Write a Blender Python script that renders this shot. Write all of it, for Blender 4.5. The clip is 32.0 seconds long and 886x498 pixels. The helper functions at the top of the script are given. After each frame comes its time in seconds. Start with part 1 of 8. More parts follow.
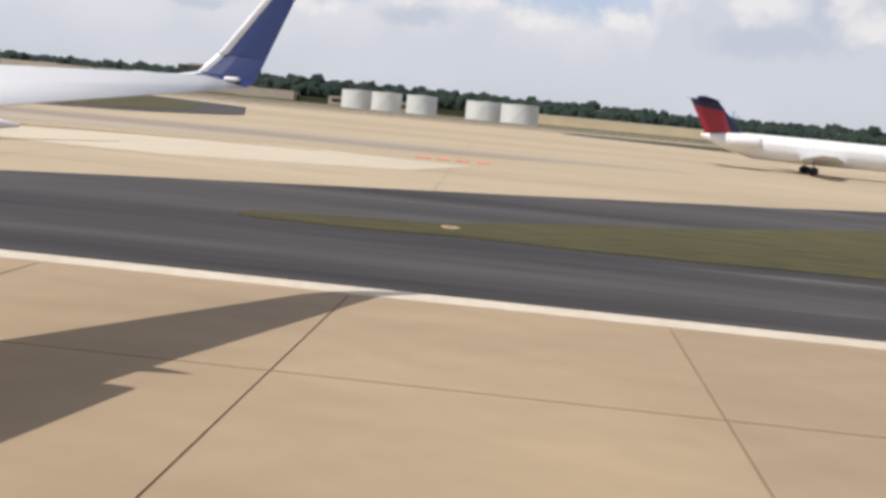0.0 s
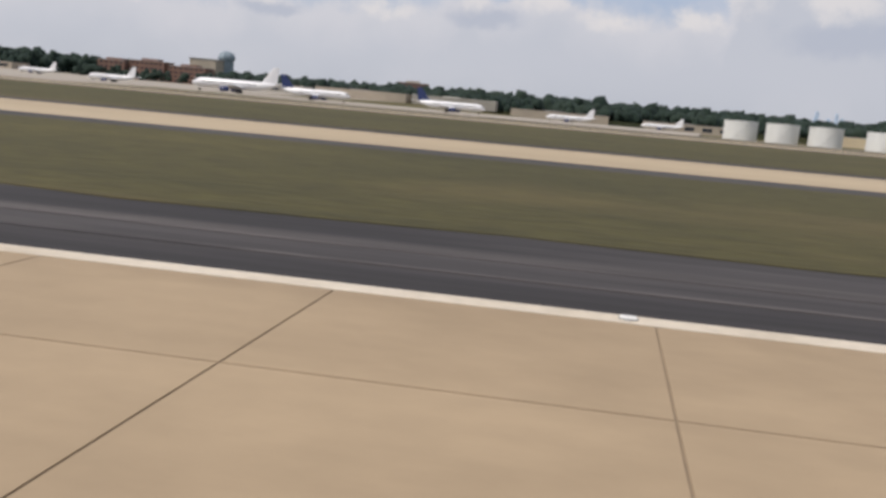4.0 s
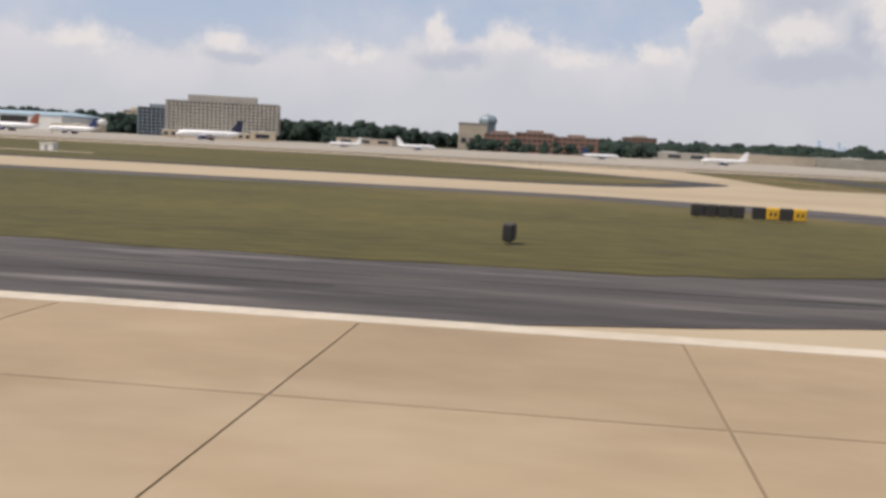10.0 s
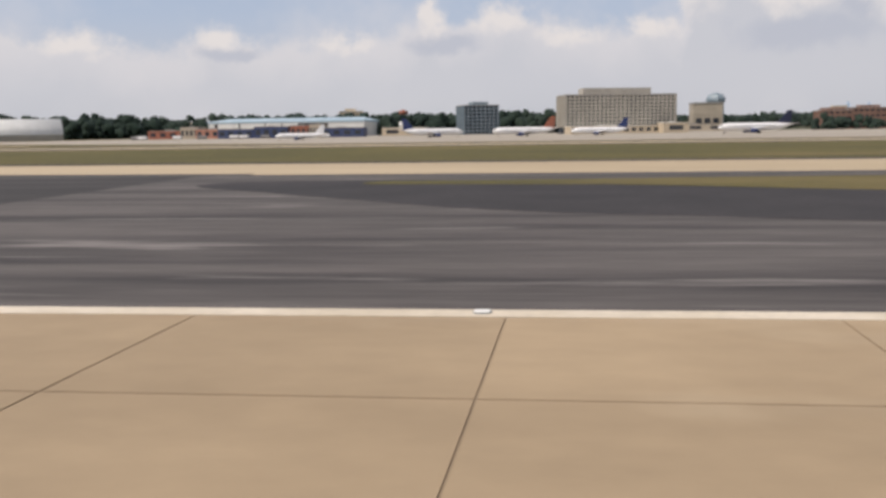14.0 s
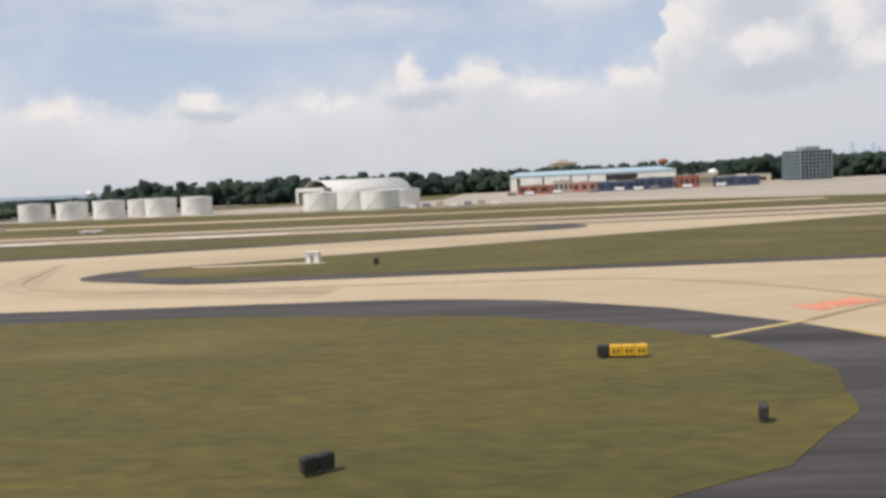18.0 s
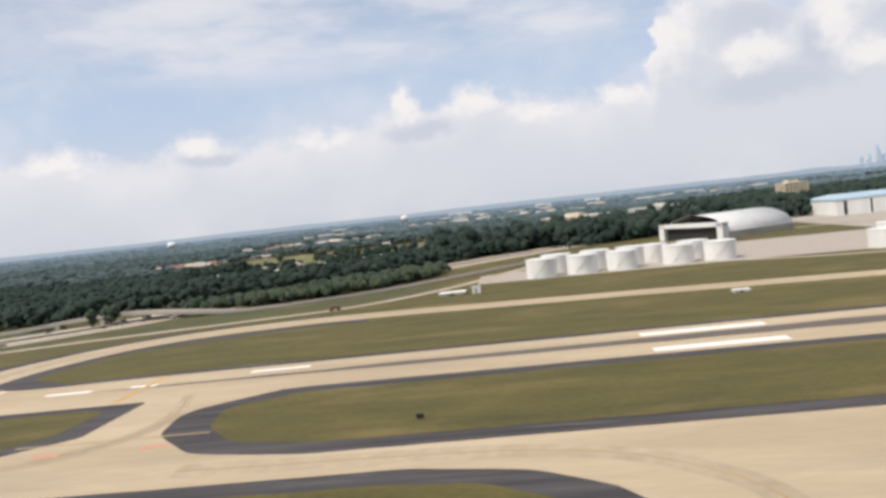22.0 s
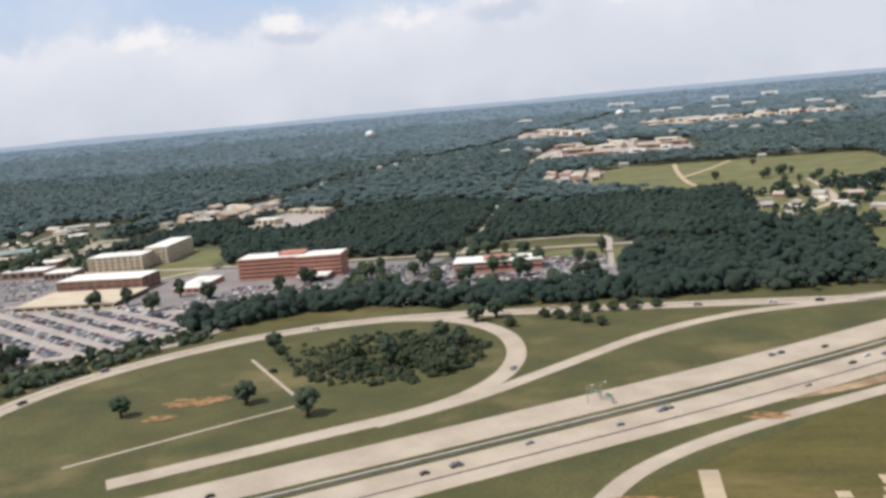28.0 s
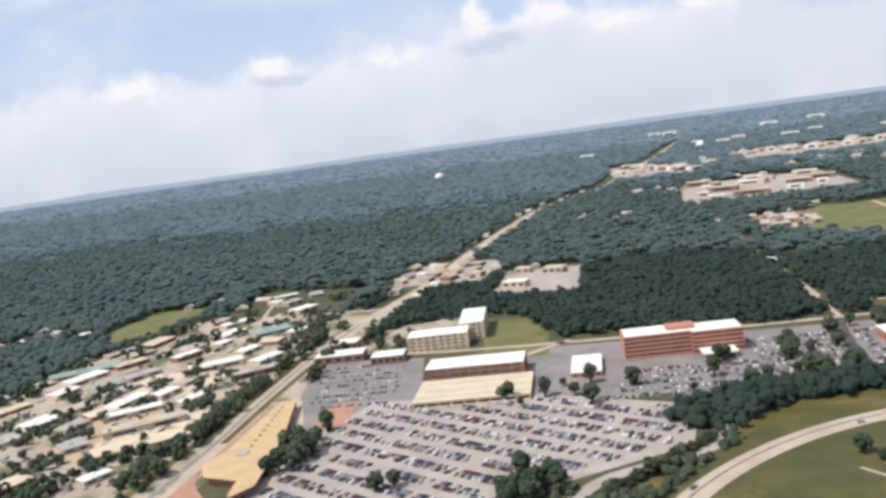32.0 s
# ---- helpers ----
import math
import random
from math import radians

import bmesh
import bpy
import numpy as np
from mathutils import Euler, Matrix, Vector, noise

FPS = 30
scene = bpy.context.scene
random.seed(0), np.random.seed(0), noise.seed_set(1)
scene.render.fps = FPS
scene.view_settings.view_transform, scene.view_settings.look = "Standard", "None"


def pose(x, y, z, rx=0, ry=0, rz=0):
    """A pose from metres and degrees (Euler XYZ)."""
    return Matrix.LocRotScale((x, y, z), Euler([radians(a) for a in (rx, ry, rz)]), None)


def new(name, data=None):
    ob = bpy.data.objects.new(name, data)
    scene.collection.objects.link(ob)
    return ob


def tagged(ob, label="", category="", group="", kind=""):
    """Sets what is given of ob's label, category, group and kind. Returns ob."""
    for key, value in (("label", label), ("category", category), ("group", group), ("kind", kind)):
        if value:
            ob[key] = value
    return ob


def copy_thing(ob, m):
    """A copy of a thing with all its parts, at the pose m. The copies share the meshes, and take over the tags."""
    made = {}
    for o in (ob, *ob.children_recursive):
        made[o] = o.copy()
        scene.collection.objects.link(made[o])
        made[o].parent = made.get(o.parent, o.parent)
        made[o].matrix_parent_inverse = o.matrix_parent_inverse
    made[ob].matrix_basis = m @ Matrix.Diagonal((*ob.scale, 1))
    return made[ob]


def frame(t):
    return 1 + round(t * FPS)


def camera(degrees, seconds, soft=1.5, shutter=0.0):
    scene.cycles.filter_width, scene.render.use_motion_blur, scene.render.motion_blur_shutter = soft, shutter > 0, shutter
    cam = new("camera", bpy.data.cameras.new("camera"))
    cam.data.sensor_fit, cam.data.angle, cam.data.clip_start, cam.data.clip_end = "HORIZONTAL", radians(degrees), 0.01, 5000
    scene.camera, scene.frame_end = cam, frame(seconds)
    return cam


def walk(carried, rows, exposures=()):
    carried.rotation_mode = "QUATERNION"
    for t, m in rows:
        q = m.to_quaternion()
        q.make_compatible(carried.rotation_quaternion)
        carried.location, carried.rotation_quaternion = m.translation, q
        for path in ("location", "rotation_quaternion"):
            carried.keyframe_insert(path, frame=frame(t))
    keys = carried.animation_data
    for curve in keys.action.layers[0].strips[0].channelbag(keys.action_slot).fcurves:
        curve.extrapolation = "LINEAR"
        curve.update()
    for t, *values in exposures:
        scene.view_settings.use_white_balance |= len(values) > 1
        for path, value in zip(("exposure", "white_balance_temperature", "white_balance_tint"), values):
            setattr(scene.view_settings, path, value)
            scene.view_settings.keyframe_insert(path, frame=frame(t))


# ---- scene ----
# An airfield seen from a departing airliner. Reduced scale: one unit stands for about two metres or more of the real field.
cam = camera(54.0, 32.0, soft=3.3)
PATH = [
    (0.0, 0.04, -0.04, 2.00, 80.60, -5.35, 3.45),
    (0.5, -13.67, -0.02, 2.00, 80.28, -5.69, 3.75),
    (1.0, -27.64, 0.01, 2.00, 79.24, -5.50, 4.74),
    (1.5, -41.87, 0.05, 2.00, 79.66, -5.32, 5.23),
    (2.0, -56.36, 0.09, 2.00, 80.04, -5.03, 6.52),
    (2.5, -71.10, 0.14, 2.00, 80.12, -5.13, 7.25),
    (3.0, -86.09, 0.16, 2.00, 81.17, -6.07, 7.09),
    (3.5, -101.31, 0.14, 2.00, 80.21, -5.44, 8.31),
    (4.0, -116.77, 0.09, 2.00, 80.41, -4.92, 8.02),
    (4.5, -132.44, 0.03, 2.00, 81.33, -4.53, 6.79),
    (5.0, -148.31, -0.03, 2.00, 82.54, -4.29, 5.23),
    (5.5, -164.37, -0.08, 2.00, 83.61, -4.23, 3.90),
    (6.0, -180.61, -0.10, 2.00, 84.09, -4.36, 3.41),
    (6.5, -197.03, -0.09, 2.00, 83.55, -4.71, 4.34),
    (7.0, -213.63, -0.07, 2.00, 83.64, -4.57, 4.16),
    (7.5, -230.44, -0.04, 2.00, 83.36, -4.48, 5.14),
    (8.0, -247.46, -0.03, 2.00, 83.32, -4.67, 5.41),
    (8.5, -264.71, -0.02, 2.00, 83.24, -4.88, 5.42),
    (9.0, -282.16, -0.03, 2.00, 83.06, -5.12, 6.11),
    (9.5, -299.78, -0.03, 1.93, 83.23, -3.77, 6.33),
    (10.0, -317.58, -0.04, 1.86, 83.18, -2.74, 6.01),
    (10.5, -335.55, -0.04, 1.81, 83.19, -2.67, 6.03),
    (11.0, -353.70, -0.04, 1.77, 83.31, -2.33, 5.80),
    (11.5, -372.02, -0.04, 1.75, 83.82, -1.95, 4.96),
    (12.0, -390.49, -0.04, 1.74, 82.91, -1.77, 5.48),
    (12.5, -409.09, -0.03, 1.76, 82.30, -1.49, 5.32),
    (13.0, -427.77, -0.03, 1.78, 82.65, -1.55, 6.04),
    (13.5, -446.49, -0.02, 1.81, 82.28, 0.08, 5.79),
    (14.0, -465.23, -0.01, 1.89, 82.24, 0.82, 5.93),
    (14.5, -483.97, 0.01, 2.02, 82.47, 0.91, 6.20),
    (15.0, -502.71, 0.02, 2.21, 82.97, 0.60, 6.33),
    (15.5, -521.45, 0.04, 2.49, 83.70, 0.12, 6.06),
    (16.0, -540.19, 0.06, 2.86, 84.64, -0.29, 5.12),
    (16.5, -558.90, 0.06, 3.34, 85.69, 0.76, 5.02),
    (17.0, -577.55, 0.06, 3.97, 86.37, 1.67, 5.17),
    (17.5, -596.11, 0.04, 4.79, 86.04, 2.09, 4.77),
    (18.0, -614.53, 0.01, 5.76, 85.66, 2.64, 4.77),
    (18.5, -632.77, -0.02, 6.86, 85.42, 2.99, 4.15),
    (19.0, -650.81, -0.05, 8.08, 85.50, 3.71, 4.37),
    (19.5, -668.66, -0.06, 9.56, 85.37, 3.92, 4.57),
    (20.0, -686.39, -0.03, 11.41, 85.42, 3.94, 4.81),
    (20.5, -704.05, 0.02, 13.55, 85.57, 4.48, 4.81),
    (21.0, -721.70, 0.06, 15.86, 85.41, 5.50, 4.83),
    (21.5, -739.37, 0.09, 18.22, 85.85, 6.36, 5.43),
    (22.0, -757.05, 0.07, 20.59, 87.58, 6.28, 4.86),
    (22.5, -774.73, 0.02, 23.00, 88.64, 6.71, 4.83),
    (23.0, -792.36, -0.02, 25.55, 88.06, 6.79, 5.19),
    (23.5, -809.90, -0.05, 28.32, 86.87, 6.97, 6.35),
    (24.0, -827.34, -0.05, 31.25, 85.52, 7.17, 6.92),
    (24.5, -844.67, -0.05, 34.29, 85.01, 7.45, 7.40),
    (25.0, -861.92, -0.05, 37.38, 84.86, 7.94, 7.35),
    (25.5, -879.11, -0.04, 40.53, 83.62, 8.37, 7.06),
    (26.0, -896.24, -0.03, 43.79, 82.54, 7.08, 7.79),
    (26.5, -913.32, -0.01, 47.23, 82.82, 5.18, 9.39),
    (27.0, -930.37, 0.00, 50.81, 82.31, 4.42, 10.13),
    (27.5, -947.42, 0.01, 54.46, 81.38, 4.50, 10.32),
    (28.0, -964.49, 0.02, 58.11, 80.44, 5.11, 10.30),
    (28.5, -981.60, 0.03, 61.69, 79.87, 5.95, 10.37),
    (29.0, -998.75, 0.04, 65.12, 80.06, 6.71, 10.88),
    (29.5, -1015.95, 0.04, 68.41, 81.51, 6.91, 10.20),
    (30.0, -1033.19, 0.03, 71.55, 82.04, 7.24, 9.99),
    (30.5, -1050.44, 0.02, 74.58, 82.35, 6.88, 9.43),
    (31.0, -1067.72, -0.01, 77.59, 82.18, 6.78, 9.39),
    (31.5, -1085.02, -0.04, 80.61, 82.33, 7.36, 9.29),
    (32.0, -1102.33, -0.08, 83.68, 82.62, 7.72, 9.65),
]
walk(cam, [(t, pose(*r)) for t, *r in PATH], exposures=[
    (0.0, -0.05, 6500, 12), (1.0, -0.32, 6150, 10), (2.0, -0.28, 6450, 12), (3.0, -0.26, 6450, 13), (6.0, -0.38, 6600, 14), (7.0, -0.30, 6500, 14), (8.0, -0.20, 6650, 14), (8.5, -0.30, 6550, 13), (9.2, -0.17, 6650, 14), (10.0, -0.19, 6700, 14),
    (13.0, -0.28, 6750, 14), (16.0, 0.08, 6800, 14), (17.0, 0.15, 6850, 14), (18.0, -0.05, 6700, 12), (20.0, -0.05, 6700, 13), (22.0, 0.06, 6600, 12), (23.0, 0.12, 6600, 12), (24.0, -0.02, 6550, 12), (25.0, 0.22, 6500, 11), (26.0, 0.03, 6400, 11), (29.0, 0.12, 6380, 12), (32.0, 0.17, 6300, 12)])

# ---- daylight ----
SUN_DIR = Vector((0.57, 0.35, -1.0)).normalized()
sun = new("sun", bpy.data.lights.new("sun", "SUN"))
sun.data.energy, sun.data.angle, sun.data.color = 3.9, radians(0.6), (1.0, 0.95, 0.87)
sun.rotation_euler = SUN_DIR.to_track_quat("-Z", "Y").to_euler()


# the cloud bank's skyline: bearing and height in degrees
BANK = ((-36, 5.2), (-31, 5.8), (-28.2, 6.2), (-25, 5.0), (-22.6, 5.2), (-20, 6.7), (-17.6, 5.6), (-15, 5.5), (-12.8, 6.5), (-9.8, 6.0), (-8.0, 6.9), (-6.8, 8.4), (-5.4, 7.0), (-3.9, 7.3),
        (-2.0, 8.2), (0.6, 7.0), (3.2, 6.6), (5.4, 6.2), (7.4, 7.0), (9.0, 6.8), (10.0, 11.0), (12.5, 12.5), (16.0, 11.4), (17.8, 10.0), (19.6, 11.6), (23, 11.0), (27, 8.0), (36, 6.5))
# sunlit heads within the bank, then its grey hollows: bearing, height, half width and half height in degrees
HEADS = ((-20.0, 5.9, 2.3, 0.9), (-28.3, 5.5, 3.2, 0.8), (-12.4, 5.8, 2.2, 0.8), (-6.7, 7.2, 1.2, 1.4), (-2.1, 7.1, 2.4, 1.1), (2.0, 6.0, 2.2, 0.8), (7.2, 6.1, 2.0, 0.9), (10.4, 9.4, 2.2, 2.6), (15.4, 7.6, 2.5, 1.2), (20.2, 9.2, 1.6, 2.6), (22.0, 6.8, 2.6, 1.1))
HOLLOWS = ((16.4, 5.6, 4.2, 1.1), (15.6, 9.6, 2.6, 1.4), (-19.3, 4.9, 2.0, 0.5), (-5.8, 5.6, 2.6, 0.7), (19.0, 7.4, 1.4, 1.8), (25.0, 8.0, 3.0, 2.0))


def make_world():
    w = bpy.data.worlds.new("sky")
    scene.world = w
    w.use_nodes = True
    nt = w.node_tree
    nt.nodes.clear()
    N, L = nt.nodes.new, nt.links.new
    out, bg, sky = N("ShaderNodeOutputWorld"), N("ShaderNodeBackground"), N("ShaderNodeTexSky")
    sky.sky_type, sky.sun_disc = "NISHITA", False
    sky.sun_elevation = math.asin(-SUN_DIR.z)
    sky.sun_rotation = math.atan2(-SUN_DIR.x, -SUN_DIR.y)
    sky.air_density, sky.dust_density, sky.ozone_density, sky.altitude = 1.0, 2.2, 1.0, 300
    tc, sep = N("ShaderNodeTexCoord"), N("ShaderNodeSeparateXYZ")
    L(tc.outputs["Generated"], sep.inputs[0])

    def math_node(op, a, b=None, clamp=False):
        n = N("ShaderNodeMath")
        n.operation, n.use_clamp = op, clamp
        for k, v in enumerate((a, b)):
            if v is None:
                continue
            if isinstance(v, (int, float)):
                n.inputs[k].default_value = v
            else:
                L(v, n.inputs[k])
        return n.outputs[0]

    def ramp(v, a, b):
        n = N("ShaderNodeMapRange")
        n.interpolation_type = "SMOOTHSTEP"
        L(v, n.inputs[0])
        n.inputs[1].default_value, n.inputs[2].default_value = a, b
        return n.outputs[0]

    def mix_node(f, x, y):
        n = N("ShaderNodeMix")
        n.data_type = "RGBA"
        for key, v in (("Factor", f), ("A", x), ("B", y)):
            if isinstance(v, tuple):
                n.inputs[key].default_value = (*v, 1)
            else:
                L(v, n.inputs[key])
        return n.outputs["Result"]

    def noise_at(vec, scale, detail, rough=0.56, colour=False):
        n = N("ShaderNodeTexNoise")
        n.inputs["Scale"].default_value, n.inputs["Detail"].default_value, n.inputs["Roughness"].default_value = scale, detail, rough
        L(vec, n.inputs["Vector"])
        return n.outputs["Color" if colour else "Fac"]

    def vec_math(op, a, b):
        n = N("ShaderNodeVectorMath")
        n.operation = op
        L(a, n.inputs[0])
        if isinstance(b, tuple):
            n.inputs[1].default_value = b
        else:
            L(b, n.inputs[1])
        return n.outputs[0]

    # bearing and height above the horizon, in degrees, broken up by billows
    z = sep.outputs["Z"]
    az = math_node("MULTIPLY", math_node("ARCTAN2", sep.outputs["X"], sep.outputs["Y"]), 57.3)
    el = math_node("MULTIPLY", math_node("ARCSINE", z), 57.3)
    cmb = N("ShaderNodeCombineXYZ")
    L(az, cmb.inputs[0])
    L(el, cmb.inputs[1])
    flat = cmb.outputs[0]
    wob = vec_math("SUBTRACT", noise_at(flat, 0.42, 7.0, 0.60, True), (0.5, 0.5, 0.5))
    warped = vec_math("ADD", flat, vec_math("MULTIPLY", wob, (3.0, 2.2, 0.0)))
    billow = noise_at(flat, 0.8, 8.0, 0.60)
    stretched = vec_math("MULTIPLY", flat, (0.5, 1.6, 1.0))

    def heap(vec, heaps):
        """How far inside the nearest heap of cloud: above 0 inside."""
        best = None
        for a, e, w, h in heaps:
            mp = N("ShaderNodeMapping")
            mp.inputs["Location"].default_value = (-a / w, -e / h, 0)
            mp.inputs["Scale"].default_value = (1 / w, 1 / h, 0)
            L(vec, mp.inputs[0])
            n = N("ShaderNodeVectorMath")
            n.operation = "LENGTH"
            L(mp.outputs[0], n.inputs[0])
            d = math_node("SUBTRACT", 1.0, n.outputs["Value"])
            best = d if best is None else math_node("MAXIMUM", best, d)
        return best

    # how far below the bank's skyline, in degrees
    wsep = N("ShaderNodeSeparateXYZ")
    L(warped, wsep.inputs[0])
    line = N("ShaderNodeValToRGB")
    line.color_ramp.interpolation = "EASE"
    el_stops = line.color_ramp.elements
    for k, (a, e) in enumerate(BANK):
        stop = el_stops[k] if k < 2 else el_stops.new((a + 36) / 72)
        stop.position, stop.color = (a + 36) / 72, (e / 16, e / 16, e / 16, 1)
    L(math_node("DIVIDE", math_node("ADD", wsep.outputs["X"], 36.0), 72.0), line.inputs[0])
    deep = math_node("SUBTRACT", math_node("MULTIPLY", line.outputs[0], 16.0), wsep.outputs["Y"])
    puff = math_node("SUBTRACT", billow, 0.5)
    cover = ramp(math_node("ADD", deep, math_node("MULTIPLY", puff, 2.6)), -0.75, 0.95)
    # thin overcast above the bank
    veil = math_node("MULTIPLY", ramp(noise_at(stretched, 0.16, 6.0), 0.34, 0.66), 0.80)
    veil = math_node("MULTIPLY", veil, ramp(el, 8.0, 11.5))
    veil = math_node("MAXIMUM", veil, math_node("MULTIPLY", ramp(noise_at(flat, 0.11, 5.0), 0.42, 0.70), 0.45))
    # heads that the sun reaches, the milky inside and the greyer hollows
    head = ramp(math_node("ADD", heap(warped, HEADS), math_node("MULTIPLY", puff, 1.3)), -0.20, 0.75)
    hollow = ramp(math_node("ADD", heap(warped, HOLLOWS), math_node("MULTIPLY", puff, 0.8)), -0.35, 0.60)
    tone_out = mix_node(ramp(deep, 0.2, 4.0), (8.3, 8.4, 8.8), (7.1, 7.45, 8.1))
    tone_out = mix_node(math_node("MULTIPLY", hollow, 0.85), tone_out, (6.0, 6.5, 7.5))
    tone_out = mix_node(math_node("MULTIPLY", head, 0.85), tone_out, (9.9, 9.6, 9.35))
    # milky air low over the horizon
    haze = N("ShaderNodeMix")
    haze.data_type = "RGBA"
    L(math_node("MULTIPLY", ramp(el, 30.0, 4.0), 0.90), haze.inputs["Factor"])
    L(sky.outputs[0], haze.inputs["A"])
    L(mix_node(ramp(el, 2.0, 8.5), (6.9, 7.35, 8.1), (5.6, 6.9, 8.9)), haze.inputs["B"])
    mix = N("ShaderNodeMix")
    mix.data_type = "RGBA"
    L(veil, mix.inputs["Factor"])
    L(haze.outputs["Result"], mix.inputs["A"])
    mix.inputs["B"].default_value = (8.5, 8.55, 8.9, 1)
    full = mix_node(math_node("MULTIPLY", math_node("MULTIPLY", cover, 0.92), ramp(el, -0.5, 3.5)), mix.outputs["Result"], tone_out)
    L(full, bg.inputs["Color"])
    bg.inputs["Strength"].default_value = 0.092
    L(bg.outputs[0], out.inputs[0])


make_world()


# ---- materials ----
def material(name, a, b=None, scale=1.0, rough=0.8, metal=0.0, stretch=(1, 1, 1), fine=None, bump=0.0, spots=None, rand=0.0, detail=6.0, mid=(0.38, 0.62), coord="world"):
    """Two colours mixed by coarse noise, broken by fine noise; spots: (colour, scale, low, high)."""
    m = bpy.data.materials.new(name)
    m.use_nodes = True
    nt = m.node_tree
    N, L = nt.nodes.new, nt.links.new
    p = nt.nodes["Principled BSDF"]
    p.inputs["Roughness"].default_value, p.inputs["Metallic"].default_value = rough, metal
    if coord == "world":
        src = N("ShaderNodeNewGeometry").outputs["Position"]
    else:
        src = N("ShaderNodeTexCoord").outputs["Object"]
    mp = N("ShaderNodeMapping")
    mp.inputs["Scale"].default_value = stretch
    L(src, mp.inputs[0])

    def noise_node(s, det=detail):
        n = N("ShaderNodeTexNoise")
        n.inputs["Scale"].default_value, n.inputs["Detail"].default_value, n.inputs["Roughness"].default_value = s, det, 0.6
        L(mp.outputs[0], n.inputs["Vector"])
        return n.outputs["Fac"]

    def smooth(v, lo, hi):
        n = N("ShaderNodeMapRange")
        L(v, n.inputs[0])
        n.inputs[1].default_value, n.inputs[2].default_value = lo, hi
        return n.outputs[0]

    def mix(f, x, y, mode="MIX"):
        n = N("ShaderNodeMix")
        n.data_type, n.blend_type = "RGBA", mode
        for key, v in (("Factor", f), ("A", x), ("B", y)):
            if isinstance(v, tuple):
                n.inputs[key].default_value = (*v, 1)
            elif isinstance(v, float):
                n.inputs[key].default_value = v
            else:
                L(v, n.inputs[key])
        return n.outputs["Result"]

    b = b or tuple(c * 0.8 for c in a)
    coarse = noise_node(scale)
    col = mix(smooth(coarse, *mid), a, b)
    if fine:
        f = noise_node(fine[0], 4.0)
        col = mix(smooth(f, 0.3, 0.7), col, mix(float(fine[1]), col, (0.0, 0.0, 0.0)))
    if spots:
        s = noise_node(spots[1], 5.0)
        col = mix(smooth(s, spots[2], spots[3]), col, spots[0])
    if rand:
        info = N("ShaderNodeObjectInfo")
        hsv = N("ShaderNodeHueSaturation")
        L(col, hsv.inputs["Color"])
        L(smooth(info.outputs["Random"], 0.0, 1.0), hsv.inputs["Value"])
        hsv.inputs["Value"].links[0].from_node.inputs[3].default_value = 1 - rand
        hsv.inputs["Value"].links[0].from_node.inputs[4].default_value = 1 + rand
        col = hsv.outputs[0]
    L(col, p.inputs["Base Color"])
    if bump:
        bn = N("ShaderNodeBump")
        bn.inputs["Strength"].default_value, bn.inputs["Distance"].default_value = bump, 0.05
        L(noise_node(fine[0] if fine else scale * 8, 3.0), bn.inputs["Height"])
        L(bn.outputs[0], p.inputs["Normal"])
    return m


GRASS = material("mown_grass", (0.071, 0.064, 0.013), (0.138, 0.113, 0.023), 0.16, 0.95, stretch=(0.40, 1.0, 1.0), fine=(2.6, 0.45), bump=0.6, spots=((0.165, 0.122, 0.044), 0.07, 0.55, 0.74), mid=(0.30, 0.70), detail=9.0)
DRYGRASS = material("dull_mown_grass", (0.054, 0.050, 0.013), (0.104, 0.087, 0.023), 0.16, 0.95, stretch=(0.40, 1.0, 1.0), fine=(2.6, 0.45), bump=0.6, spots=((0.125, 0.092, 0.036), 0.07, 0.55, 0.74), mid=(0.30, 0.70), detail=9.0)
VERGE = material("green_verge_grass", (0.058, 0.062, 0.018), (0.112, 0.105, 0.031), 0.07, 0.95, fine=(1.4, 0.4), bump=0.5, spots=((0.15, 0.12, 0.05), 0.035, 0.56, 0.74), mid=(0.32, 0.68), detail=9.0)
FIELD = material("pale_field", (0.115, 0.125, 0.040), (0.185, 0.175, 0.070), 0.06, 0.95, fine=(1.5, 0.3))
FLOOR = material("wood_floor", (0.055, 0.068, 0.030), (0.095, 0.092, 0.042), 0.03, 0.95, fine=(0.6, 0.4))
ASPHALT = material("asphalt", (0.030, 0.027, 0.028), (0.085, 0.076, 0.076), 0.5, 0.9, stretch=(0.06, 0.9, 1), fine=(5.0, 0.3), bump=0.2, spots=((0.17, 0.157, 0.148), 0.7, 0.60, 0.78))
ASPHALT2 = material("worn_grey_asphalt", (0.045, 0.040, 0.040), (0.120, 0.107, 0.102), 0.55, 0.9, stretch=(0.14, 1.3, 1), fine=(5.0, 0.3), bump=0.2, spots=((0.23, 0.21, 0.20), 0.9, 0.58, 0.74))
PALEASPHALT = material("pale_worn_asphalt", (0.085, 0.077, 0.075), (0.145, 0.131, 0.124), 0.4, 0.9, stretch=(0.10, 1.0, 1), fine=(5.0, 0.3), bump=0.2, spots=((0.055, 0.050, 0.049), 0.5, 0.56, 0.72))
JUNCTION = material("dark_junction_asphalt", (0.033, 0.030, 0.030), (0.070, 0.063, 0.062), 0.22, 0.9, stretch=(0.10, 1.3, 1), fine=(5.0, 0.35), bump=0.2, spots=((0.13, 0.118, 0.112), 0.4, 0.57, 0.78))
TAR = material("fresh_asphalt", (0.022, 0.020, 0.022), (0.036, 0.032, 0.034), 0.3, 0.9, fine=(4.0, 0.25), bump=0.2)
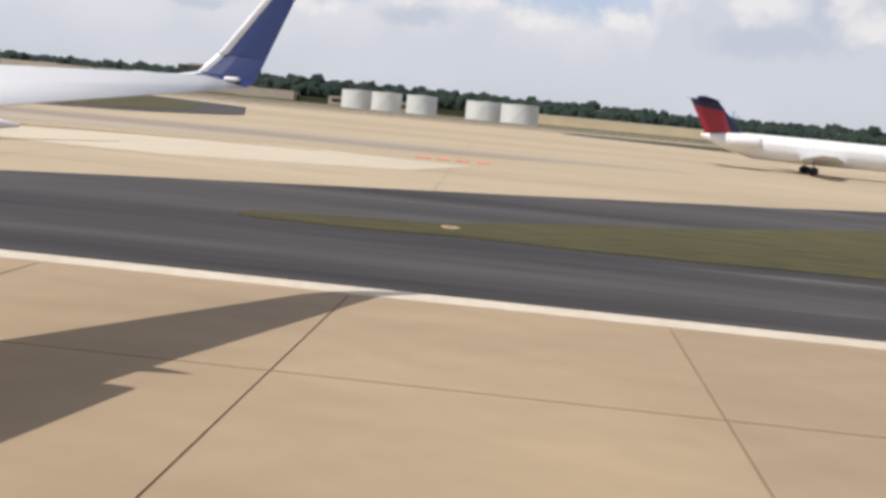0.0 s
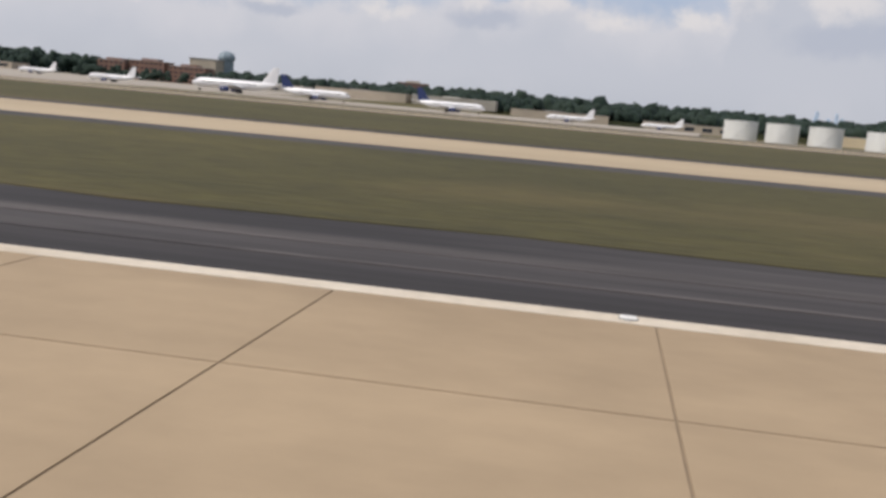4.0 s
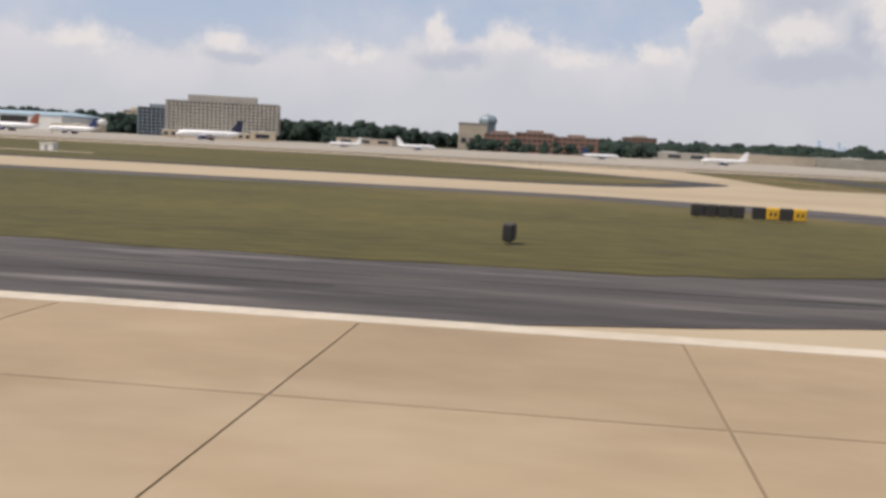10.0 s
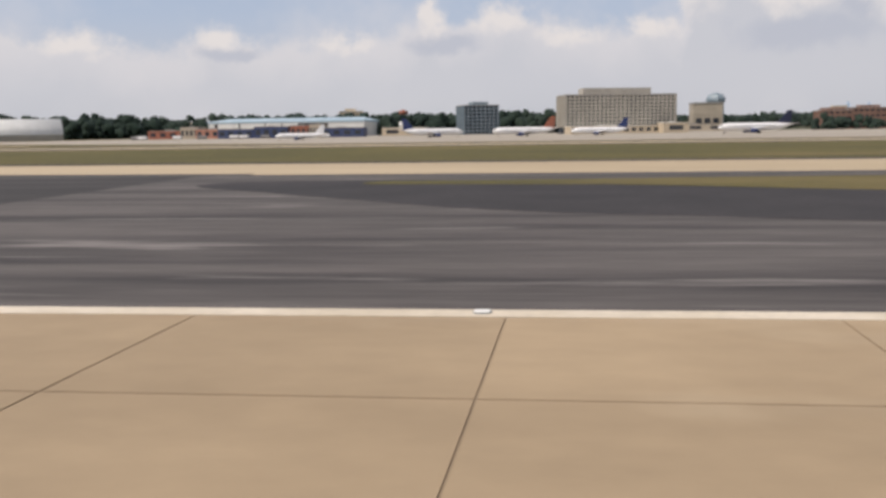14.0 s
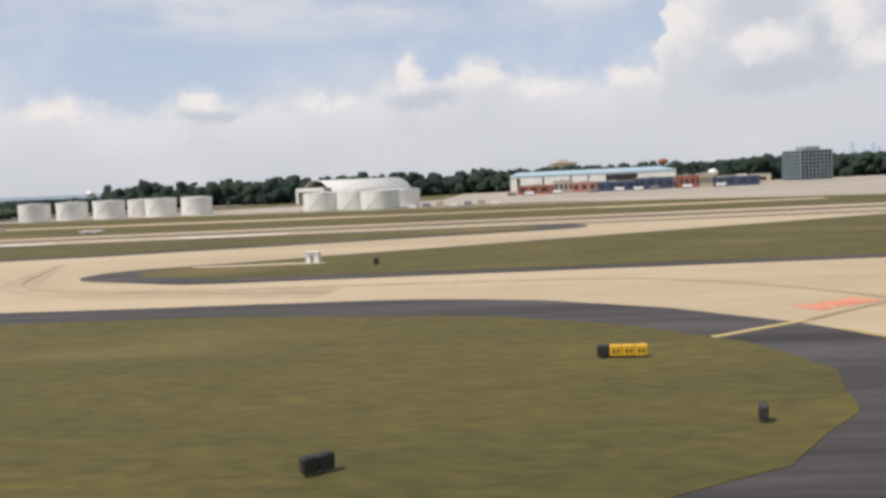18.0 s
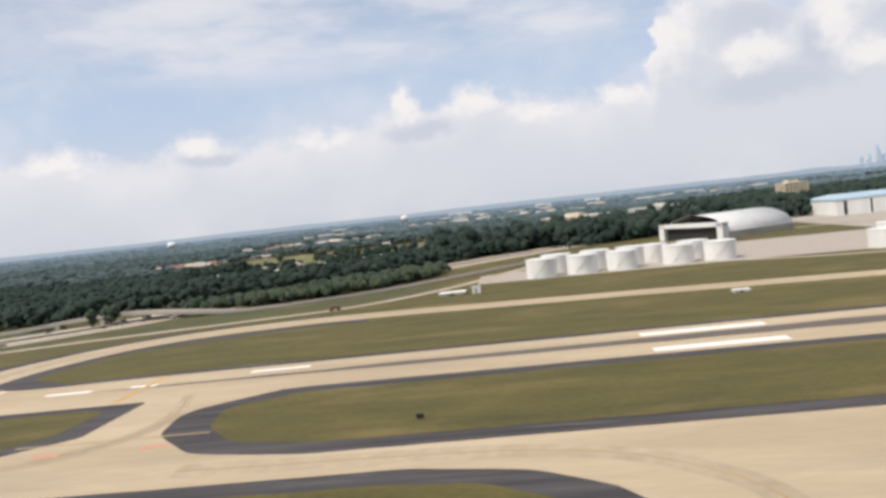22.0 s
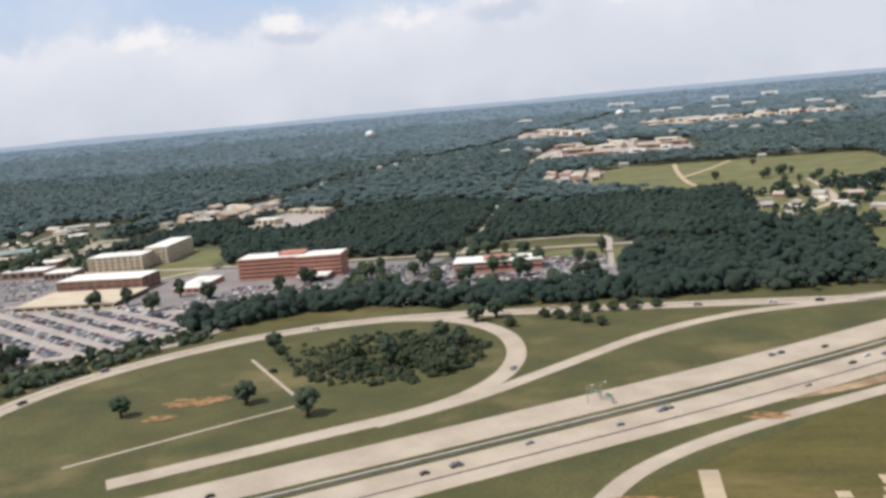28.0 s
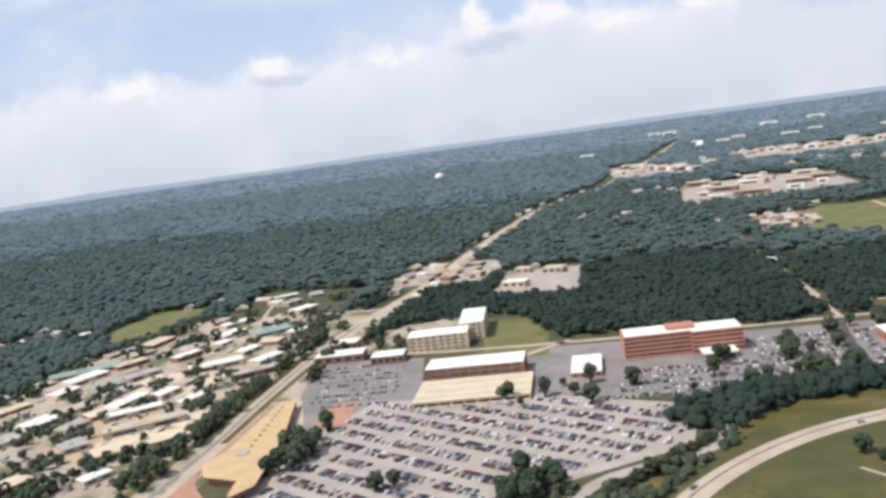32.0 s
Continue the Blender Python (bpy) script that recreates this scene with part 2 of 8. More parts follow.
CONCRETE = material("concrete", (0.325, 0.242, 0.152), (0.392, 0.294, 0.186), 0.30, 0.85, fine=(2.5, 0.10), stretch=(0.6, 1, 1), bump=0.05, rand=0.05, spots=((0.435, 0.345, 0.235), 0.16, 0.58, 0.72))
PAVED = material("taxiway_concrete", (0.405, 0.322, 0.212), (0.49, 0.395, 0.267), 0.08, 0.85, stretch=(0.25, 1, 1), fine=(1.2, 0.10), spots=((0.31, 0.255, 0.18), 0.06, 0.56, 0.75))
DARKRUBBER = material("dark_rubber_marks", (0.062, 0.055, 0.052), (0.13, 0.108, 0.088), 0.10, 0.85, stretch=(0.05, 1.6, 1), fine=(1.5, 0.2))
RUBBER = material("rubber_marks", (0.30, 0.25, 0.20), (0.48, 0.40, 0.30), 0.08, 0.85, stretch=(0.08, 1.4, 1), fine=(1.5, 0.2))
WORNJOINT = material("worn_joint", (0.33, 0.262, 0.172), (0.43, 0.345, 0.232), 0.4, 0.9)
MARGINJOINT = material("margin_joint", (0.24, 0.175, 0.11), (0.31, 0.235, 0.15), 1.2, 0.9)
GREYPAVE = material("grey_taxiway_concrete", (0.345, 0.285, 0.200), (0.395, 0.328, 0.232), 0.12, 0.85, fine=(1.4, 0.10), spots=((0.43, 0.36, 0.26), 0.14, 0.60, 0.72))
PALEPAVE = material("new_taxiway_concrete", (0.53, 0.46, 0.35), (0.58, 0.51, 0.39), 0.1, 0.85, fine=(1.4, 0.08))
CREAMLINE = material("worn_cream_paint", (0.56, 0.47, 0.34), (0.50, 0.41, 0.28), 0.9, 0.7, fine=(5.0, 0.15))
JOINT = material("joint_sealant", (0.21, 0.158, 0.104), (0.28, 0.212, 0.140), 0.5, 0.9)
ROAD = material("road_concrete", (0.39, 0.325, 0.25), (0.47, 0.40, 0.315), 0.10, 0.9, fine=(2.0, 0.15))
RAMP = material("ramp_concrete", (0.33, 0.295, 0.245), (0.42, 0.375, 0.315), 0.03, 0.9, stretch=(0.3, 1, 1), fine=(0.5, 0.15))
OFFLOT = material("dark_car_park_asphalt", (0.19, 0.172, 0.168), (0.26, 0.235, 0.225), 0.08, 0.9, fine=(1.0, 0.15))
PLAZA = material("red_paving", (0.44, 0.25, 0.18), (0.38, 0.21, 0.15), 0.3, 0.9, fine=(3.0, 0.2))
FARBRICK = material("brown_brick", (0.27, 0.155, 0.115), (0.22, 0.13, 0.098), 0.3, 0.85, fine=(3.0, 0.15))
TOWNLOT = material("town_paving", (0.36, 0.30, 0.23), (0.46, 0.39, 0.30), 0.05, 0.9, fine=(1.0, 0.2), spots=((0.12, 0.12, 0.06), 0.06, 0.50, 0.60))
LOT = material("car_park_asphalt", (0.33, 0.29, 0.26), (0.42, 0.37, 0.33), 0.08, 0.9, fine=(1.0, 0.15))
PATCHY = material("patchy_clay", (0.095, 0.074, 0.018), (0.145, 0.098, 0.030), 0.4, 0.95, fine=(3.0, 0.3), spots=((0.40, 0.21, 0.105), 0.8, 0.44, 0.64), stretch=(0.5, 1, 1))
WORNVERGE = material("worn_clay_verge", (0.20, 0.135, 0.065), (0.34, 0.235, 0.14), 0.12, 0.95, fine=(1.6, 0.3), spots=((0.42, 0.30, 0.19), 0.2, 0.5, 0.68))
DIRT = material("red_clay", (0.46, 0.25, 0.12), (0.52, 0.33, 0.19), 0.5, 0.95, fine=(3.0, 0.3))
TRACK = material("bare_track", (0.44, 0.33, 0.21), (0.50, 0.39, 0.26), 0.3, 0.95, fine=(3.0, 0.25))
GRAVEL = material("gravel", (0.38, 0.33, 0.28), (0.48, 0.42, 0.36), 0.8, 0.95, fine=(8.0, 0.3))
WHITE = material("white_paint", (0.70, 0.62, 0.50), (0.60, 0.52, 0.40), 0.6, 0.6, fine=(6.0, 0.15))
YELLOW = material("yellow_paint", (0.58, 0.34, 0.07), (0.46, 0.29, 0.09), 0.8, 0.6, fine=(6.0, 0.2))
PALE_LINE = material("pale_taxi_line", (0.52, 0.42, 0.20), (0.46, 0.33, 0.12), 0.8, 0.6, fine=(6.0, 0.2))
SMUDGE = material("dark_line_border", (0.060, 0.040, 0.026), (0.105, 0.072, 0.045), 0.9, 0.8, fine=(5.0, 0.3))
BRIGHT = material("bright_white_paint", (0.86, 0.83, 0.77), (0.80, 0.76, 0.69), 0.5, 0.6, fine=(4.0, 0.1))
WORNWAY = material("worn_taxi_lane", (0.37, 0.297, 0.20), (0.45, 0.365, 0.25), 0.12, 0.85, stretch=(0.5, 0.5, 1), fine=(1.2, 0.2))
WORNLINE = material("worn_brown_line", (0.22, 0.145, 0.085), (0.33, 0.24, 0.15), 0.5, 0.8, fine=(2.5, 0.2))
SMEAR = material("pale_smear", (0.45, 0.375, 0.27), (0.40, 0.335, 0.24), 0.8, 0.85, fine=(2.0, 0.12))
TAXI_LINE = material("worn_taxi_line", (0.36, 0.24, 0.12), (0.40, 0.29, 0.16), 0.3, 0.7)
CHEVRON = material("pale_yellow_paint", (0.66, 0.55, 0.32), (0.58, 0.46, 0.24), 0.8, 0.6, fine=(5.0, 0.2))
SIGN_Y = material("yellow_sign", (0.66, 0.39, 0.025), (0.58, 0.33, 0.025), 2.0, 0.5)
RED = material("red_paint", (0.70, 0.22, 0.13), (0.72, 0.30, 0.19), 0.8, 0.6, fine=(4.0, 0.2))
BLACK = material("black_panel", (0.018, 0.017, 0.016), (0.03, 0.028, 0.026), 1.0, 0.6)
STEEL = material("white_steel", (0.80, 0.80, 0.77), (0.72, 0.72, 0.69), 0.25, 0.5, stretch=(1, 1, 0.2), fine=(1.5, 0.06))
GREY = material("grey_metal", (0.30, 0.30, 0.30), (0.22, 0.22, 0.22), 0.8, 0.5, metal=0.3)
SKIN = material("white_aircraft_paint", (0.82, 0.82, 0.82), (0.76, 0.76, 0.77), 0.3, 0.3)
NAVY = material("navy_aircraft_paint", (0.024, 0.038, 0.120), (0.028, 0.044, 0.135), 0.4, 0.25)
INK = material("dark_navy_tail_paint", (0.010, 0.014, 0.045), (0.013, 0.018, 0.055), 0.4, 0.35)
TITLE = material("pale_title_paint", (0.42, 0.43, 0.50), (0.46, 0.47, 0.53), 0.5, 0.4)
CRIMSON = material("crimson_aircraft_paint", (0.34, 0.022, 0.038), (0.29, 0.018, 0.034), 0.4, 0.3)
TYRE = material("tyre_rubber", (0.02, 0.02, 0.02), (0.03, 0.03, 0.03), 2.0, 0.9)
CREAM = material("cream_stucco", (0.62, 0.52, 0.38), (0.54, 0.45, 0.33), 0.15, 0.85, fine=(1.0, 0.1))
TAN = material("tan_wall", (0.50, 0.43, 0.34), (0.43, 0.37, 0.29), 0.15, 0.85, fine=(1.0, 0.12))
BRICK = material("red_brick", (0.36, 0.13, 0.08), (0.30, 0.11, 0.07), 0.3, 0.85, fine=(3.0, 0.2))
BRICK2 = material("orange_brick", (0.50, 0.235, 0.165), (0.43, 0.20, 0.14), 0.3, 0.85, fine=(3.0, 0.15))
CONC2 = material("grey_concrete_wall", (0.44, 0.41, 0.355), (0.37, 0.35, 0.305), 0.2, 0.85, fine=(1.0, 0.12))
GLASS = material("dark_window_glass", (0.03, 0.035, 0.045), (0.05, 0.055, 0.065), 0.4, 0.12)
TEAL = material("teal_glass", (0.20, 0.26, 0.30), (0.25, 0.31, 0.35), 0.3, 0.5)
ROOF = material("white_roof", (0.82, 0.80, 0.74), (0.70, 0.68, 0.62), 0.12, 0.7, fine=(1.0, 0.1))
ROOF2 = material("grey_roof", (0.42, 0.40, 0.37), (0.34, 0.32, 0.30), 0.15, 0.8, fine=(1.0, 0.15))
TEALROOF = material("green_metal_roof", (0.21, 0.30, 0.265), (0.25, 0.34, 0.30), 0.2, 0.5)
BLUEROOF = material("pale_blue_roof", (0.40, 0.52, 0.60), (0.34, 0.46, 0.54), 0.1, 0.5)
OCHRE = material("ochre_roof", (0.56, 0.40, 0.22), (0.49, 0.35, 0.19), 0.2, 0.8, fine=(1.5, 0.12))
NAVYWALL = material("navy_cladding", (0.03, 0.05, 0.12), (0.04, 0.06, 0.14), 0.3, 0.5)
BARK = material("bark", (0.10, 0.075, 0.05), (0.07, 0.05, 0.035), 1.5, 0.95)


def leaf_material(name, a, b, scale, sheen=0.0, leaf=0.9, depth=0.7, dark=0.62, vary=1.0):
    m = material(name, a, b, scale, 0.9, fine=(leaf, dark), bump=1.0)
    nt = m.node_tree
    p = nt.nodes["Principled BSDF"]
    p.inputs["Normal"].links[0].from_node.inputs["Distance"].default_value = depth
    col = p.inputs["Base Color"].links[0].from_socket
    geo, hsv, mr = nt.nodes.new("ShaderNodeNewGeometry"), nt.nodes.new("ShaderNodeHueSaturation"), nt.nodes.new("ShaderNodeMapRange")
    nt.links.new(geo.outputs["Random Per Island"], mr.inputs[0])
    mr.inputs[3].default_value, mr.inputs[4].default_value = 1 - 0.2 * vary, 1 + 0.3 * vary
    nt.links.new(mr.outputs[0], hsv.inputs["Value"])
    nt.links.new(col, hsv.inputs["Color"])
    nt.links.new(hsv.outputs[0], p.inputs["Base Color"])
    # blue-tinted sheen puts distance haze into the leaves
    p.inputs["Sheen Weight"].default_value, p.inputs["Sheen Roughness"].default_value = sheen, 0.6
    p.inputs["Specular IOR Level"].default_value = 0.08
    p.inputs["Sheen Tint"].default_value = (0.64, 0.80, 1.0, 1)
    return m


LEAF = leaf_material("broad_leaves", (0.046, 0.066, 0.040), (0.072, 0.092, 0.054), 0.05, 0.04, 0.9, 0.5, 0.5, 0.8)
DARKLEAF = leaf_material("dark_broad_leaves", (0.022, 0.036, 0.027), (0.034, 0.050, 0.036), 0.03, 0.05, 0.9, 0.22, 0.22, 0.45)
# next three: paler and bluer with distance, haze painted into the leaf colour
MIDHAZE = leaf_material("half_haze_leaves", (0.042, 0.066, 0.062), (0.062, 0.089, 0.082), 0.010, 0.32, 0.6, 0.25, 0.18, 0.3)
WOODMIX = leaf_material("faint_haze_leaves", (0.037, 0.059, 0.050), (0.055, 0.078, 0.064), 0.010, 0.20, 0.6, 0.2, 0.15, 0.3)
HAZELEAF = leaf_material("haze_blue_leaves", (0.054, 0.084, 0.090), (0.076, 0.108, 0.112), 0.004, 0.46, 0.3, 0.2, 0.12, 0.2)
LEAF2 = leaf_material("shrub_leaves", (0.034, 0.048, 0.022), (0.053, 0.064, 0.029), 0.15, 0.05, 1.6, 0.4)


# ---- builders ----
def link_mesh(name, verts, faces, mat, parent=None, label="", smooth=False):
    me = bpy.data.meshes.new(name)
    me.from_pydata(verts, [], faces)
    me.materials.append(mat)
    if smooth:
        me.polygons.foreach_set("use_smooth", [True] * len(me.polygons))
    ob = new(name, me)
    if parent is not None:
        ob.parent = parent
    if label:
        ob["label"] = label
    return ob


def part(name, bm, mat, parent, label="", smooth=False):
    me = bpy.data.meshes.new(name)
    bmesh.ops.recalc_face_normals(bm, faces=bm.faces)
    bm.to_mesh(me)
    bm.free()
    me.materials.append(mat)
    if smooth:
        me.polygons.foreach_set("use_smooth", [True] * len(me.polygons))
    ob = new(name, me)
    if parent is not None:
        ob.parent = parent
    if label:
        ob["label"] = label
    return ob


def shared(name, ob, m, parent):
    """Another object on the mesh of ob, at the pose m under parent."""
    o = new(name, ob.data)
    o.parent, o.matrix_basis = parent, m
    return o


def thing(name, label, category, x=0, y=0, z=0, turn=0, group=""):
    e = new(name)
    e.matrix_basis = pose(x, y, z, 0, 0, turn)
    return tagged(e, label, category, group)


def add_box(bm, x0, x1, y0, y1, z0, z1, bevel=0.0):
    v = [bm.verts.new(p) for p in ((x0, y0, z0), (x1, y0, z0), (x1, y1, z0), (x0, y1, z0), (x0, y0, z1), (x1, y0, z1), (x1, y1, z1), (x0, y1, z1))]
    fs = [bm.faces.new([v[i] for i in f]) for f in ((3, 2, 1, 0), (4, 5, 6, 7), (0, 1, 5, 4), (1, 2, 6, 5), (2, 3, 7, 6), (3, 0, 4, 7))]
    if bevel:
        bmesh.ops.bevel(bm, geom=list({e for f in fs for e in f.edges}), offset=bevel, segments=1, affect="EDGES")


def box(name, x0, x1, y0, y1, z0, z1, mat, parent=None, label="", bevel=0.0):
    bm = bmesh.new()
    add_box(bm, x0, x1, y0, y1, z0, z1, bevel)
    return part(name, bm, mat, parent, label)


def add_lathe(bm, profile, n=24, axis="z", at=(0, 0, 0)):
    """Rings of (distance along axis, radius)."""
    rings = []
    for h, r in profile:
        ring = []
        for k in range(n):
            a = 2 * math.pi * k / n
            c, s = r * math.cos(a), r * math.sin(a)
            p = (c, s, h) if axis == "z" else (h, c, s)
            ring.append(bm.verts.new((p[0] + at[0], p[1] + at[1], p[2] + at[2])))
        rings.append(ring)
    for a, b in zip(rings, rings[1:]):
        for k in range(n):
            bm.faces.new((a[k], a[(k + 1) % n], b[(k + 1) % n], b[k]))
    bm.faces.new(rings[0][::-1])
    bm.faces.new(rings[-1])


def lathe(name, profile, mat, parent, n=24, axis="z", at=(0, 0, 0), label="", smooth=True):
    bm = bmesh.new()
    add_lathe(bm, profile, n, axis, at)
    return part(name, bm, mat, parent, label, smooth)


def prism(name, outline, z0, z1, mat, parent=None, label=""):
    """A flat slab with the given outline in plan."""
    bm = bmesh.new()
    lo = [bm.verts.new((x, y, z0)) for x, y in outline]
    hi = [bm.verts.new((x, y, z1)) for x, y in outline]
    n = len(outline)
    f = bm.faces.new(hi)
    for k in range(n):
        bm.faces.new((lo[k], lo[(k + 1) % n], hi[(k + 1) % n], hi[k]))
    f.normal_update()
    bmesh.ops.triangulate(bm, faces=[f])
    return part(name, bm, mat, parent, label)


def rounded(corners, step=10):
    """An outline from corners (x, y, radius), each rounded by an arc."""
    pts, n = [], len(corners)
    for k, (x, y, r) in enumerate(corners):
        p = Vector((x, y))
        a = Vector(corners[k - 1][:2]) - p
        b = Vector(corners[(k + 1) % n][:2]) - p
        half = a.angle(b) / 2
        if r <= 0 or half > 1.55:
            pts.append((x, y))
            continue
        cut = min(r / math.tan(half), 0.49 * a.length, 0.49 * b.length)
        r = cut * math.tan(half)
        c = p + (a.normalized() + b.normalized()).normalized() * (r / math.sin(half))
        s, e = p + a.normalized() * cut - c, p + b.normalized() * cut - c
        a0, a1 = math.atan2(s.y, s.x), math.atan2(e.y, e.x)
        d = (a1 - a0 + math.pi) % (2 * math.pi) - math.pi
        m = max(2, int(abs(math.degrees(d)) / step))
        pts += [(c.x + r * math.cos(a0 + d * i / m), c.y + r * math.sin(a0 + d * i / m)) for i in range(m + 1)]
    return pts


def ragged(pts, amp, step=1.6):
    """The outline with short steps and an uneven, worn edge."""
    out = []
    for a, c in zip(pts, pts[1:] + pts[:1]):
        a, c = Vector(a), Vector(c)
        m = max(1, min(160, int((c - a).length / step)))
        side = Vector((a.y - c.y, c.x - a.x)).normalized()
        for i in range(m):
            p = a + (c - a) * (i / m)
            p += side * amp * (noise.noise(Vector((p.x * 0.9, p.y * 0.9, 7.0))) + 0.7 * noise.noise(Vector((p.x * 0.16, p.y * 0.16, 2.0))))
            out.append((p.x, p.y))
    return out


def spline(points, n=10):
    """A smooth line through the points."""
    P = [Vector(p) for p in points]
    P = [2 * P[0] - P[1]] + P + [2 * P[-1] - P[-2]]
    out = []
    for a, b, c, d in zip(P, P[1:], P[2:], P[3:]):
        for i in range(n):
            t = i / n
            out.append(0.5 * (2 * b + (c - a) * t + (2 * a - 5 * b + 4 * c - d) * t * t + (3 * b - a - 3 * c + d) * t ** 3))
    return out + [P[-2]]


def strip(name, points, width, z0, z1, mat, parent=None, label="", n=10, offset=0.0):
    """A road along a smooth line; width may be (start, end)."""
    line = spline(points, n)
    w0, w1 = width if isinstance(width, tuple) else (width, width)
    verts, faces = [], []
    for k, p in enumerate(line):
        d = (line[min(k + 1, len(line) - 1)] - line[max(k - 1, 0)])
        side = Vector((-d.y, d.x)).normalized()
        h = (w0 + (w1 - w0) * k / (len(line) - 1)) / 2
        a, b = p + side * (offset + h), p + side * (offset - h)
        verts += [(a.x, a.y, z1), (b.x, b.y, z1), (a.x, a.y, z0), (b.x, b.y, z0)]
        if k:
            i, j = 4 * (k - 1), 4 * k
            faces += [(i, i + 1, j + 1, j), (i + 2, i, j, j + 2), (i + 1, i + 3, j + 3, j + 1)]
    return link_mesh(name, verts, faces, mat, parent, label)


# ---- the ground ----
def fall(x, y):
    """The land drops a little towards the east tanks."""
    u, v = min(max((x + 190) / 90, 0), 1), min(max((y - 135) / 130, 0), 1)
    return -2.6 * u * u * (3 - 2 * u) * v * v * (3 - 2 * v)


GX = [-5200, -2000, -900] + list(range(-200, 60, 20)) + [120, 400, 1200, 4200]
GY = [-900, 0] + list(range(135, 285, 12)) + [300, 420, 700, 1500, 4995]
ground = link_mesh("ground", [(x, y, fall(x, y)) for y in GY for x in GX],
                   [(j * len(GX) + i, j * len(GX) + i + 1, (j + 1) * len(GX) + i + 1, (j + 1) * len(GX) + i) for j in range(len(GY) - 1) for i in range(len(GX) - 1)], GRASS)
tagged(ground, "mown olive grass of the airfield, reaching the horizon", "grass", kind="structure")


def setting(ob, label, category):
    return tagged(ob, label, category, kind="structure")


# main runway: a dark bed with concrete slabs, whose joints stay open
JX, JL, SKEW, ROWS_Y = 1.97, 3.18, 0.048, (8.72, 5.78, 2.65, -0.45)
runway = setting(box("runway", -900, 200, -24, -0.47, -0.2, 0.05, CONCRETE), "pale tan concrete runway with sealed joints between its slabs", "runway")
setting(box("runway_bed", -900, 200, -0.47, 8.74, -0.2, 0.042, JOINT), "brown sealant filling the open runway joints", "runway")

# pavement between the islands
def pavement(name, outline, z, mat, label, category="pavement"):
    return setting(prism(name, outline, -0.2, z, mat), label, category)


pavement("taxiway_pavement", [(200, 8.74), (200, 60), (-300, 60), (-560, 60), (-859, 75), (-852, 8.74)], 0.020, PAVED, "pale tan concrete taxiway pavement with darker tyre stains")
pavement("taxiway_link", [(-560, 60), (-300, 60), (-300, 110), (-640, 110)], 0.018, PAVED, "pale concrete taxiway linking the two runways")
pavement("exit_link", [(40, 60), (-60, 60), (-60, 110), (40, 110)], 0.018, PAVED, "pale concrete taxiway beside the grass")
pavement("parallel_runway", [(260, 110), (260, 131), (-861, 131), (-861, 110)], 0.022, PAVED, "pale concrete parallel runway")
pavement("runway_crossing", [(-560, 59), (-859, 74), (-861, 111), (-560, 111)], 0.019, PAVED, "pale concrete crossing taxiways")
joint_v, joint_f = [], []
for x0, x1, ys in ((-300, -225, [12.2 + 3.4 * k for k in range(13)]), (-60, 30, [12.2 + 3.4 * k for k in range(13)]), (-640, -590, [12.2 + 3.4 * k for k in range(13)])):
    bars = [(x0, x1, y - 0.022, y + 0.022) for y in ys] + [(JX + k * JL - 0.022, JX + k * JL + 0.022, 8.8, 54) for k in range(int((x0 - JX) / JL), int((x1 - JX) / JL) + 1, 3)]
    for a, c, d, e in bars:
        i = len(joint_v)
        joint_v += [(a, d, 0.024), (c, d, 0.024), (c, e, 0.024), (a, e, 0.024)]
        joint_f.append((i, i + 1, i + 2, i + 3))
setting(link_mesh("pavement_joints", joint_v, joint_f, WORNJOINT), "faint sealed joints of the taxiway concrete", "joints")
for outline in ([(-236, 38.6), (-200, 38.6), (-180, 41), (-236, 41.5)], [(-20, 30), (10, 40), (-10, 44), (-30, 38)]):
    setting(prism("worn_concrete", outline, -0.1, 0.025, RUBBER), "greyer worn concrete on the taxiway", "pavement")
for y0, y1 in ((107.6, 109.9), (131.1, 133.2)):
    setting(box("runway_shoulder", -790, 260, y0, y1, -0.2, 0.033, ASPHALT), "thin dark asphalt edge of the parallel runway", "shoulder")
setting(prism("rubber_track", ragged([(260, 117.6), (260, 124.0), (-690, 124.0), (-775, 122.6), (-822, 121.2), (-775, 119.6), (-690, 117.8)], 0.5, 6.0), 0.0, 0.030, DARKRUBBER), "dark tyre rubber along the middle of a concrete runway", "tyre marks")


def island(tag, dark, green, zd=0.035, zg=0.05, edge=None, label="mown olive grass island framed by dark asphalt"):
    a = setting(prism("shoulder", ragged(rounded(dark), 0.10), -0.2, zd, edge or ASPHALT), "dark streaked asphalt shoulder round a grass island", "shoulder")
    if green:
        g = setting(prism("grass_island", ragged(rounded(green), 0.30), -0.2, zg, DRYGRASS if tag in "abgk" else GRASS), label, "grass")
    return a


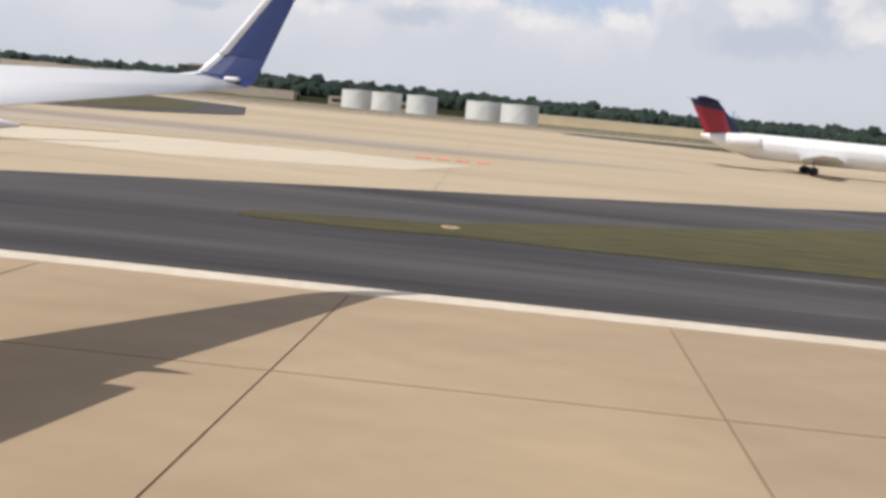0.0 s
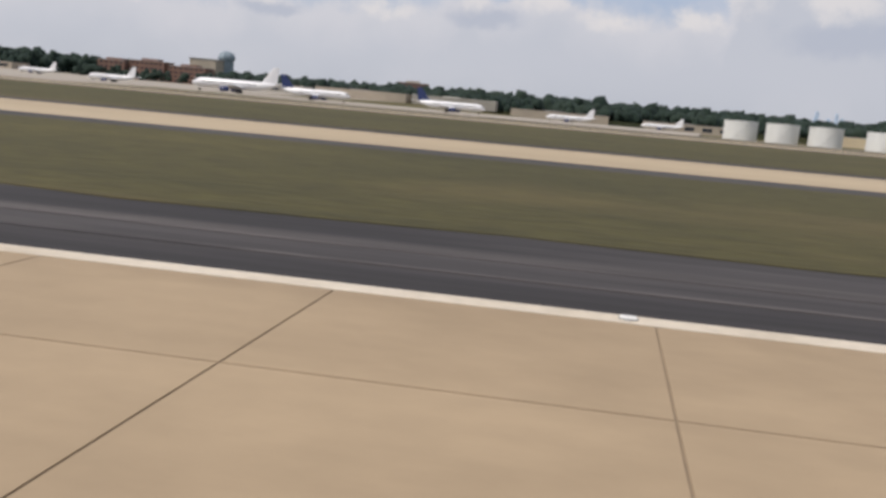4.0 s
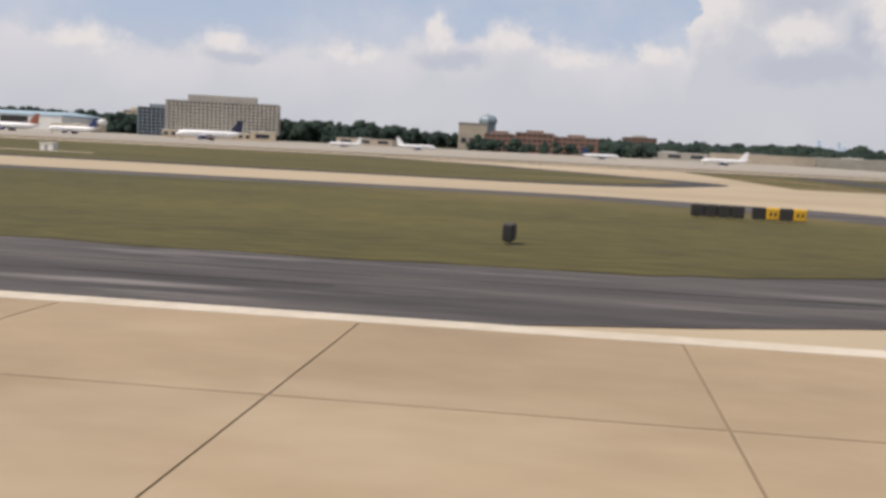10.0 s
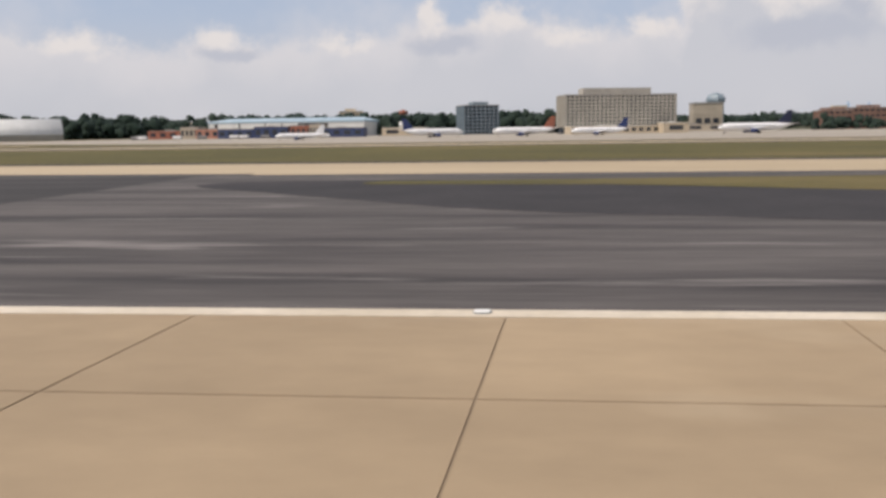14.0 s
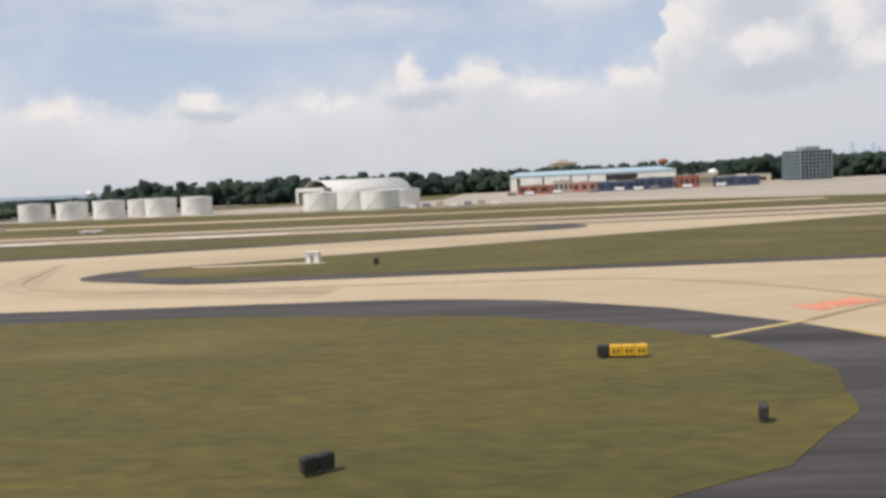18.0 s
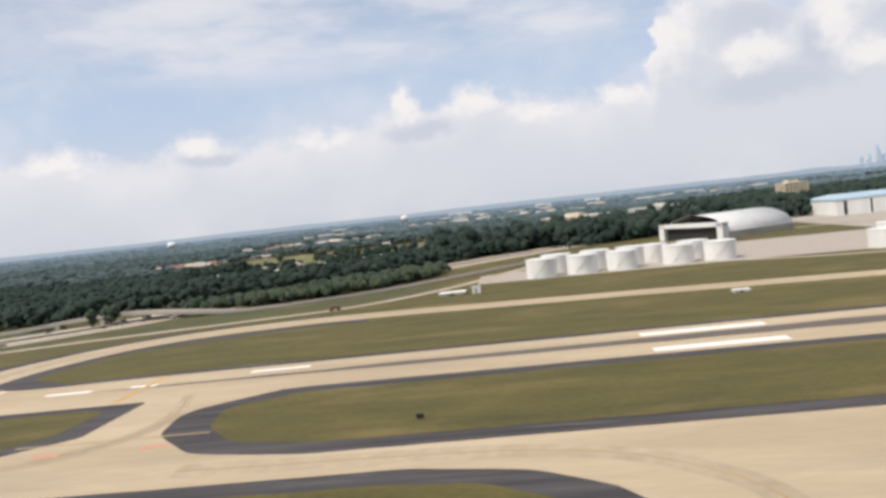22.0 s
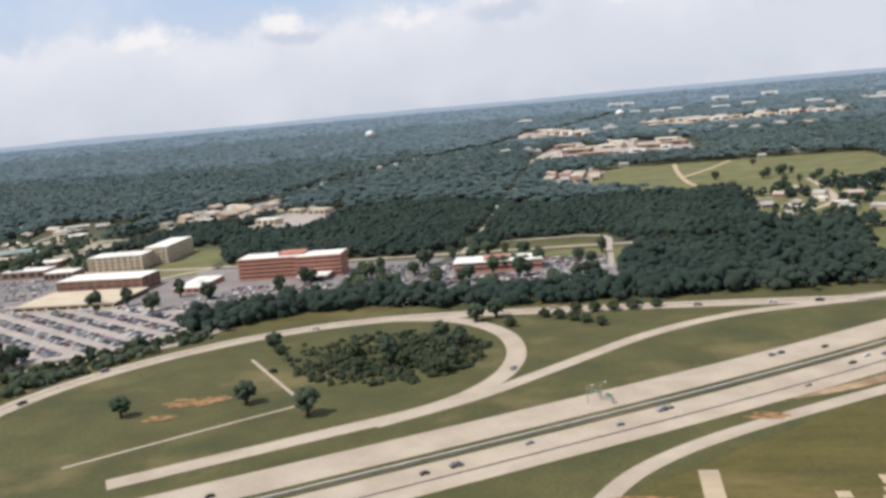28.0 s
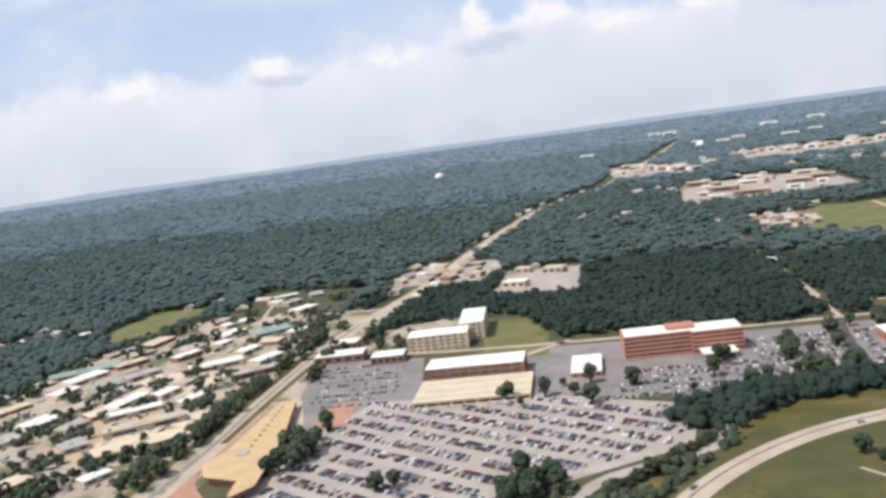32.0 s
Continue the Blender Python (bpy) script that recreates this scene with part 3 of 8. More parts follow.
S = 8.80
island("a", [(-12.3, S, 1.5), (200, S, 0), (200, 38, 0), (30, 38, 3), (8, 24.7, 3), (-5.7, 17.6, 3), (-10.4, 15.1, 2), (-13.3, 13.1, 0.8), (-14.1, 11.6, 0.8), (-13.6, 9.8, 0.8)], [(-6, 13.1, 0.5), (200, 13.1, 0), (200, 35, 0), (31, 34, 3), (9, 20.6, 3), (-1, 14.2, 2)])
island("b", [(-248.4, 20, 6), (-247.4, 17.2, 6), (-246.4, 14.4, 6), (-244.6, 11.6, 6), (-236, S, 12), (-60, S, 6), (-51, 9.8, 6), (-44, 11.0, 6), (-39.5, 12.2, 4), (-35.8, 13.2, 3), (-33.6, 14.6, 2), (-31.8, 17, 2), (-30.6, 20.4, 2), (-30.1, 24.2, 2), (-31.8, 27.6, 2), (-38, 29.8, 4), (-49, 32, 8), (-66, 35.4, 12), (-236, 35.2, 16), (-246, 26.8, 4)],
       [(-240, 13.2, 3), (-53, 13.4, 4), (-46, 14.9, 4), (-41.6, 15.8, 3), (-38.2, 17.0, 2), (-36.4, 19.8, 1), (-35.7, 23.0, 1), (-38.8, 26.4, 2), (-46, 28.8, 4), (-64, 32.2, 8), (-230, 32.0, 12), (-238.5, 28, 4), (-243, 23.6, 2), (-244.2, 20, 2), (-243.8, 17, 2), (-242.4, 14.8, 1.5)])
island("c", [(-286.2, 23.4, 3), (-285.5, 19, 3), (-284.7, 16.4, 3), (-283, 13.2, 3), (-280.8, 11.0, 3), (-278, 9.9, 3), (-275, 9.1, 3), (-271.5, 9.2, 3), (-268.3, 11.1, 3), (-265.4, 13.8, 3), (-263.5, 17.4, 2), (-262.9, 21.5, 2), (-263.2, 26.8, 2), (-264.6, 29.8, 2), (-267.5, 31.6, 3), (-275, 33.0, 5), (-279.8, 31.2, 4), (-282.8, 30.2, 3), (-285.6, 27.4, 2)],
       [(-281.4, 22, 2), (-280.6, 17.6, 2), (-278.4, 15.1, 2), (-275.4, 13.4, 2), (-272, 13.6, 2), (-269.6, 15.4, 2), (-267.6, 18.2, 2), (-267.2, 22, 2), (-268.0, 26.6, 2), (-270.6, 29.4, 2), (-275.4, 30.6, 3), (-279.2, 29.2, 2), (-281.0, 26, 2)], edge=ASPHALT2)
island("d", [(-480, S, 0), (-318, S, 6), (-310.5, 11.0, 4), (-306, 13.4, 3), (-303.2, 16.6, 2), (-301.4, 20.4, 2), (-300.8, 26.2, 2), (-301.8, 30.2, 2), (-306.0, 34.4, 4), (-316, 37.4, 10), (-415, 36.6, 0), (-480, 38.0, 0)],
       [(-478, 31.5, 3), (-463, 29.3, 3), (-445, 21.0, 10), (-432, 16.4, 10), (-421, 13.2, 6), (-315, 13.3, 4), (-310.2, 15.2, 3), (-307.2, 17.4, 2), (-305.4, 20.4, 1.5), (-305.3, 24.4, 1.5), (-307.4, 29, 3), (-316, 34.0, 8), (-440, 34.5, 0)], edge=ASPHALT2)
setting(prism("junction_asphalt", rounded([(-581, S, 2), (-478, S, 0), (-478, 39, 0), (-524, 43.5, 8), (-552, 44.6, 8), (-568, 43.0, 4), (-575.5, 41.4, 3), (-582, 37.3, 3), (-587.6, 32.2, 2), (-589.8, 26.4, 1), (-590.3, 20.3, 0.8), (-589.9, 18.8, 0.6), (-588.6, 16.4, 1), (-587, 13.8, 1), (-585.2, 12, 1)]), -0.2, 0.034, JUNCTION), "wide dark asphalt of a runway junction with lighter streaks", "asphalt")
setting(prism("asphalt_patch", ragged(rounded([(-470, 33.2, 3), (-463, 29.8, 3), (-445, 21.6, 10), (-432, 17.0, 10), (-421, 13.8, 6), (-404, 13.0, 2), (-401, 11.8, 1), (-423, 12.0, 4), (-437, 13.0, 6), (-452, 15.5, 8), (-466, 20, 8), (-480, 32, 2)]), 0.25), -0.1, 0.041, TAR), "darker resurfaced asphalt beside the grass", "asphalt")
setting(prism("asphalt_patch", ragged(rounded([(-523, S + 0.2, 2), (-499, S + 0.2, 2), (-503, 15, 5), (-509, 20, 4), (-518, 17, 5)]), 0.3), -0.1, 0.042, TAR), "darker repaired asphalt patch at a junction", "asphalt")
setting(prism("grass_island", ragged(rounded([(-585.9, 24.4, 2), (-586.1, 22.2, 2), (-585.6, 19.8, 2), (-584.2, 17.8, 2), (-582.4, 15.8, 2), (-579.6, 13.6, 2), (-574, 12.8, 4), (-536, 13.2, 8), (-524.5, 21.5, 6), (-528.9, 28.2, 4), (-535.1, 31.4, 4), (-540, 34.8, 4), (-546, 38.6, 4), (-555, 40.8, 6), (-568, 38.4, 5), (-576.3, 35.8, 4), (-582.5, 31.0, 4), (-584.8, 27.6, 3)]), 0.25), -0.2, 0.05, GRASS), "rounded mown grass island by the junction", "grass")
OUTER = [(-576, 41.4), (-583.7, 36), (-588, 31), (-590, 24), (-589.4, 17.6), (-586.8, 13.4), (-583, 10.2)]
INNER = [(-577.5, 35.4), (-582.5, 31.2), (-585, 27), (-586, 22.5), (-584.4, 18), (-581.1, 14.5), (-577, 12.6)]
for k, (u, w, mat) in enumerate(((0.40, 0.16, TAR), (0.50, 0.22, ASPHALT2), (0.66, 0.3, TAR))):
    line = [(a[0] + (b[0] - a[0]) * u, a[1] + (b[1] - a[1]) * u) for a, b in zip(OUTER, INNER)][k % 2:7 - k % 3]
    setting(strip("tyre_streak", line, (w, w * 0.3), 0.0, 0.0372 + 0.0006 * k, mat), "curving streak worn into the asphalt", "asphalt")
for n, (x0, x1, y, w) in enumerate(((-584, -532, 9.9, 0.42), (-583, -542, 11.2, 0.34), (-579, -548, 12.2, 0.24), (-582, -560, 10.6, 0.16))):
    setting(prism("worn_streak", ragged([(x0, y), (x0 + 5, y - w), (x1 - 14, y - w), (x1, y), (x1 - 14, y + w), (x0 + 5, y + w)], 0.10), 0.0, 0.0385 + 0.0005 * n, ASPHALT2), "paler worn streak along the asphalt", "asphalt")
island("e", [(-742, S, 0), (-616, S, 4), (-609.5, 11.4, 3), (-605.7, 14.2, 2), (-603, 17.8, 2), (-601.7, 21.4, 2), (-601.4, 25, 2), (-602.2, 28.6, 2), (-604.2, 32.6, 3), (-608.2, 37.4, 3), (-613.8, 41.2, 4), (-620, 43.0, 8), (-650, 43.0, 30), (-690, 65, 30), (-717, 68.3, 14), (-742, 40, 20)],
       [(-738, 12.5, 0), (-620, 12.7, 5), (-613.4, 14.3, 3), (-609.4, 16.8, 2), (-606.6, 20.8, 2), (-605.9, 25, 2), (-607.2, 29.4, 2), (-610.8, 33.5, 3), (-616, 36.7, 4), (-628, 38.9, 8), (-652, 38.9, 30), (-692, 60.5, 24), (-716, 63, 10), (-739, 38, 16)])
island("f", [(-838, S, 0), (-752, S, 8), (-748, 46, 8), (-748.3, 54, 5), (-752, 61.5, 6), (-758, 67, 7), (-768, 69.8, 8), (-800, 70.0, 0), (-842, 69, 6)], [(-834, 13, 3), (-756, 13, 5), (-752.6, 46, 5), (-753, 53, 4), (-756.5, 60, 5), (-762, 64.6, 6), (-770, 66, 6), (-800, 66, 0), (-838, 65, 6)])
for x0, x1, y, w in ((-236, -90, 11.4, 0.28), (-236, -140, 12.2, 0.10), (-400, -308, 11.9, 0.30), (-400, -320, 10.6, 0.10), (-395, -330, 10.0, 0.06), (-220, -40, 10.1, 0.07), (-735, -610, 10.6, 0.14)):
    setting(prism("sealer_band", ragged([(x0, y), (x0 + 12, y - w), (x1 - 12, y - w), (x1, y), (x1 - 12, y + w), (x0 + 12, y + w)], 0.05), 0.0, 0.044, ASPHALT2), "lighter grey sealed band along the asphalt shoulder", "asphalt")
setting(prism("worn_shoulder", ragged([(-243, 13.0), (-243, 11.8), (-236, 10.6), (-196, 10.5), (-178, 11.6), (-172, 13.2), (-200, 13.4), (-236, 13.4)], 0.12), -0.1, 0.0395, PALEASPHALT), "paler worn half of the asphalt shoulder", "shoulder")
# north of the taxiway
island("g", [(-254, 84, 5), (-228, 52, 14), (-190, 48.5, 30), (-60, 46.5, 20), (-36, 43.5, 6), (-27, 44.8, 4), (-20.5, 49, 4), (-17, 59, 5), (-24, 84, 10), (-52, 108.5, 20), (-230, 108.5, 0)], [(-248, 84, 4), (-226, 55, 10), (-190, 51.2, 26), (-60, 49, 18), (-38, 46.2, 5), (-29, 47.4, 4), (-23.5, 51.5, 3), (-21, 60, 4), (-28, 82, 8), (-54, 106, 16), (-230, 106, 0)])
island("h", [(-289.5, 80, 6), (-284, 66, 6), (-279.5, 56.5, 5), (-269, 65, 8), (-262, 76, 8), (-260, 104, 5), (-288, 106, 5)], [(-284, 95, 3), (-281.5, 63, 3), (-279, 60, 2), (-270, 68, 6), (-266, 78, 6), (-266, 102, 3), (-283, 103, 3)])
island("i", [(-652, 62, 6), (-636, 53.6, 8), (-560, 55.5, 0), (-430, 49.5, 0), (-312, 48, 12), (-303, 62, 7), (-322, 92, 12), (-340, 108.5, 0), (-560, 108.5, 0)],
       [(-647, 63, 4), (-634, 56.2, 6), (-560, 57.5, 0), (-430, 51.2, 0), (-314, 50, 8), (-307, 62, 5), (-326, 92, 8), (-342, 106.5, 0), (-562, 106.5, 0)])
island("k", [(60, 64, 10), (200, 58, 0), (200, 108, 0), (-6, 108, 6)], [(62, 67, 8), (200, 61, 0), (200, 106, 0), (2, 106, 4)])
island("l", [(-799.5, 101, 7), (-798, 90, 7), (-791, 80.5, 8), (-779, 77.2, 10), (-690, 76.5, 0), (-655, 83.0, 0), (-575, 108.8, 6), (-789, 110.4, 8)],
       [(-794.5, 101, 5), (-793, 92, 5), (-788, 84, 6), (-778, 81.0, 7), (-690, 80, 0), (-655, 86, 0), (-590, 106.5, 4), (-787, 106.6, 6)])
island("m", [(-849, 96, 9), (-838, 82.3, 12), (-818, 82.6, 8), (-808, 92, 2), (-808, 109.8, 1), (-840, 109.8, 12)],
       [(-844, 96, 7), (-836, 85, 9), (-820, 85, 6), (-812, 94, 3), (-812, 107, 2), (-838, 106.5, 9)])

# looping taxiway round the far runway's end
LOOP_LINE = [(-560, 160), (-625, 163), (-690, 172.5), (-762, 183), (-803, 186), (-834, 177), (-849, 155), (-853, 131), (-854, 108), (-853, 84), (-846, 60)]
setting(strip("taxiway_shoulder", [(-800, 190), (-838, 180), (-856, 155), (-859.5, 131), (-860, 108), (-861.5, 84), (-862, 40), (-860, 9)], 9.0, -0.2, 0.014, ASPHALT), "dark asphalt shoulder of the curving taxiway", "shoulder")
setting(strip("inner_shoulder", [(-790, 177), (-826, 169), (-841, 151), (-843.5, 138), (-834, 129)], 8.0, -0.2, 0.013, ASPHALT), "dark asphalt inside the taxiway bend", "shoulder")
setting(strip("taxiway_loop", LOOP_LINE, (7.0, 15.0), -0.2, 0.030, PAVED), "pale concrete taxiway curving round the runway end", "taxiway")
setting(prism("infield_grass", rounded([(-842, 139, 6), (-833, 133.6, 6), (-806, 132.6, 0), (-600, 132.6, 0), (-600, 159, 0), (-690, 165, 0), (-762, 174.5, 0), (-802, 175.0, 20), (-836, 163, 14)]), -0.2, 0.036, GRASS), "mown grass between the runway and the looping taxiway", "grass")
setting(strip("infield_edge", [(-845, 136), (-836, 130.4), (-806, 131.3), (-700, 131.4)], 2.6, -0.2, 0.034, ASPHALT), "dark asphalt edge of the infield", "shoulder")

# blast pad with chevrons
pad = setting(prism("blast_pad", [(-905, 108.8), (-862.5, 108.8), (-862.5, 135.3), (-905, 135.3)], -0.2, 0.032, TAR), "black asphalt blast pad at the runway end", "asphalt")


def paint(name, a, b, w, mat, z, label):
    a, b = Vector(a), Vector(b)
    s = (b - a).normalized()
    s = Vector((-s.y, s.x)) * w / 2
    return setting(prism(name, [(a + s)[:], (b + s)[:], (b - s)[:], (a - s)[:]], 0.0, z, mat), label, "marking")


for tip in (-899.5, -888, -876.5, -865):
    reach = min(12.5, (tip + 904.5) * 1.12)
    for sgn in (1, -1):
        paint("chevron", (tip, 122.3 - sgn * 0.3), (tip - reach * 0.93, 122.3 + sgn * reach), 0.8, CHEVRON, 0.040, "yellow chevron stripe on black asphalt")
for sgn in (1, -1):
    paint("chevron", (-862.6, 122.3 + sgn * 9), (-866, 122.3 + sgn * 12.6), 0.8, CHEVRON, 0.040, "yellow chevron stripe on black asphalt")
for x in (-893, -881, -869.5):
    for k in range(2):
        paint("worn_mark", (x + k * 0.9, 121 + k * 2.4), (x + k * 0.9 + 0.5, 122 + k * 2.4), 0.8, ROAD, 0.041, "worn pale mark on black asphalt")
paint("threshold_bar", (-860.3, 112.0), (-860.3, 131.0), 1.6, WHITE, 0.040, "white runway threshold bar")
setting(prism("new_concrete", [(-859, 111.5), (-841, 110.5), (-839.5, 129.8), (-859, 130.8)], 0.0, 0.034, material("new_concrete", (0.62, 0.545, 0.42), (0.68, 0.60, 0.47), 0.2, 0.8, fine=(2, 0.08))), "freshly poured pale concrete at the threshold", "pavement")
for x0, x1, y in ((-741.5, -724.5, 113.3), (-741.5, -724.0, 126.0), (-685, -677, 112.0), (-799, -790, 126.2), (-660, -645, 113), (-829, -822, 122.0), (-816, -812, 122.2)):
    paint("runway_block", (x0, y), (x1, y), 2.6 if x1 - x0 > 16 else 1.5, BRIGHT, 0.042, "white painted runway marking block")
paint("hold_bar", (-708.5, 65.5), (-708.5, 76.0), 0.7, YELLOW, 0.044, "yellow hold-short band across the taxiway")
paint("hold_bar", (-813.3, 111.5), (-813.3, 129.5), 0.9, YELLOW, 0.044, "yellow hold-short band across the runway end")
paint("hold_bar", (-847, 87.6), (-838, 86.6), 0.7, YELLOW, 0.044, "yellow hold-short band across the taxiway")
paint("hold_bar", (-814, 89.3), (-792, 89.2), 0.45, TAXI_LINE, 0.044, "yellow hold-short band across the taxiway")
for x, y in ((-842, 84.4), (-808.3, 84.8), (-796.6, 84.9), (-21.5, 28.2), (-1.6, 32.3)):
    for k in range(4):
        paint("red_sign_paint", (x + k * 0.75 - 1.1, y), (x + k * 0.75 - 0.6, y), 0.9, RED, 0.045, "worn red surface marking on concrete")
for a, b in (((-603.0, 36.0), (-599.8, 38.1)), ((-590.7, 37.9), (-587.3, 36.2))):
    a, b = Vector(a), Vector(b)
    for k in range(5):
        paint("red_sign_paint", (a + (b - a) * (k * 0.2 + 0.02))[:], (a + (b - a) * (k * 0.2 + 0.17))[:], 1.35 - 0.2 * (k % 2), RED, 0.045, "worn red surface marking on concrete")

# runway edge line and taxi lines
setting(box("edge_line", -900, 200, 8.42, 8.76, 0.0, 0.060, WHITE), "white painted runway edge line", "marking")
setting(strip("paint_dash", [(-281.6, 10.4), (-281.0, 11.0)], 0.16, 0.0, 0.029, WHITE), "short worn white dash on the taxiway", "marking")
LEADS = ([(-244.4, 2.2), (-247.0, 5.2), (-248.2, 6.4), (-249.9, 8.2), (-251.5, 10.2), (-253.0, 12.4), (-254.4, 15.0), (-255.5, 18.8), (-255.9, 21.0)],
         [(-271.5, 2.2), (-268.6, 3.9), (-267.0, 5.0), (-265.7, 6.1), (-263.8, 7.7), (-262.2, 9.6), (-260.5, 12.0), (-258.9, 15.3), (-258.0, 18.2), (-257.6, 20.4)],
         [(-46.5, 3.0), (-43.9, 4.35), (-42.8, 4.9), (-39.9, 6.2), (-38.2, 7.1), (-36.2, 8.2)],
         [(-655, 74), (-652, 65), (-648, 56), (-640, 50.5), (-625, 47)],
         [(-748, 40), (-742, 50), (-744, 62), (-757, 72), (-790, 75)],
         [(-803, 112), (-800, 96), (-806, 84), (-820, 78)], [(-690, 172.5), (-762, 183), (-803, 186), (-834, 177), (-849, 155), (-853, 131)])
TIPS = ([(-247.1, 16.2), (-247.8, 18.4), (-248.1, 20.6), (-247.9, 22.8), (-247.2, 25.0)], [(-283.6, 13.8), (-284.9, 16.4), (-285.7, 18.6), (-286.2, 20.8), (-286.5, 23.4)], [(-263.9, 16.6), (-263.1, 18.7), (-262.7, 21.6), (-262.9, 24.8), (-263.3, 27.4)],
        [(-302.6, 17.2), (-301.7, 19.2), (-301.0, 21.8), (-300.6, 24.8), (-301.0, 28.0)], [(-12.2, 14.2), (-13.5, 13.25), (-14.2, 12.2), (-14.25, 11.3), (-13.95, 10.3), (-13.5, 9.5), (-12.9, 9.0), (-11.6, 8.82)], [(-31.8, 16.4), (-30.5, 18.9), (-30.1, 21.2), (-30.0, 23.4)],
        [(-589.9, 26.8), (-590.5, 21.0), (-590.4, 19.0), (-589.2, 16.8), (-588, 14.8), (-586, 12.3), (-584.0, 10.4)], [(-603.4, 31.4), (-601.9, 28), (-601.1, 24.6), (-601.5, 20.8), (-602.6, 17.8), (-604, 15.6), (-606.4, 13.2)])
for line in TIPS:
    for off in (0.0, 0.16):
        setting(strip("edge_line", line, 0.075 if line[0][0] > -20 else 0.055, 0.0, 0.042, PALE_LINE, offset=off), "thin worn yellow line round the shoulder", "marking")
for line in LEADS[3:]:
    setting(strip("worn_lane", line, (1.5, 4.2), 0.0, 0.0305, WORNWAY), "greyer worn wheel lane on the taxiway", "pavement")
for line in LEADS:
    if line[0][0] < -600:
        setting(strip("lead_line", line, 0.17, 0.0, 0.066, TAXI_LINE), "worn brown taxi lead line", "marking")
        continue
    setting(strip("lead_border", line, 0.17, 0.0, 0.058, SMUDGE), "dark brown border of a taxi lead line", "marking")
    setting(strip("lead_line", line, 0.062, 0.0, 0.066, PALE_LINE), "pale yellow taxi lead line", "marking")
for line, w in (([(-295.0, 0.5), (-294.9, 5.4), (-294.75, 11.0), (-294.6, 15.0), (-294.5, 20.5), (-294.3, 29.0)], (0.28, 0.30)), ([(-20.6, 0.5), (-20.5, 4.5), (-20.4, 7.2), (-20.25, 9.4), (-20.15, 12), (-20.0, 15.4), (-19.9, 20), (-20.1, 25.0)], (0.22, 0.15))):
    setting(strip("lead_border", line, w, 0.0, 0.059, SMUDGE), "dark brown border of a taxi centre line", "marking")
    setting(strip("lead_line", line, (w[0] * 0.42, w[1] * 0.42), 0.0, 0.067, YELLOW), "bold yellow taxi centre line with dark borders", "marking")
for line in ([(-608.0, 30.3), (-603.9, 33.2)], [(-587.0, 33.9), (-583.2, 31.2)]):
    setting(strip("hold_line", line, 0.32, 0.0, 0.055, PALE_LINE), "pale worn hold line on dark asphalt", "marking")
for off in (-0.09, 0.09):
    setting(strip("lead_line", [(-597.2, 2.0), (-597, 9.0), (-596.8, 12.9), (-596.7, 15.2), (-596.4, 18.4), (-596.1, 22.6), (-595.8, 27)], 0.09, 0.0, 0.066, WORNLINE, offset=off), "pair of dark worn lines along a taxi lead line", "marking")
setting(strip("lead_line", [(-597.2, 2.0), (-597, 9.0), (-596.8, 12.9), (-596.7, 15.2), (-596.4, 18.4), (-596.1, 22.6)], 0.08, 0.0, 0.064, PALE_LINE), "pale yellow taxi lead line", "marking")
for line, w in (([(-596.0, 16.4), (-594.2, 16.6)], 0.3), ([(-595.8, 15.1), (-594.6, 14.4), (-593.8, 14.8)], 0.4), ([(-602.0, 18.6), (-599.3, 18.7)], 0.7)):
    setting(strip("pale_smear", line, (w, w * 0.5), 0.0, 0.029, SMEAR), "pale smear on the taxiway concrete", "marking")
line = [(-20.25, 9.3), (-20.0, 11.2), (-19.4, 13.1), (-18.6, 14.6), (-17.4, 16.4)]
setting(strip("lead_border", line, 0.15, 0.0, 0.0575, SMUDGE), "dark brown border of a taxi lead line", "marking")
setting(strip("lead_line", line, 0.055, 0.0, 0.0655, PALE_LINE), "pale yellow taxi lead line", "marking")
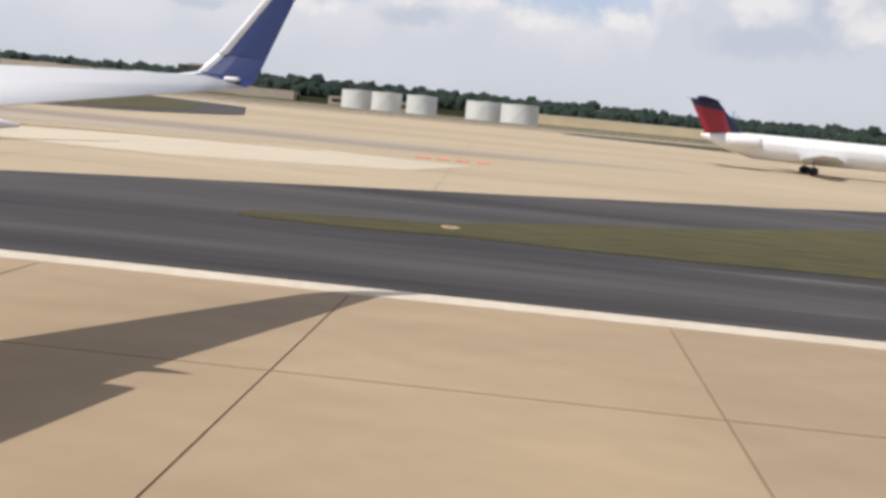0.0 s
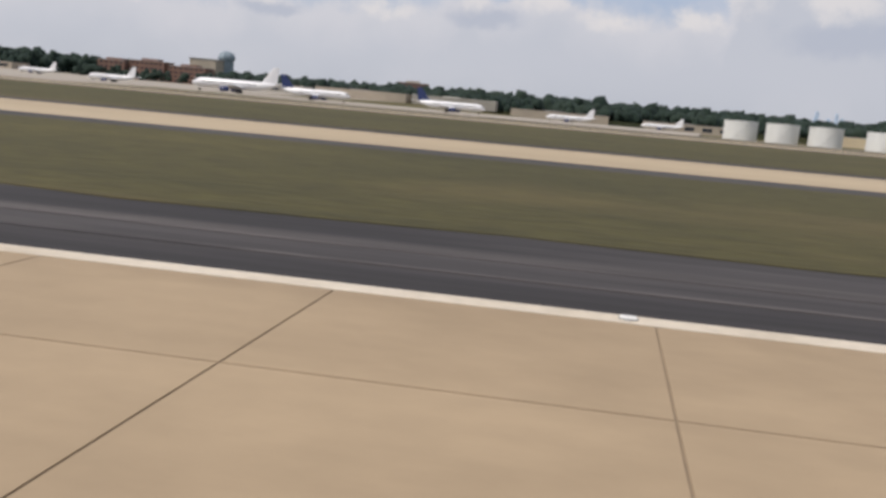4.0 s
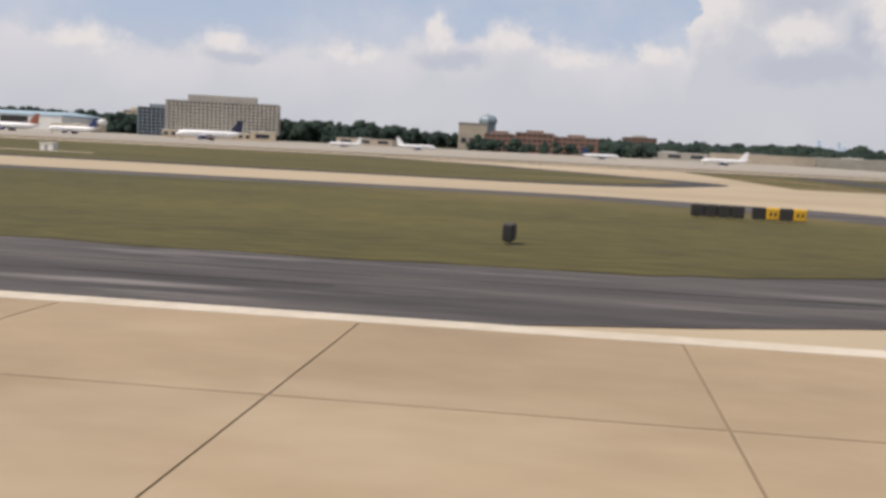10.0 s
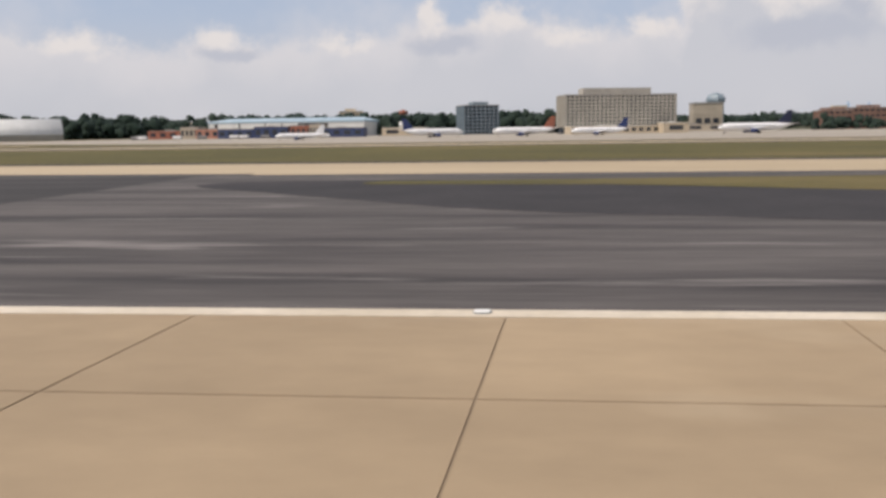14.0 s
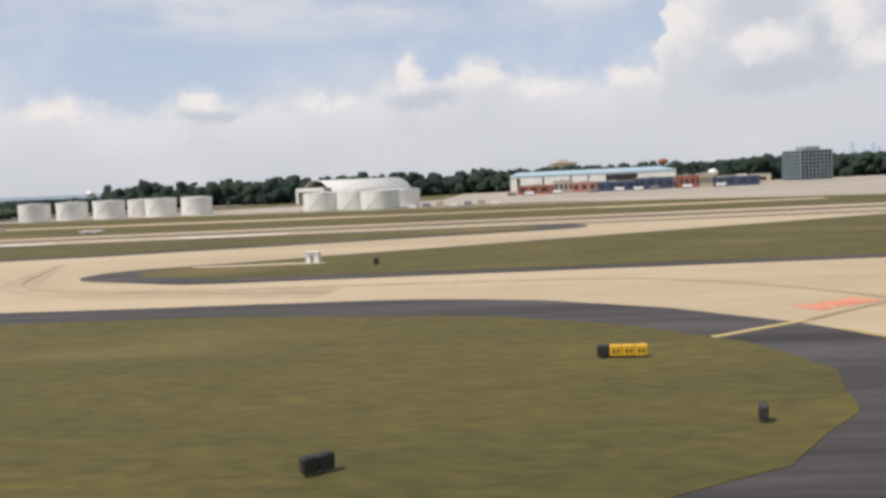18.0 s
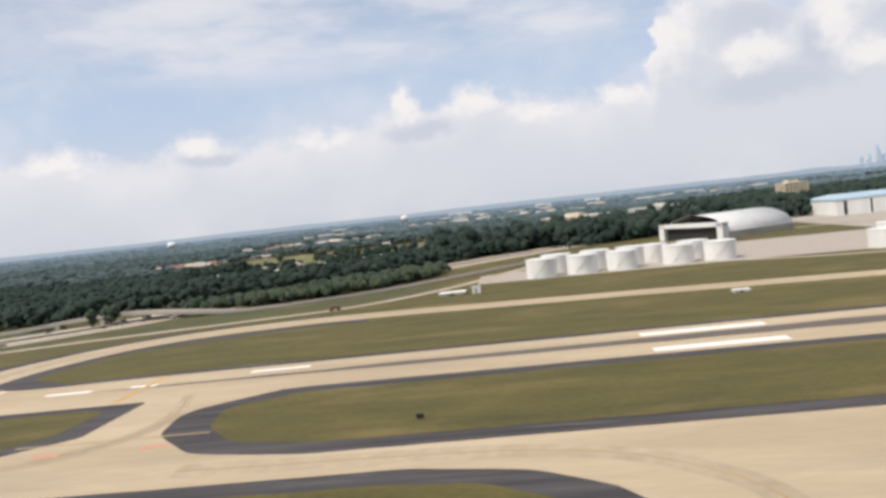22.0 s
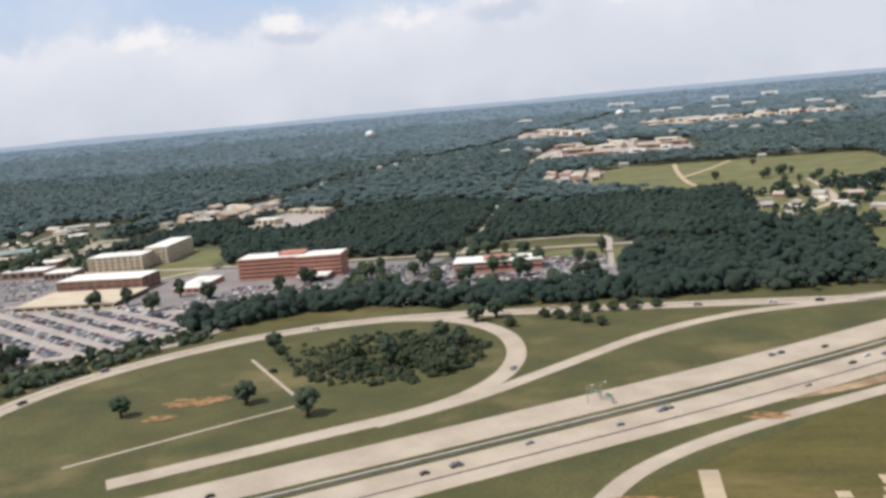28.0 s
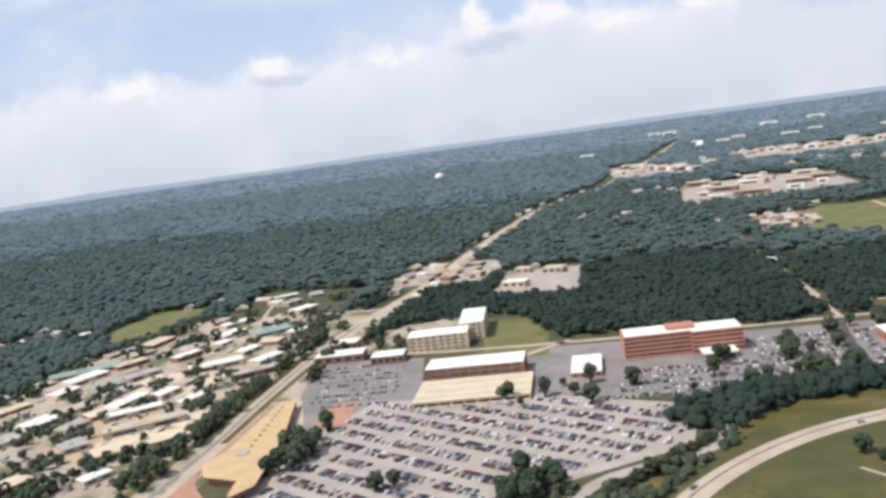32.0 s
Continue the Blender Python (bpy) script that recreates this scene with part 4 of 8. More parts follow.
# worn brown lines where aircraft turn off
setting(strip("worn_line", [(-36.2, 8.2), (-34.3, 9.2), (-31.6, 10.4), (-28.7, 11.5), (-26.7, 12.3), (-25.0, 13.3), (-23.0, 15.2), (-21.6, 17.8), (-20.6, 21.8)], 0.085, 0.0, 0.036, TAXI_LINE), "faint worn brown line across the exit", "marking")
for line, w in (([(-17.4, 16.4), (-15.1, 19.5), (-11.1, 25.5)], 0.10), ([(-595.8, 26.8), (-596.4, 31), (-598, 36.2), (-600.8, 41.6), (-605, 46.3), (-612, 49.2), (-640, 50.5)], 0.22), ([(-595.7, 26.4), (-594.4, 31.8), (-592.2, 36.5), (-588.5, 41.6), (-582.5, 46.6), (-570, 49.6)], 0.20),
                ([(-603.9, 33.2), (-599.2, 37.3), (-595.2, 40.2), (-591.8, 37.3), (-587.0, 33.9)], 0.26), ([(-20.1, 25.0), (-20.6, 28.0), (-22.0, 31.5)], 0.2), ([(-32, 24.6), (-26.2, 24.6), (-23.6, 26.0), (-18.5, 27.2), (-15.1, 29.2), (-11.2, 30.0), (-6, 30.4)], 0.10),
                ([(-255.9, 21.0), (-256.3, 24.0), (-256.6, 29.5), (-256.6, 36.2), (-256.8, 46.0)], 0.12), ([(-256.6, 31.0), (-257.9, 34.4), (-259.7, 37.2), (-262.1, 40.7), (-265.5, 42.6)], 0.16), ([(-240.5, 29.6), (-244.4, 28.6), (-247.1, 32.2), (-250.9, 37.6), (-256.4, 44.8)], 0.14), ([(-263.2, 31.0), (-261.0, 35.6), (-258.0, 39.0), (-256.7, 44.0)], 0.12),
                ([(-294.4, 29.0), (-294.4, 40.0), (-294.3, 66.0), (-294.2, 94.0)], 0.34), ([(-281.6, 29.4), (-284.3, 30.6), (-287.3, 33.6), (-291.0, 36.0), (-294.3, 40.5)], 0.16), ([(-293.4, 26.0), (-294.1, 29.5), (-296.2, 32.6), (-300.5, 34.4)], 0.14), ([(-301.8, 31.2), (-299.0, 36.8), (-295.6, 41.0)], 0.13)):
    setting(strip("worn_line", line, w, 0.0, 0.036, WORNLINE), "worn reddish brown line on the taxiway", "marking")
# sealed joints of the concrete margin, an old paint line and greyer slabs at the exits
for x in (-42.5, -45.6, -48.7, -247.1, -250.2, -263.1, -266.1, -279.1, -285.1, -288.7, -291.6, -301.3, -304.4, -307.8, -590.6, -593.4):
    setting(strip("margin_joint", [(x - 0.02, 8.8), (x, 11.4 if -52 < x < -40 or x in (-279.1, -307.8) else 14.2)], 0.05, 0.0, 0.027, MARGINJOINT), "brown sealed joint in the concrete margin", "joint")
for line in ([(-269.4, 10.45), (-266.1, 10.3), (-260, 10.15), (-252, 10.3), (-244.8, 9.9)], [(-295.0, 10.6), (-292.6, 10.5), (-287.7, 10.2), (-282.8, 10.35)], [(-309.2, 11.0), (-306.4, 10.6), (-302.9, 10.3), (-298.5, 10.1)]):
    setting(strip("paint_line", line, 0.07, 0.0, 0.0285, CREAMLINE), "thin worn pale line along the exit", "marking")
for outline in ([(-250.1, 14.4), (-250.1, 32.6), (-254.1, 38.0), (-257.5, 38.6), (-259.7, 35.0), (-260.4, 14.6)], [(-287.0, 14.3), (-290.0, 33.6), (-294.5, 36.5), (-298.6, 38.5), (-300.6, 30.0), (-300.4, 15.2), (-294.5, 14.4)],
                [(-601.2, 25.8), (-590.0, 25.8), (-590.2, 19), (-588.6, 16.3), (-585.2, 12), (-581, 8.85), (-616, 8.85), (-605.7, 14.2), (-602, 20)]):
    setting(prism("grey_slabs", outline, -0.1, 0.0262, GREYPAVE), "greyer concrete slabs of the taxiway entry", "pavement")
setting(prism("pale_slabs", [(-18.5, 26.6), (-12.2, 29.4), (-7, 31.2), (-0.6, 29.7), (-2.3, 25.6), (-8.2, 22.9), (-11.7, 22.9), (-14.8, 23.7), (-17.4, 22)], -0.1, 0.0265, PALEPAVE), "newer pale concrete slabs across the exit", "pavement")

# ramps and terminal aprons far off
pavement("terminal_apron", [(-200, 138), (-200, 424), (-640, 424), (-640, 240), (-560, 175), (-500, 145)], 0.016, RAMP, "grey concrete apron in front of the hangars", "apron")
setting(strip("east_apron", [(-205, 200), (-150, 190), (-90, 180)], (60, 50), -3.0, 0.012, RAMP, n=6), "grey concrete apron with parked aircraft", "apron")
setting(strip("airport_road", [(-205, 150), (-100, 152), (40, 150), (240, 140)], 5, -3.0, 0.02, RAMP, n=6), "pale airport road beyond the runway", "road")
pavement("tank_yard", [(-770, 236), (-690, 228), (-600, 212), (-600, 290), (-690, 300), (-770, 262)], 0.020, GRAVEL, "gravel yard round the fuel tanks", "yard")

# service road, motorway and ramps
setting(strip("service_road", [(-990, 60), (-972, 108), (-958, 133), (-924, 158), (-878, 184), (-826, 199), (-798, 209), (-776, 236), (-758, 275), (-743, 305), (-700, 330), (-640, 345)], 3.4, -0.2, 0.05, ROAD), "pale concrete service road round the airfield", "road")
setting(strip("tank_road", [(-758, 275), (-740, 262), (-690, 222), (-640, 205), (-560, 190)], 2.6, -0.2, 0.04, ROAD), "pale service road beside the fuel tanks", "road")
MOTORWAY = [(-1130, 52), (-1060, 96), (-1000, 133), (-945, 168), (-905, 196), (-872, 222), (-845, 255), (-800, 312), (-740, 380)]
setting(prism("roadside_grass", [(-1112, 60), (-1000, 60), (-962, 122), (-926, 154), (-880, 181), (-850, 190), (-800, 212), (-782, 240), (-790, 262), (-840, 262), (-884, 250), (-940, 246), (-1030, 240), (-1070, 222), (-1100, 180)], -0.2, 0.0125, VERGE), "green grass between the ramps and the motorway", "grass")
setting(strip("motorway_verge", MOTORWAY, 30, -0.2, 0.03, VERGE), "grass verge along a motorway", "verge")
for off, wid in ((8.6, 10.5), (-5.4, 9.0)):
    setting(strip("carriageway", MOTORWAY, wid, -0.2, 0.08, ROAD, offset=-off), "pale grey motorway carriageway", "road")
setting(strip("median_barrier", MOTORWAY, 0.5, 0.0, 0.5, CONC2, offset=-1.8), "concrete barrier along the motorway median", "barrier")
setting(strip("lane_divide", MOTORWAY, 0.5, 0.0, 0.09, ASPHALT, offset=-9.5), "dark joint line along the motorway", "marking")
setting(strip("clay_verge", [(-934, 159.0), (-922, 164.5), (-909.5, 173.0), (-899, 184.0), (-888, 194.0), (-880, 202.0)], (2.2, 5.5), 0.0, 0.062, WORNVERGE), "worn clay and gravel verge beside the motorway", "dirt")
setting(strip("dirt_median", MOTORWAY[4:7], 3.0, 0.0, 0.06, DIRT, offset=0.6), "bare clay strip beside the motorway", "dirt")
RAMP_LINE = [(-1108, 60), (-1106, 100), (-1102, 140), (-1093, 178), (-1066, 210), (-1030, 228), (-985, 231), (-940, 231), (-905, 230)]
setting(strip("ramp_road", RAMP_LINE, 6.4, -0.2, 0.09, ROAD), "pale concrete ramp road curving past trees", "road")
setting(strip("ramp_joint", RAMP_LINE, 0.4, 0.0, 0.10, ASPHALT, offset=0.6), "dark line along a ramp road", "marking")
setting(strip("loop_ramp", [(-1030, 229), (-1008, 225), (-993.5, 211.5), (-987.5, 193), (-989.5, 174.5), (-999.5, 158.5), (-1020, 144), (-1050, 124)], 4.6, -0.2, 0.10, ROAD), "pale concrete loop ramp", "road")
setting(strip("slip_road", [(-1010, 149), (-993, 163), (-978, 180), (-957, 204), (-936, 219), (-915, 226), (-903, 229)], 3.8, -0.2, 0.105, ROAD), "pale concrete slip road", "road")
OVERPASS = [(-905, 230), (-885, 231), (-862, 230), (-845, 228.5), (-828, 230), (-812, 236), (-797, 247), (-781, 266), (-762, 292), (-740, 318)]


def overpass():
    """The ramp road, lifted over the motorway on a deck with parapets."""
    line = spline(OVERPASS, 8)
    rise = [2.3 * max(0.0, 1 - ((p.x + 868) / 36) ** 2) ** 1.5 for p in line]
    for name, a, c, z0, z1, mat, lab in (("overpass_deck", -2.3, 2.3, -0.5, 0.1, ROAD, "pale concrete road rising over the motorway"), ("overpass_parapet", -2.5, -2.25, -0.4, 0.45, CONC2, "concrete parapet of the overpass"),
                                         ("overpass_parapet", 2.25, 2.5, -0.4, 0.45, CONC2, "concrete parapet of the overpass")):
        verts, faces = [], []
        for k, (p, z) in enumerate(zip(line, rise)):
            d = (line[min(k + 1, len(line) - 1)] - line[max(k - 1, 0)]).normalized()
            n = Vector((-d.y, d.x))
            for side, h in ((a, z0), (c, z0), (c, z1), (a, z1)):
                verts.append((p.x + n.x * side, p.y + n.y * side, z + h))
            if k:
                i = 4 * k
                faces += [(i - 4 + q, i - 4 + (q + 1) % 4, i + (q + 1) % 4, i + q) for q in range(4)]
        n = len(verts)
        faces += [(3, 2, 1, 0), (n - 4, n - 3, n - 2, n - 1)]
        setting(link_mesh(name, verts, faces, mat), lab, "bridge")


overpass()
for x in (-886, -873, -861, -851):
    setting(box("bridge_pier", x - 0.6, x + 0.6, 228.4, 231.6, 0, 1.75 - 0.02 * abs(x + 868), CONC2), "concrete pier under a road bridge", "bridge pier")
setting(strip("footpath", [(-1053, 194), (-1040, 177), (-1028, 161.5)], 0.8, -0.1, 0.06, ROAD, n=4), "pale path across the loop's grass", "path")
setting(strip("footpath", [(-1028, 161.5), (-1045, 147), (-1063, 131)], 0.8, -0.1, 0.06, ROAD, n=4), "pale path across the loop's grass", "path")

# the town's ground
pavement("shop_car_park", [(-1222, 330), (-1176, 322), (-1165, 258), (-1190, 240), (-1208, 254)], 0.038, OFFLOT, "grey asphalt car park behind the station", "car park")
pavement("town_square", [(-1226, 345), (-1176, 335), (-1150, 372), (-1205, 425), (-1232, 425)], 0.032, TOWNLOT, "beige paved yards between town buildings", "paving")
setting(prism("lawn", [(-1160, 380), (-1130, 372), (-1127, 312), (-1150, 303)], -0.2, 0.042, FIELD), "mown lawn beside the apartment block", "grass")
for outline in ([(-1080, 1105), (-985, 1090), (-980, 1180), (-1050, 1370), (-1090, 1360)], [(-915, 1185), (-660, 1170), (-650, 1330), (-900, 1360)], [(-1035, 752), (-890, 752), (-885, 925), (-1020, 930)],
                [(-1008, 560), (-968, 556), (-966, 628), (-1006, 630)], [(-1163, 440), (-1118, 432), (-1118, 502), (-1160, 506)], [(-1228, 490), (-1172, 486), (-1170, 560), (-1226, 560)]):
    pavement("suburb_paving", outline, 0.03, LOT, "pale paved lots of a suburb", "paving")
for outline in ([(-1272, 246), (-1256, 246), (-1252, 268), (-1270, 270)], [(-1256, 262), (-1240, 258), (-1238, 280), (-1254, 284)], [(-1300, 300), (-1262, 296), (-1258, 330), (-1300, 336)]):
    pavement("sand_lot", outline, 0.05, CREAM, "bare beige sandy lot in the town", "lot")
pavement("car_park", rounded([(-1200, 172, 8), (-1140, 170, 8), (-1117, 196, 6), (-1086, 214, 6), (-1082, 244, 6), (-1126, 264, 4), (-1182, 270, 6), (-1198, 240, 6)]), 0.04, LOT, "pale asphalt car park filled with rows of cars", "car park")
pavement("office_car_park", [(-1140, 266), (-1086, 252), (-1000, 252), (-962, 268), (-965, 318), (-1140, 322)], 0.035, OFFLOT, "grey asphalt car park round the offices", "car park")
pavement("street_block", [(-1300, 140), (-1226, 120), (-1205, 300), (-1215, 430), (-1330, 445), (-1352, 350), (-1345, 250)], 0.03, TOWNLOT, "pale paved blocks of the small town", "paving")
setting(strip("rail_bed", [(-1240, 60), (-1222, 180), (-1225, 240), (-1227, 290), (-1226, 330), (-1222, 395), (-1214, 437), (-1202, 513), (-1193, 628), (-1160, 861), (-1103, 1016), (-1010, 1500), (-912, 2092)], (6.0, 11.0), -0.2, 0.06, ROAD), "pale main road leading out of the town", "road")
setting(strip("street", [(-1420, 300), (-1330, 330), (-1235, 345), (-1180, 330), (-1080, 326), (-960, 330), (-880, 322)], 3.0, -0.2, 0.05, ROAD), "pale street behind the offices", "road")
for line in ([(-1228, 335), (-1262, 372), (-1288, 440), (-1300, 500)], [(-1228, 250), (-1290, 300), (-1350, 322)], [(-1228, 212), (-1280, 232), (-1340, 262)], [(-1250, 170), (-1272, 260), (-1290, 330), (-1312, 400)]):
    setting(strip("street", line, 2.4, -0.2, 0.052, LOT), "grey town street between the shops", "road")
setting(strip("street", [(-1146, 250), (-1143, 300), (-1120, 330)], 3.0, -0.2, 0.05, ROAD), "pale street between the offices and the garage", "road")
setting(strip("lot_street", [(-1030, 262), (-1027.5, 300), (-1023, 327)], 4.0, -0.2, 0.042, ASPHALT2, n=6), "dark street through the office car park", "road")
setting(strip("street", [(-1021, 364), (-1023, 526), (-1025, 860)], 3.0, -0.2, 0.05, ROAD), "pale street through the woods", "road")
setting(strip("street", [(-1196, 200), (-1203, 250), (-1222, 300), (-1238, 345)], 3.0, -0.2, 0.05, ROAD), "pale street beside the car park", "road")
FIELDS = ([(-990, 520, 20), (-925, 462, 14), (-880, 450, 20), (-800, 480, 20), (-790, 640, 20), (-960, 650, 20)],
          [(-1372, 416, 4), (-1383, 440, 6), (-1376, 490, 6), (-1349, 490, 6), (-1330, 463, 5), (-1338, 422, 6), (-1348, 390, 4)],
          [(-770, 470, 10), (-690, 480, 10), (-670, 585, 10), (-760, 600, 10)],
          [(-1160, 300, 4), (-1142, 300, 4), (-1142, 322, 4), (-1160, 322, 4)],
          [(-990, 305, 6), (-960, 300, 6), (-955, 322, 6), (-990, 322, 6)])
setting(prism("pale_field", ragged(rounded([(-918, 360, 6), (-880, 336, 6), (-816, 350, 8), (-786, 420, 10), (-800, 470, 8), (-905, 462, 8)]), 3.0, 8.0), -0.2, 0.043, FIELD), "lawns between the houses of a neighbourhood", "grass")
setting(prism("pale_field", ragged(rounded([(-892, 272, 4), (-872, 270, 4), (-862, 300, 6), (-858, 338, 6), (-880, 336, 5)]), 1.5, 5.0), -0.2, 0.0445, FIELD), "small pale clearing in the woods by the motorway", "grass")
setting(strip("street", [(-905, 372), (-876, 392), (-862, 430), (-858, 500)], 3.0, -0.2, 0.058, ROAD), "pale street between the houses", "road")
setting(strip("street", [(-898, 432), (-862, 424), (-805, 410)], 2.6, -0.2, 0.054, ROAD), "pale street between the houses", "road")
for f in FIELDS:
    setting(prism("pale_field", rounded(f), -0.2, 0.045, FIELD), "pale mown field among the trees", "field")
for line in ([(-912, 478), (-919, 517), (-920, 580), (-917.7, 644)], [(-919.5, 550), (-900, 590), (-880, 640)]):
    setting(strip("dirt_track", line, 3.2, -0.1, 0.06 + 0.004 * (line[0][1] > 500), TRACK), "pale bare track across a field", "track")
# darker verge grass puts this clearing's shade into its colour
setting(prism("pale_field", rounded([(-1012, 327, 3), (-1010, 352, 4), (-968, 354, 4), (-962, 327, 3)]), -0.2, 0.047, VERGE), "mown clearing between the woods and the offices", "field")
setting(strip("service_track", [(-1016, 351), (-1000, 350.5), (-969, 350.5), (-965.6, 320), (-965.6, 285)], 2.4, -0.2, 0.064, GRAVEL), "pale track round a mown clearing", "track")
setting(strip("town_street", [(-1278.5, 290), (-1277.4, 322), (-1277.7, 365), (-1280.5, 445)], 3.4, -0.2, 0.066, ROAD), "pale street between the town's shops", "road")
setting(prism("bare_lot", ragged(rounded([(-1284, 240, 3), (-1290, 278, 3), (-1263, 279, 3), (-1256, 248, 3), (-1269, 229, 3)]), 0.8), -0.2, 0.049, TRACK), "bare tan earth lot in the town", "dirt")
setting(strip("rail_verge", [(-1236, 196), (-1233.5, 240), (-1232, 290), (-1231, 345)], 3.4, -0.2, 0.069, GRASS), "green verge beside the railway", "verge")
setting(strip("railway", [(-1229.8, 150), (-1227.5, 200), (-1226.5, 240), (-1227.5, 290), (-1226.5, 345), (-1222, 395)], 1.5, -0.2, 0.073, OFFLOT), "dark single railway line through the town", "railway")
setting(strip("rail_verge", [(-1223.6, 240), (-1223.8, 290), (-1222.5, 340)], 2.6, -0.2, 0.071, GRASS), "green verge beside the railway", "verge")
setting(strip("side_street", [(-1021.7, 327), (-1021.8, 458), (-1023.8, 600), (-1026, 800)], 1.9, -0.2, 0.067, ROAD), "pale straight side street through the woods", "road")
setting(strip("car_park_road", [(-1120, 176), (-1108, 196), (-1080, 214), (-1074, 246)], 4.0, -0.2, 0.055, LOT), "pale drive beside the car park", "road")
setting(prism("brick_plaza", [(-1198, 244), (-1186, 248), (-1190, 272), (-1198, 270)], -0.1, 0.05, PLAZA), "red brick paving beside the car park", "paving")

# ---- woods ----
WOODS = [(-5200, 60), (-1420, 60), (-1232, 118), (-1205, 170), (-1116, 182), (-1100, 192), (-1075, 222), (-1058, 239), (-1030, 245), (-1016, 240), (-985, 238), (-940, 242), (-884, 246), (-858, 262),
         (-828, 292), (-760, 345), (-640, 425), (330, 425), (4200, 470), (4200, 4980), (-5200, 4980)]
setting(prism("woodland_floor", WOODS, -3.2, 0.011, FLOOR), "dark shaded floor of the woods and suburbs", "ground")


def inside(px, py, poly):
    hit = np.zeros(len(px), bool)
    for (x0, y0), (x1, y1) in zip(poly, poly[1:] + poly[:1]):
        cross = (y0 > py) != (y1 > py)
        with np.errstate(divide="ignore", invalid="ignore"):
            hit ^= cross & (px < (x1 - x0) * (py - y0) / ((y1 - y0) or 1e-9) + x0)
    return hit


def near_line(px, py, pts, dist):
    out = np.zeros(len(px), bool)
    for (x0, y0), (x1, y1) in zip(pts, pts[1:]):
        dx, dy = x1 - x0, y1 - y0
        t = np.clip(((px - x0) * dx + (py - y0) * dy) / (dx * dx + dy * dy), 0, 1)
        out |= np.hypot(px - x0 - t * dx, py - y0 - t * dy) < dist
    return out


# clearings: (outline) or (line, half width)
CLEAR = [[(-1205, 165), (-1116, 165), (-1080, 205), (-1074, 250), (-1130, 268), (-1205, 275)],
         [(-1142, 258), (-1080, 246), (-1000, 256), (-962, 268), (-960, 326), (-1142, 326)],
         [(-1210, 258), (-1120, 256), (-1120, 330), (-1145, 385), (-1200, 385), (-1215, 300)],
         [(-1305, 130), (-1205, 120), (-1200, 300), (-1215, 430), (-1330, 445), (-1352, 350), (-1345, 250)],
         [(-750, 585), (-630, 560), (-630, 640), (-750, 650)], [(-760, 225), (-590, 205), (-590, 300), (-660, 380), (-740, 300)],
         [(-705, 300), (-640, 300), (-640, 372), (-705, 372)],
         [(-400, 428), (-328, 428), (-300, 500), (-232, 500), (-232, 605), (-385, 605)], [(-262, 640), (-212, 640), (-212, 700), (-262, 700)], [(-600, 535), (-566, 535), (-566, 578), (-600, 578)], [(-510, 425), (-470, 425), (-470, 440), (-510, 440)]]
CLEAR += [[(-1082, 1070), (-980, 1050), (-975, 1180), (-1045, 1375), (-1095, 1365)], [(-920, 1140), (-650, 1130), (-645, 1335), (-905, 1365)], [(-1040, 725), (-885, 725), (-880, 928), (-1022, 934)],
          [(-1010, 540), (-964, 530), (-962, 630), (-1008, 634)], [(-1165, 425), (-1116, 418), (-1116, 504), (-1162, 508)], [(-1230, 470), (-1170, 466), (-1168, 562), (-1228, 562)], [(-1310, 420), (-1242, 410), (-1238, 500), (-1320, 525)]]
CLEAR += [[(-908, 352), (-882, 338), (-822, 346), (-796, 400), (-800, 458), (-902, 456)]]
CLEAR += [[(-888, 272), (-874, 272), (-864, 302), (-862, 334), (-878, 332)], [(-820, 440), (-772, 440), (-716, 470), (-720, 540), (-800, 540)]]
CLEAR += [[(-1010, 326), (-1008, 354), (-966, 356), (-958, 326)]]
CLEAR += [[(x, y) for x, y, r in f] for f in FIELDS]
LINES = [(RAMP_LINE, 6.0), ([(-1240, 60), (-1225, 240), (-1226, 330)], 15.0), ([(-1226, 330), (-1214, 437), (-1193, 628), (-1160, 861)], 11.0), ([(-1160, 861), (-1103, 1016), (-1010, 1500), (-912, 2092)], 14.0),
         ([(-1420, 300), (-1235, 345), (-1080, 326), (-880, 322)], 4.0), ([(-1021.7, 326), (-1021.8, 458), (-1023.8, 600), (-1026, 800)], 3.0),
         ([(-845, 255), (-800, 312), (-740, 380)], 13.0), ([(-960, 330), (-900, 330)], 4)]
HOUSES = []          # filled below: (x, y, radius)
rng = np.random.default_rng(7)


def house_patch(cx, cy, rx, ry, n, r):
    for k in range(n):
        a, d = rng.uniform(0, 2 * math.pi), math.sqrt(rng.uniform(0, 1))
        x, y = cx + rx * d * math.cos(a), cy + ry * d * math.sin(a)
        if not any(inside(np.array([x]), np.array([y]), [(p[0], p[1]) for p in f])[0] for f in FIELDS) and all(math.hypot(x - h[0], y - h[1]) > r * 2.0 for h in HOUSES):
            HOUSES.append((x, y, r))


house_patch(-860, 400, 50, 52, 46, 6.0)
house_patch(-930, 545, 45, 30, 8, 7)
house_patch(-815, 490, 40, 30, 10, 7)
house_patch(-1180, 510, 50, 16, 10, 7)
house_patch(-960, 900, 110, 45, 16, 10)
house_patch(-850, 1010, 130, 60, 16, 12)
house_patch(-1010, 1230, 90, 60, 10, 14)
house_patch(-760, 1300, 170, 60, 14, 16)
house_patch(-1320, 480, 60, 18, 12, 7)
house_patch(-1430, 440, 45, 20, 8, 7)
house_patch(-920, 640, 70, 40, 8, 6)
house_patch(-500, 1500, 200, 120, 14, 18)
house_patch(-1120, 690, 40, 90, 8, 7)
house_patch(-800, 700, 60, 50, 8, 7)


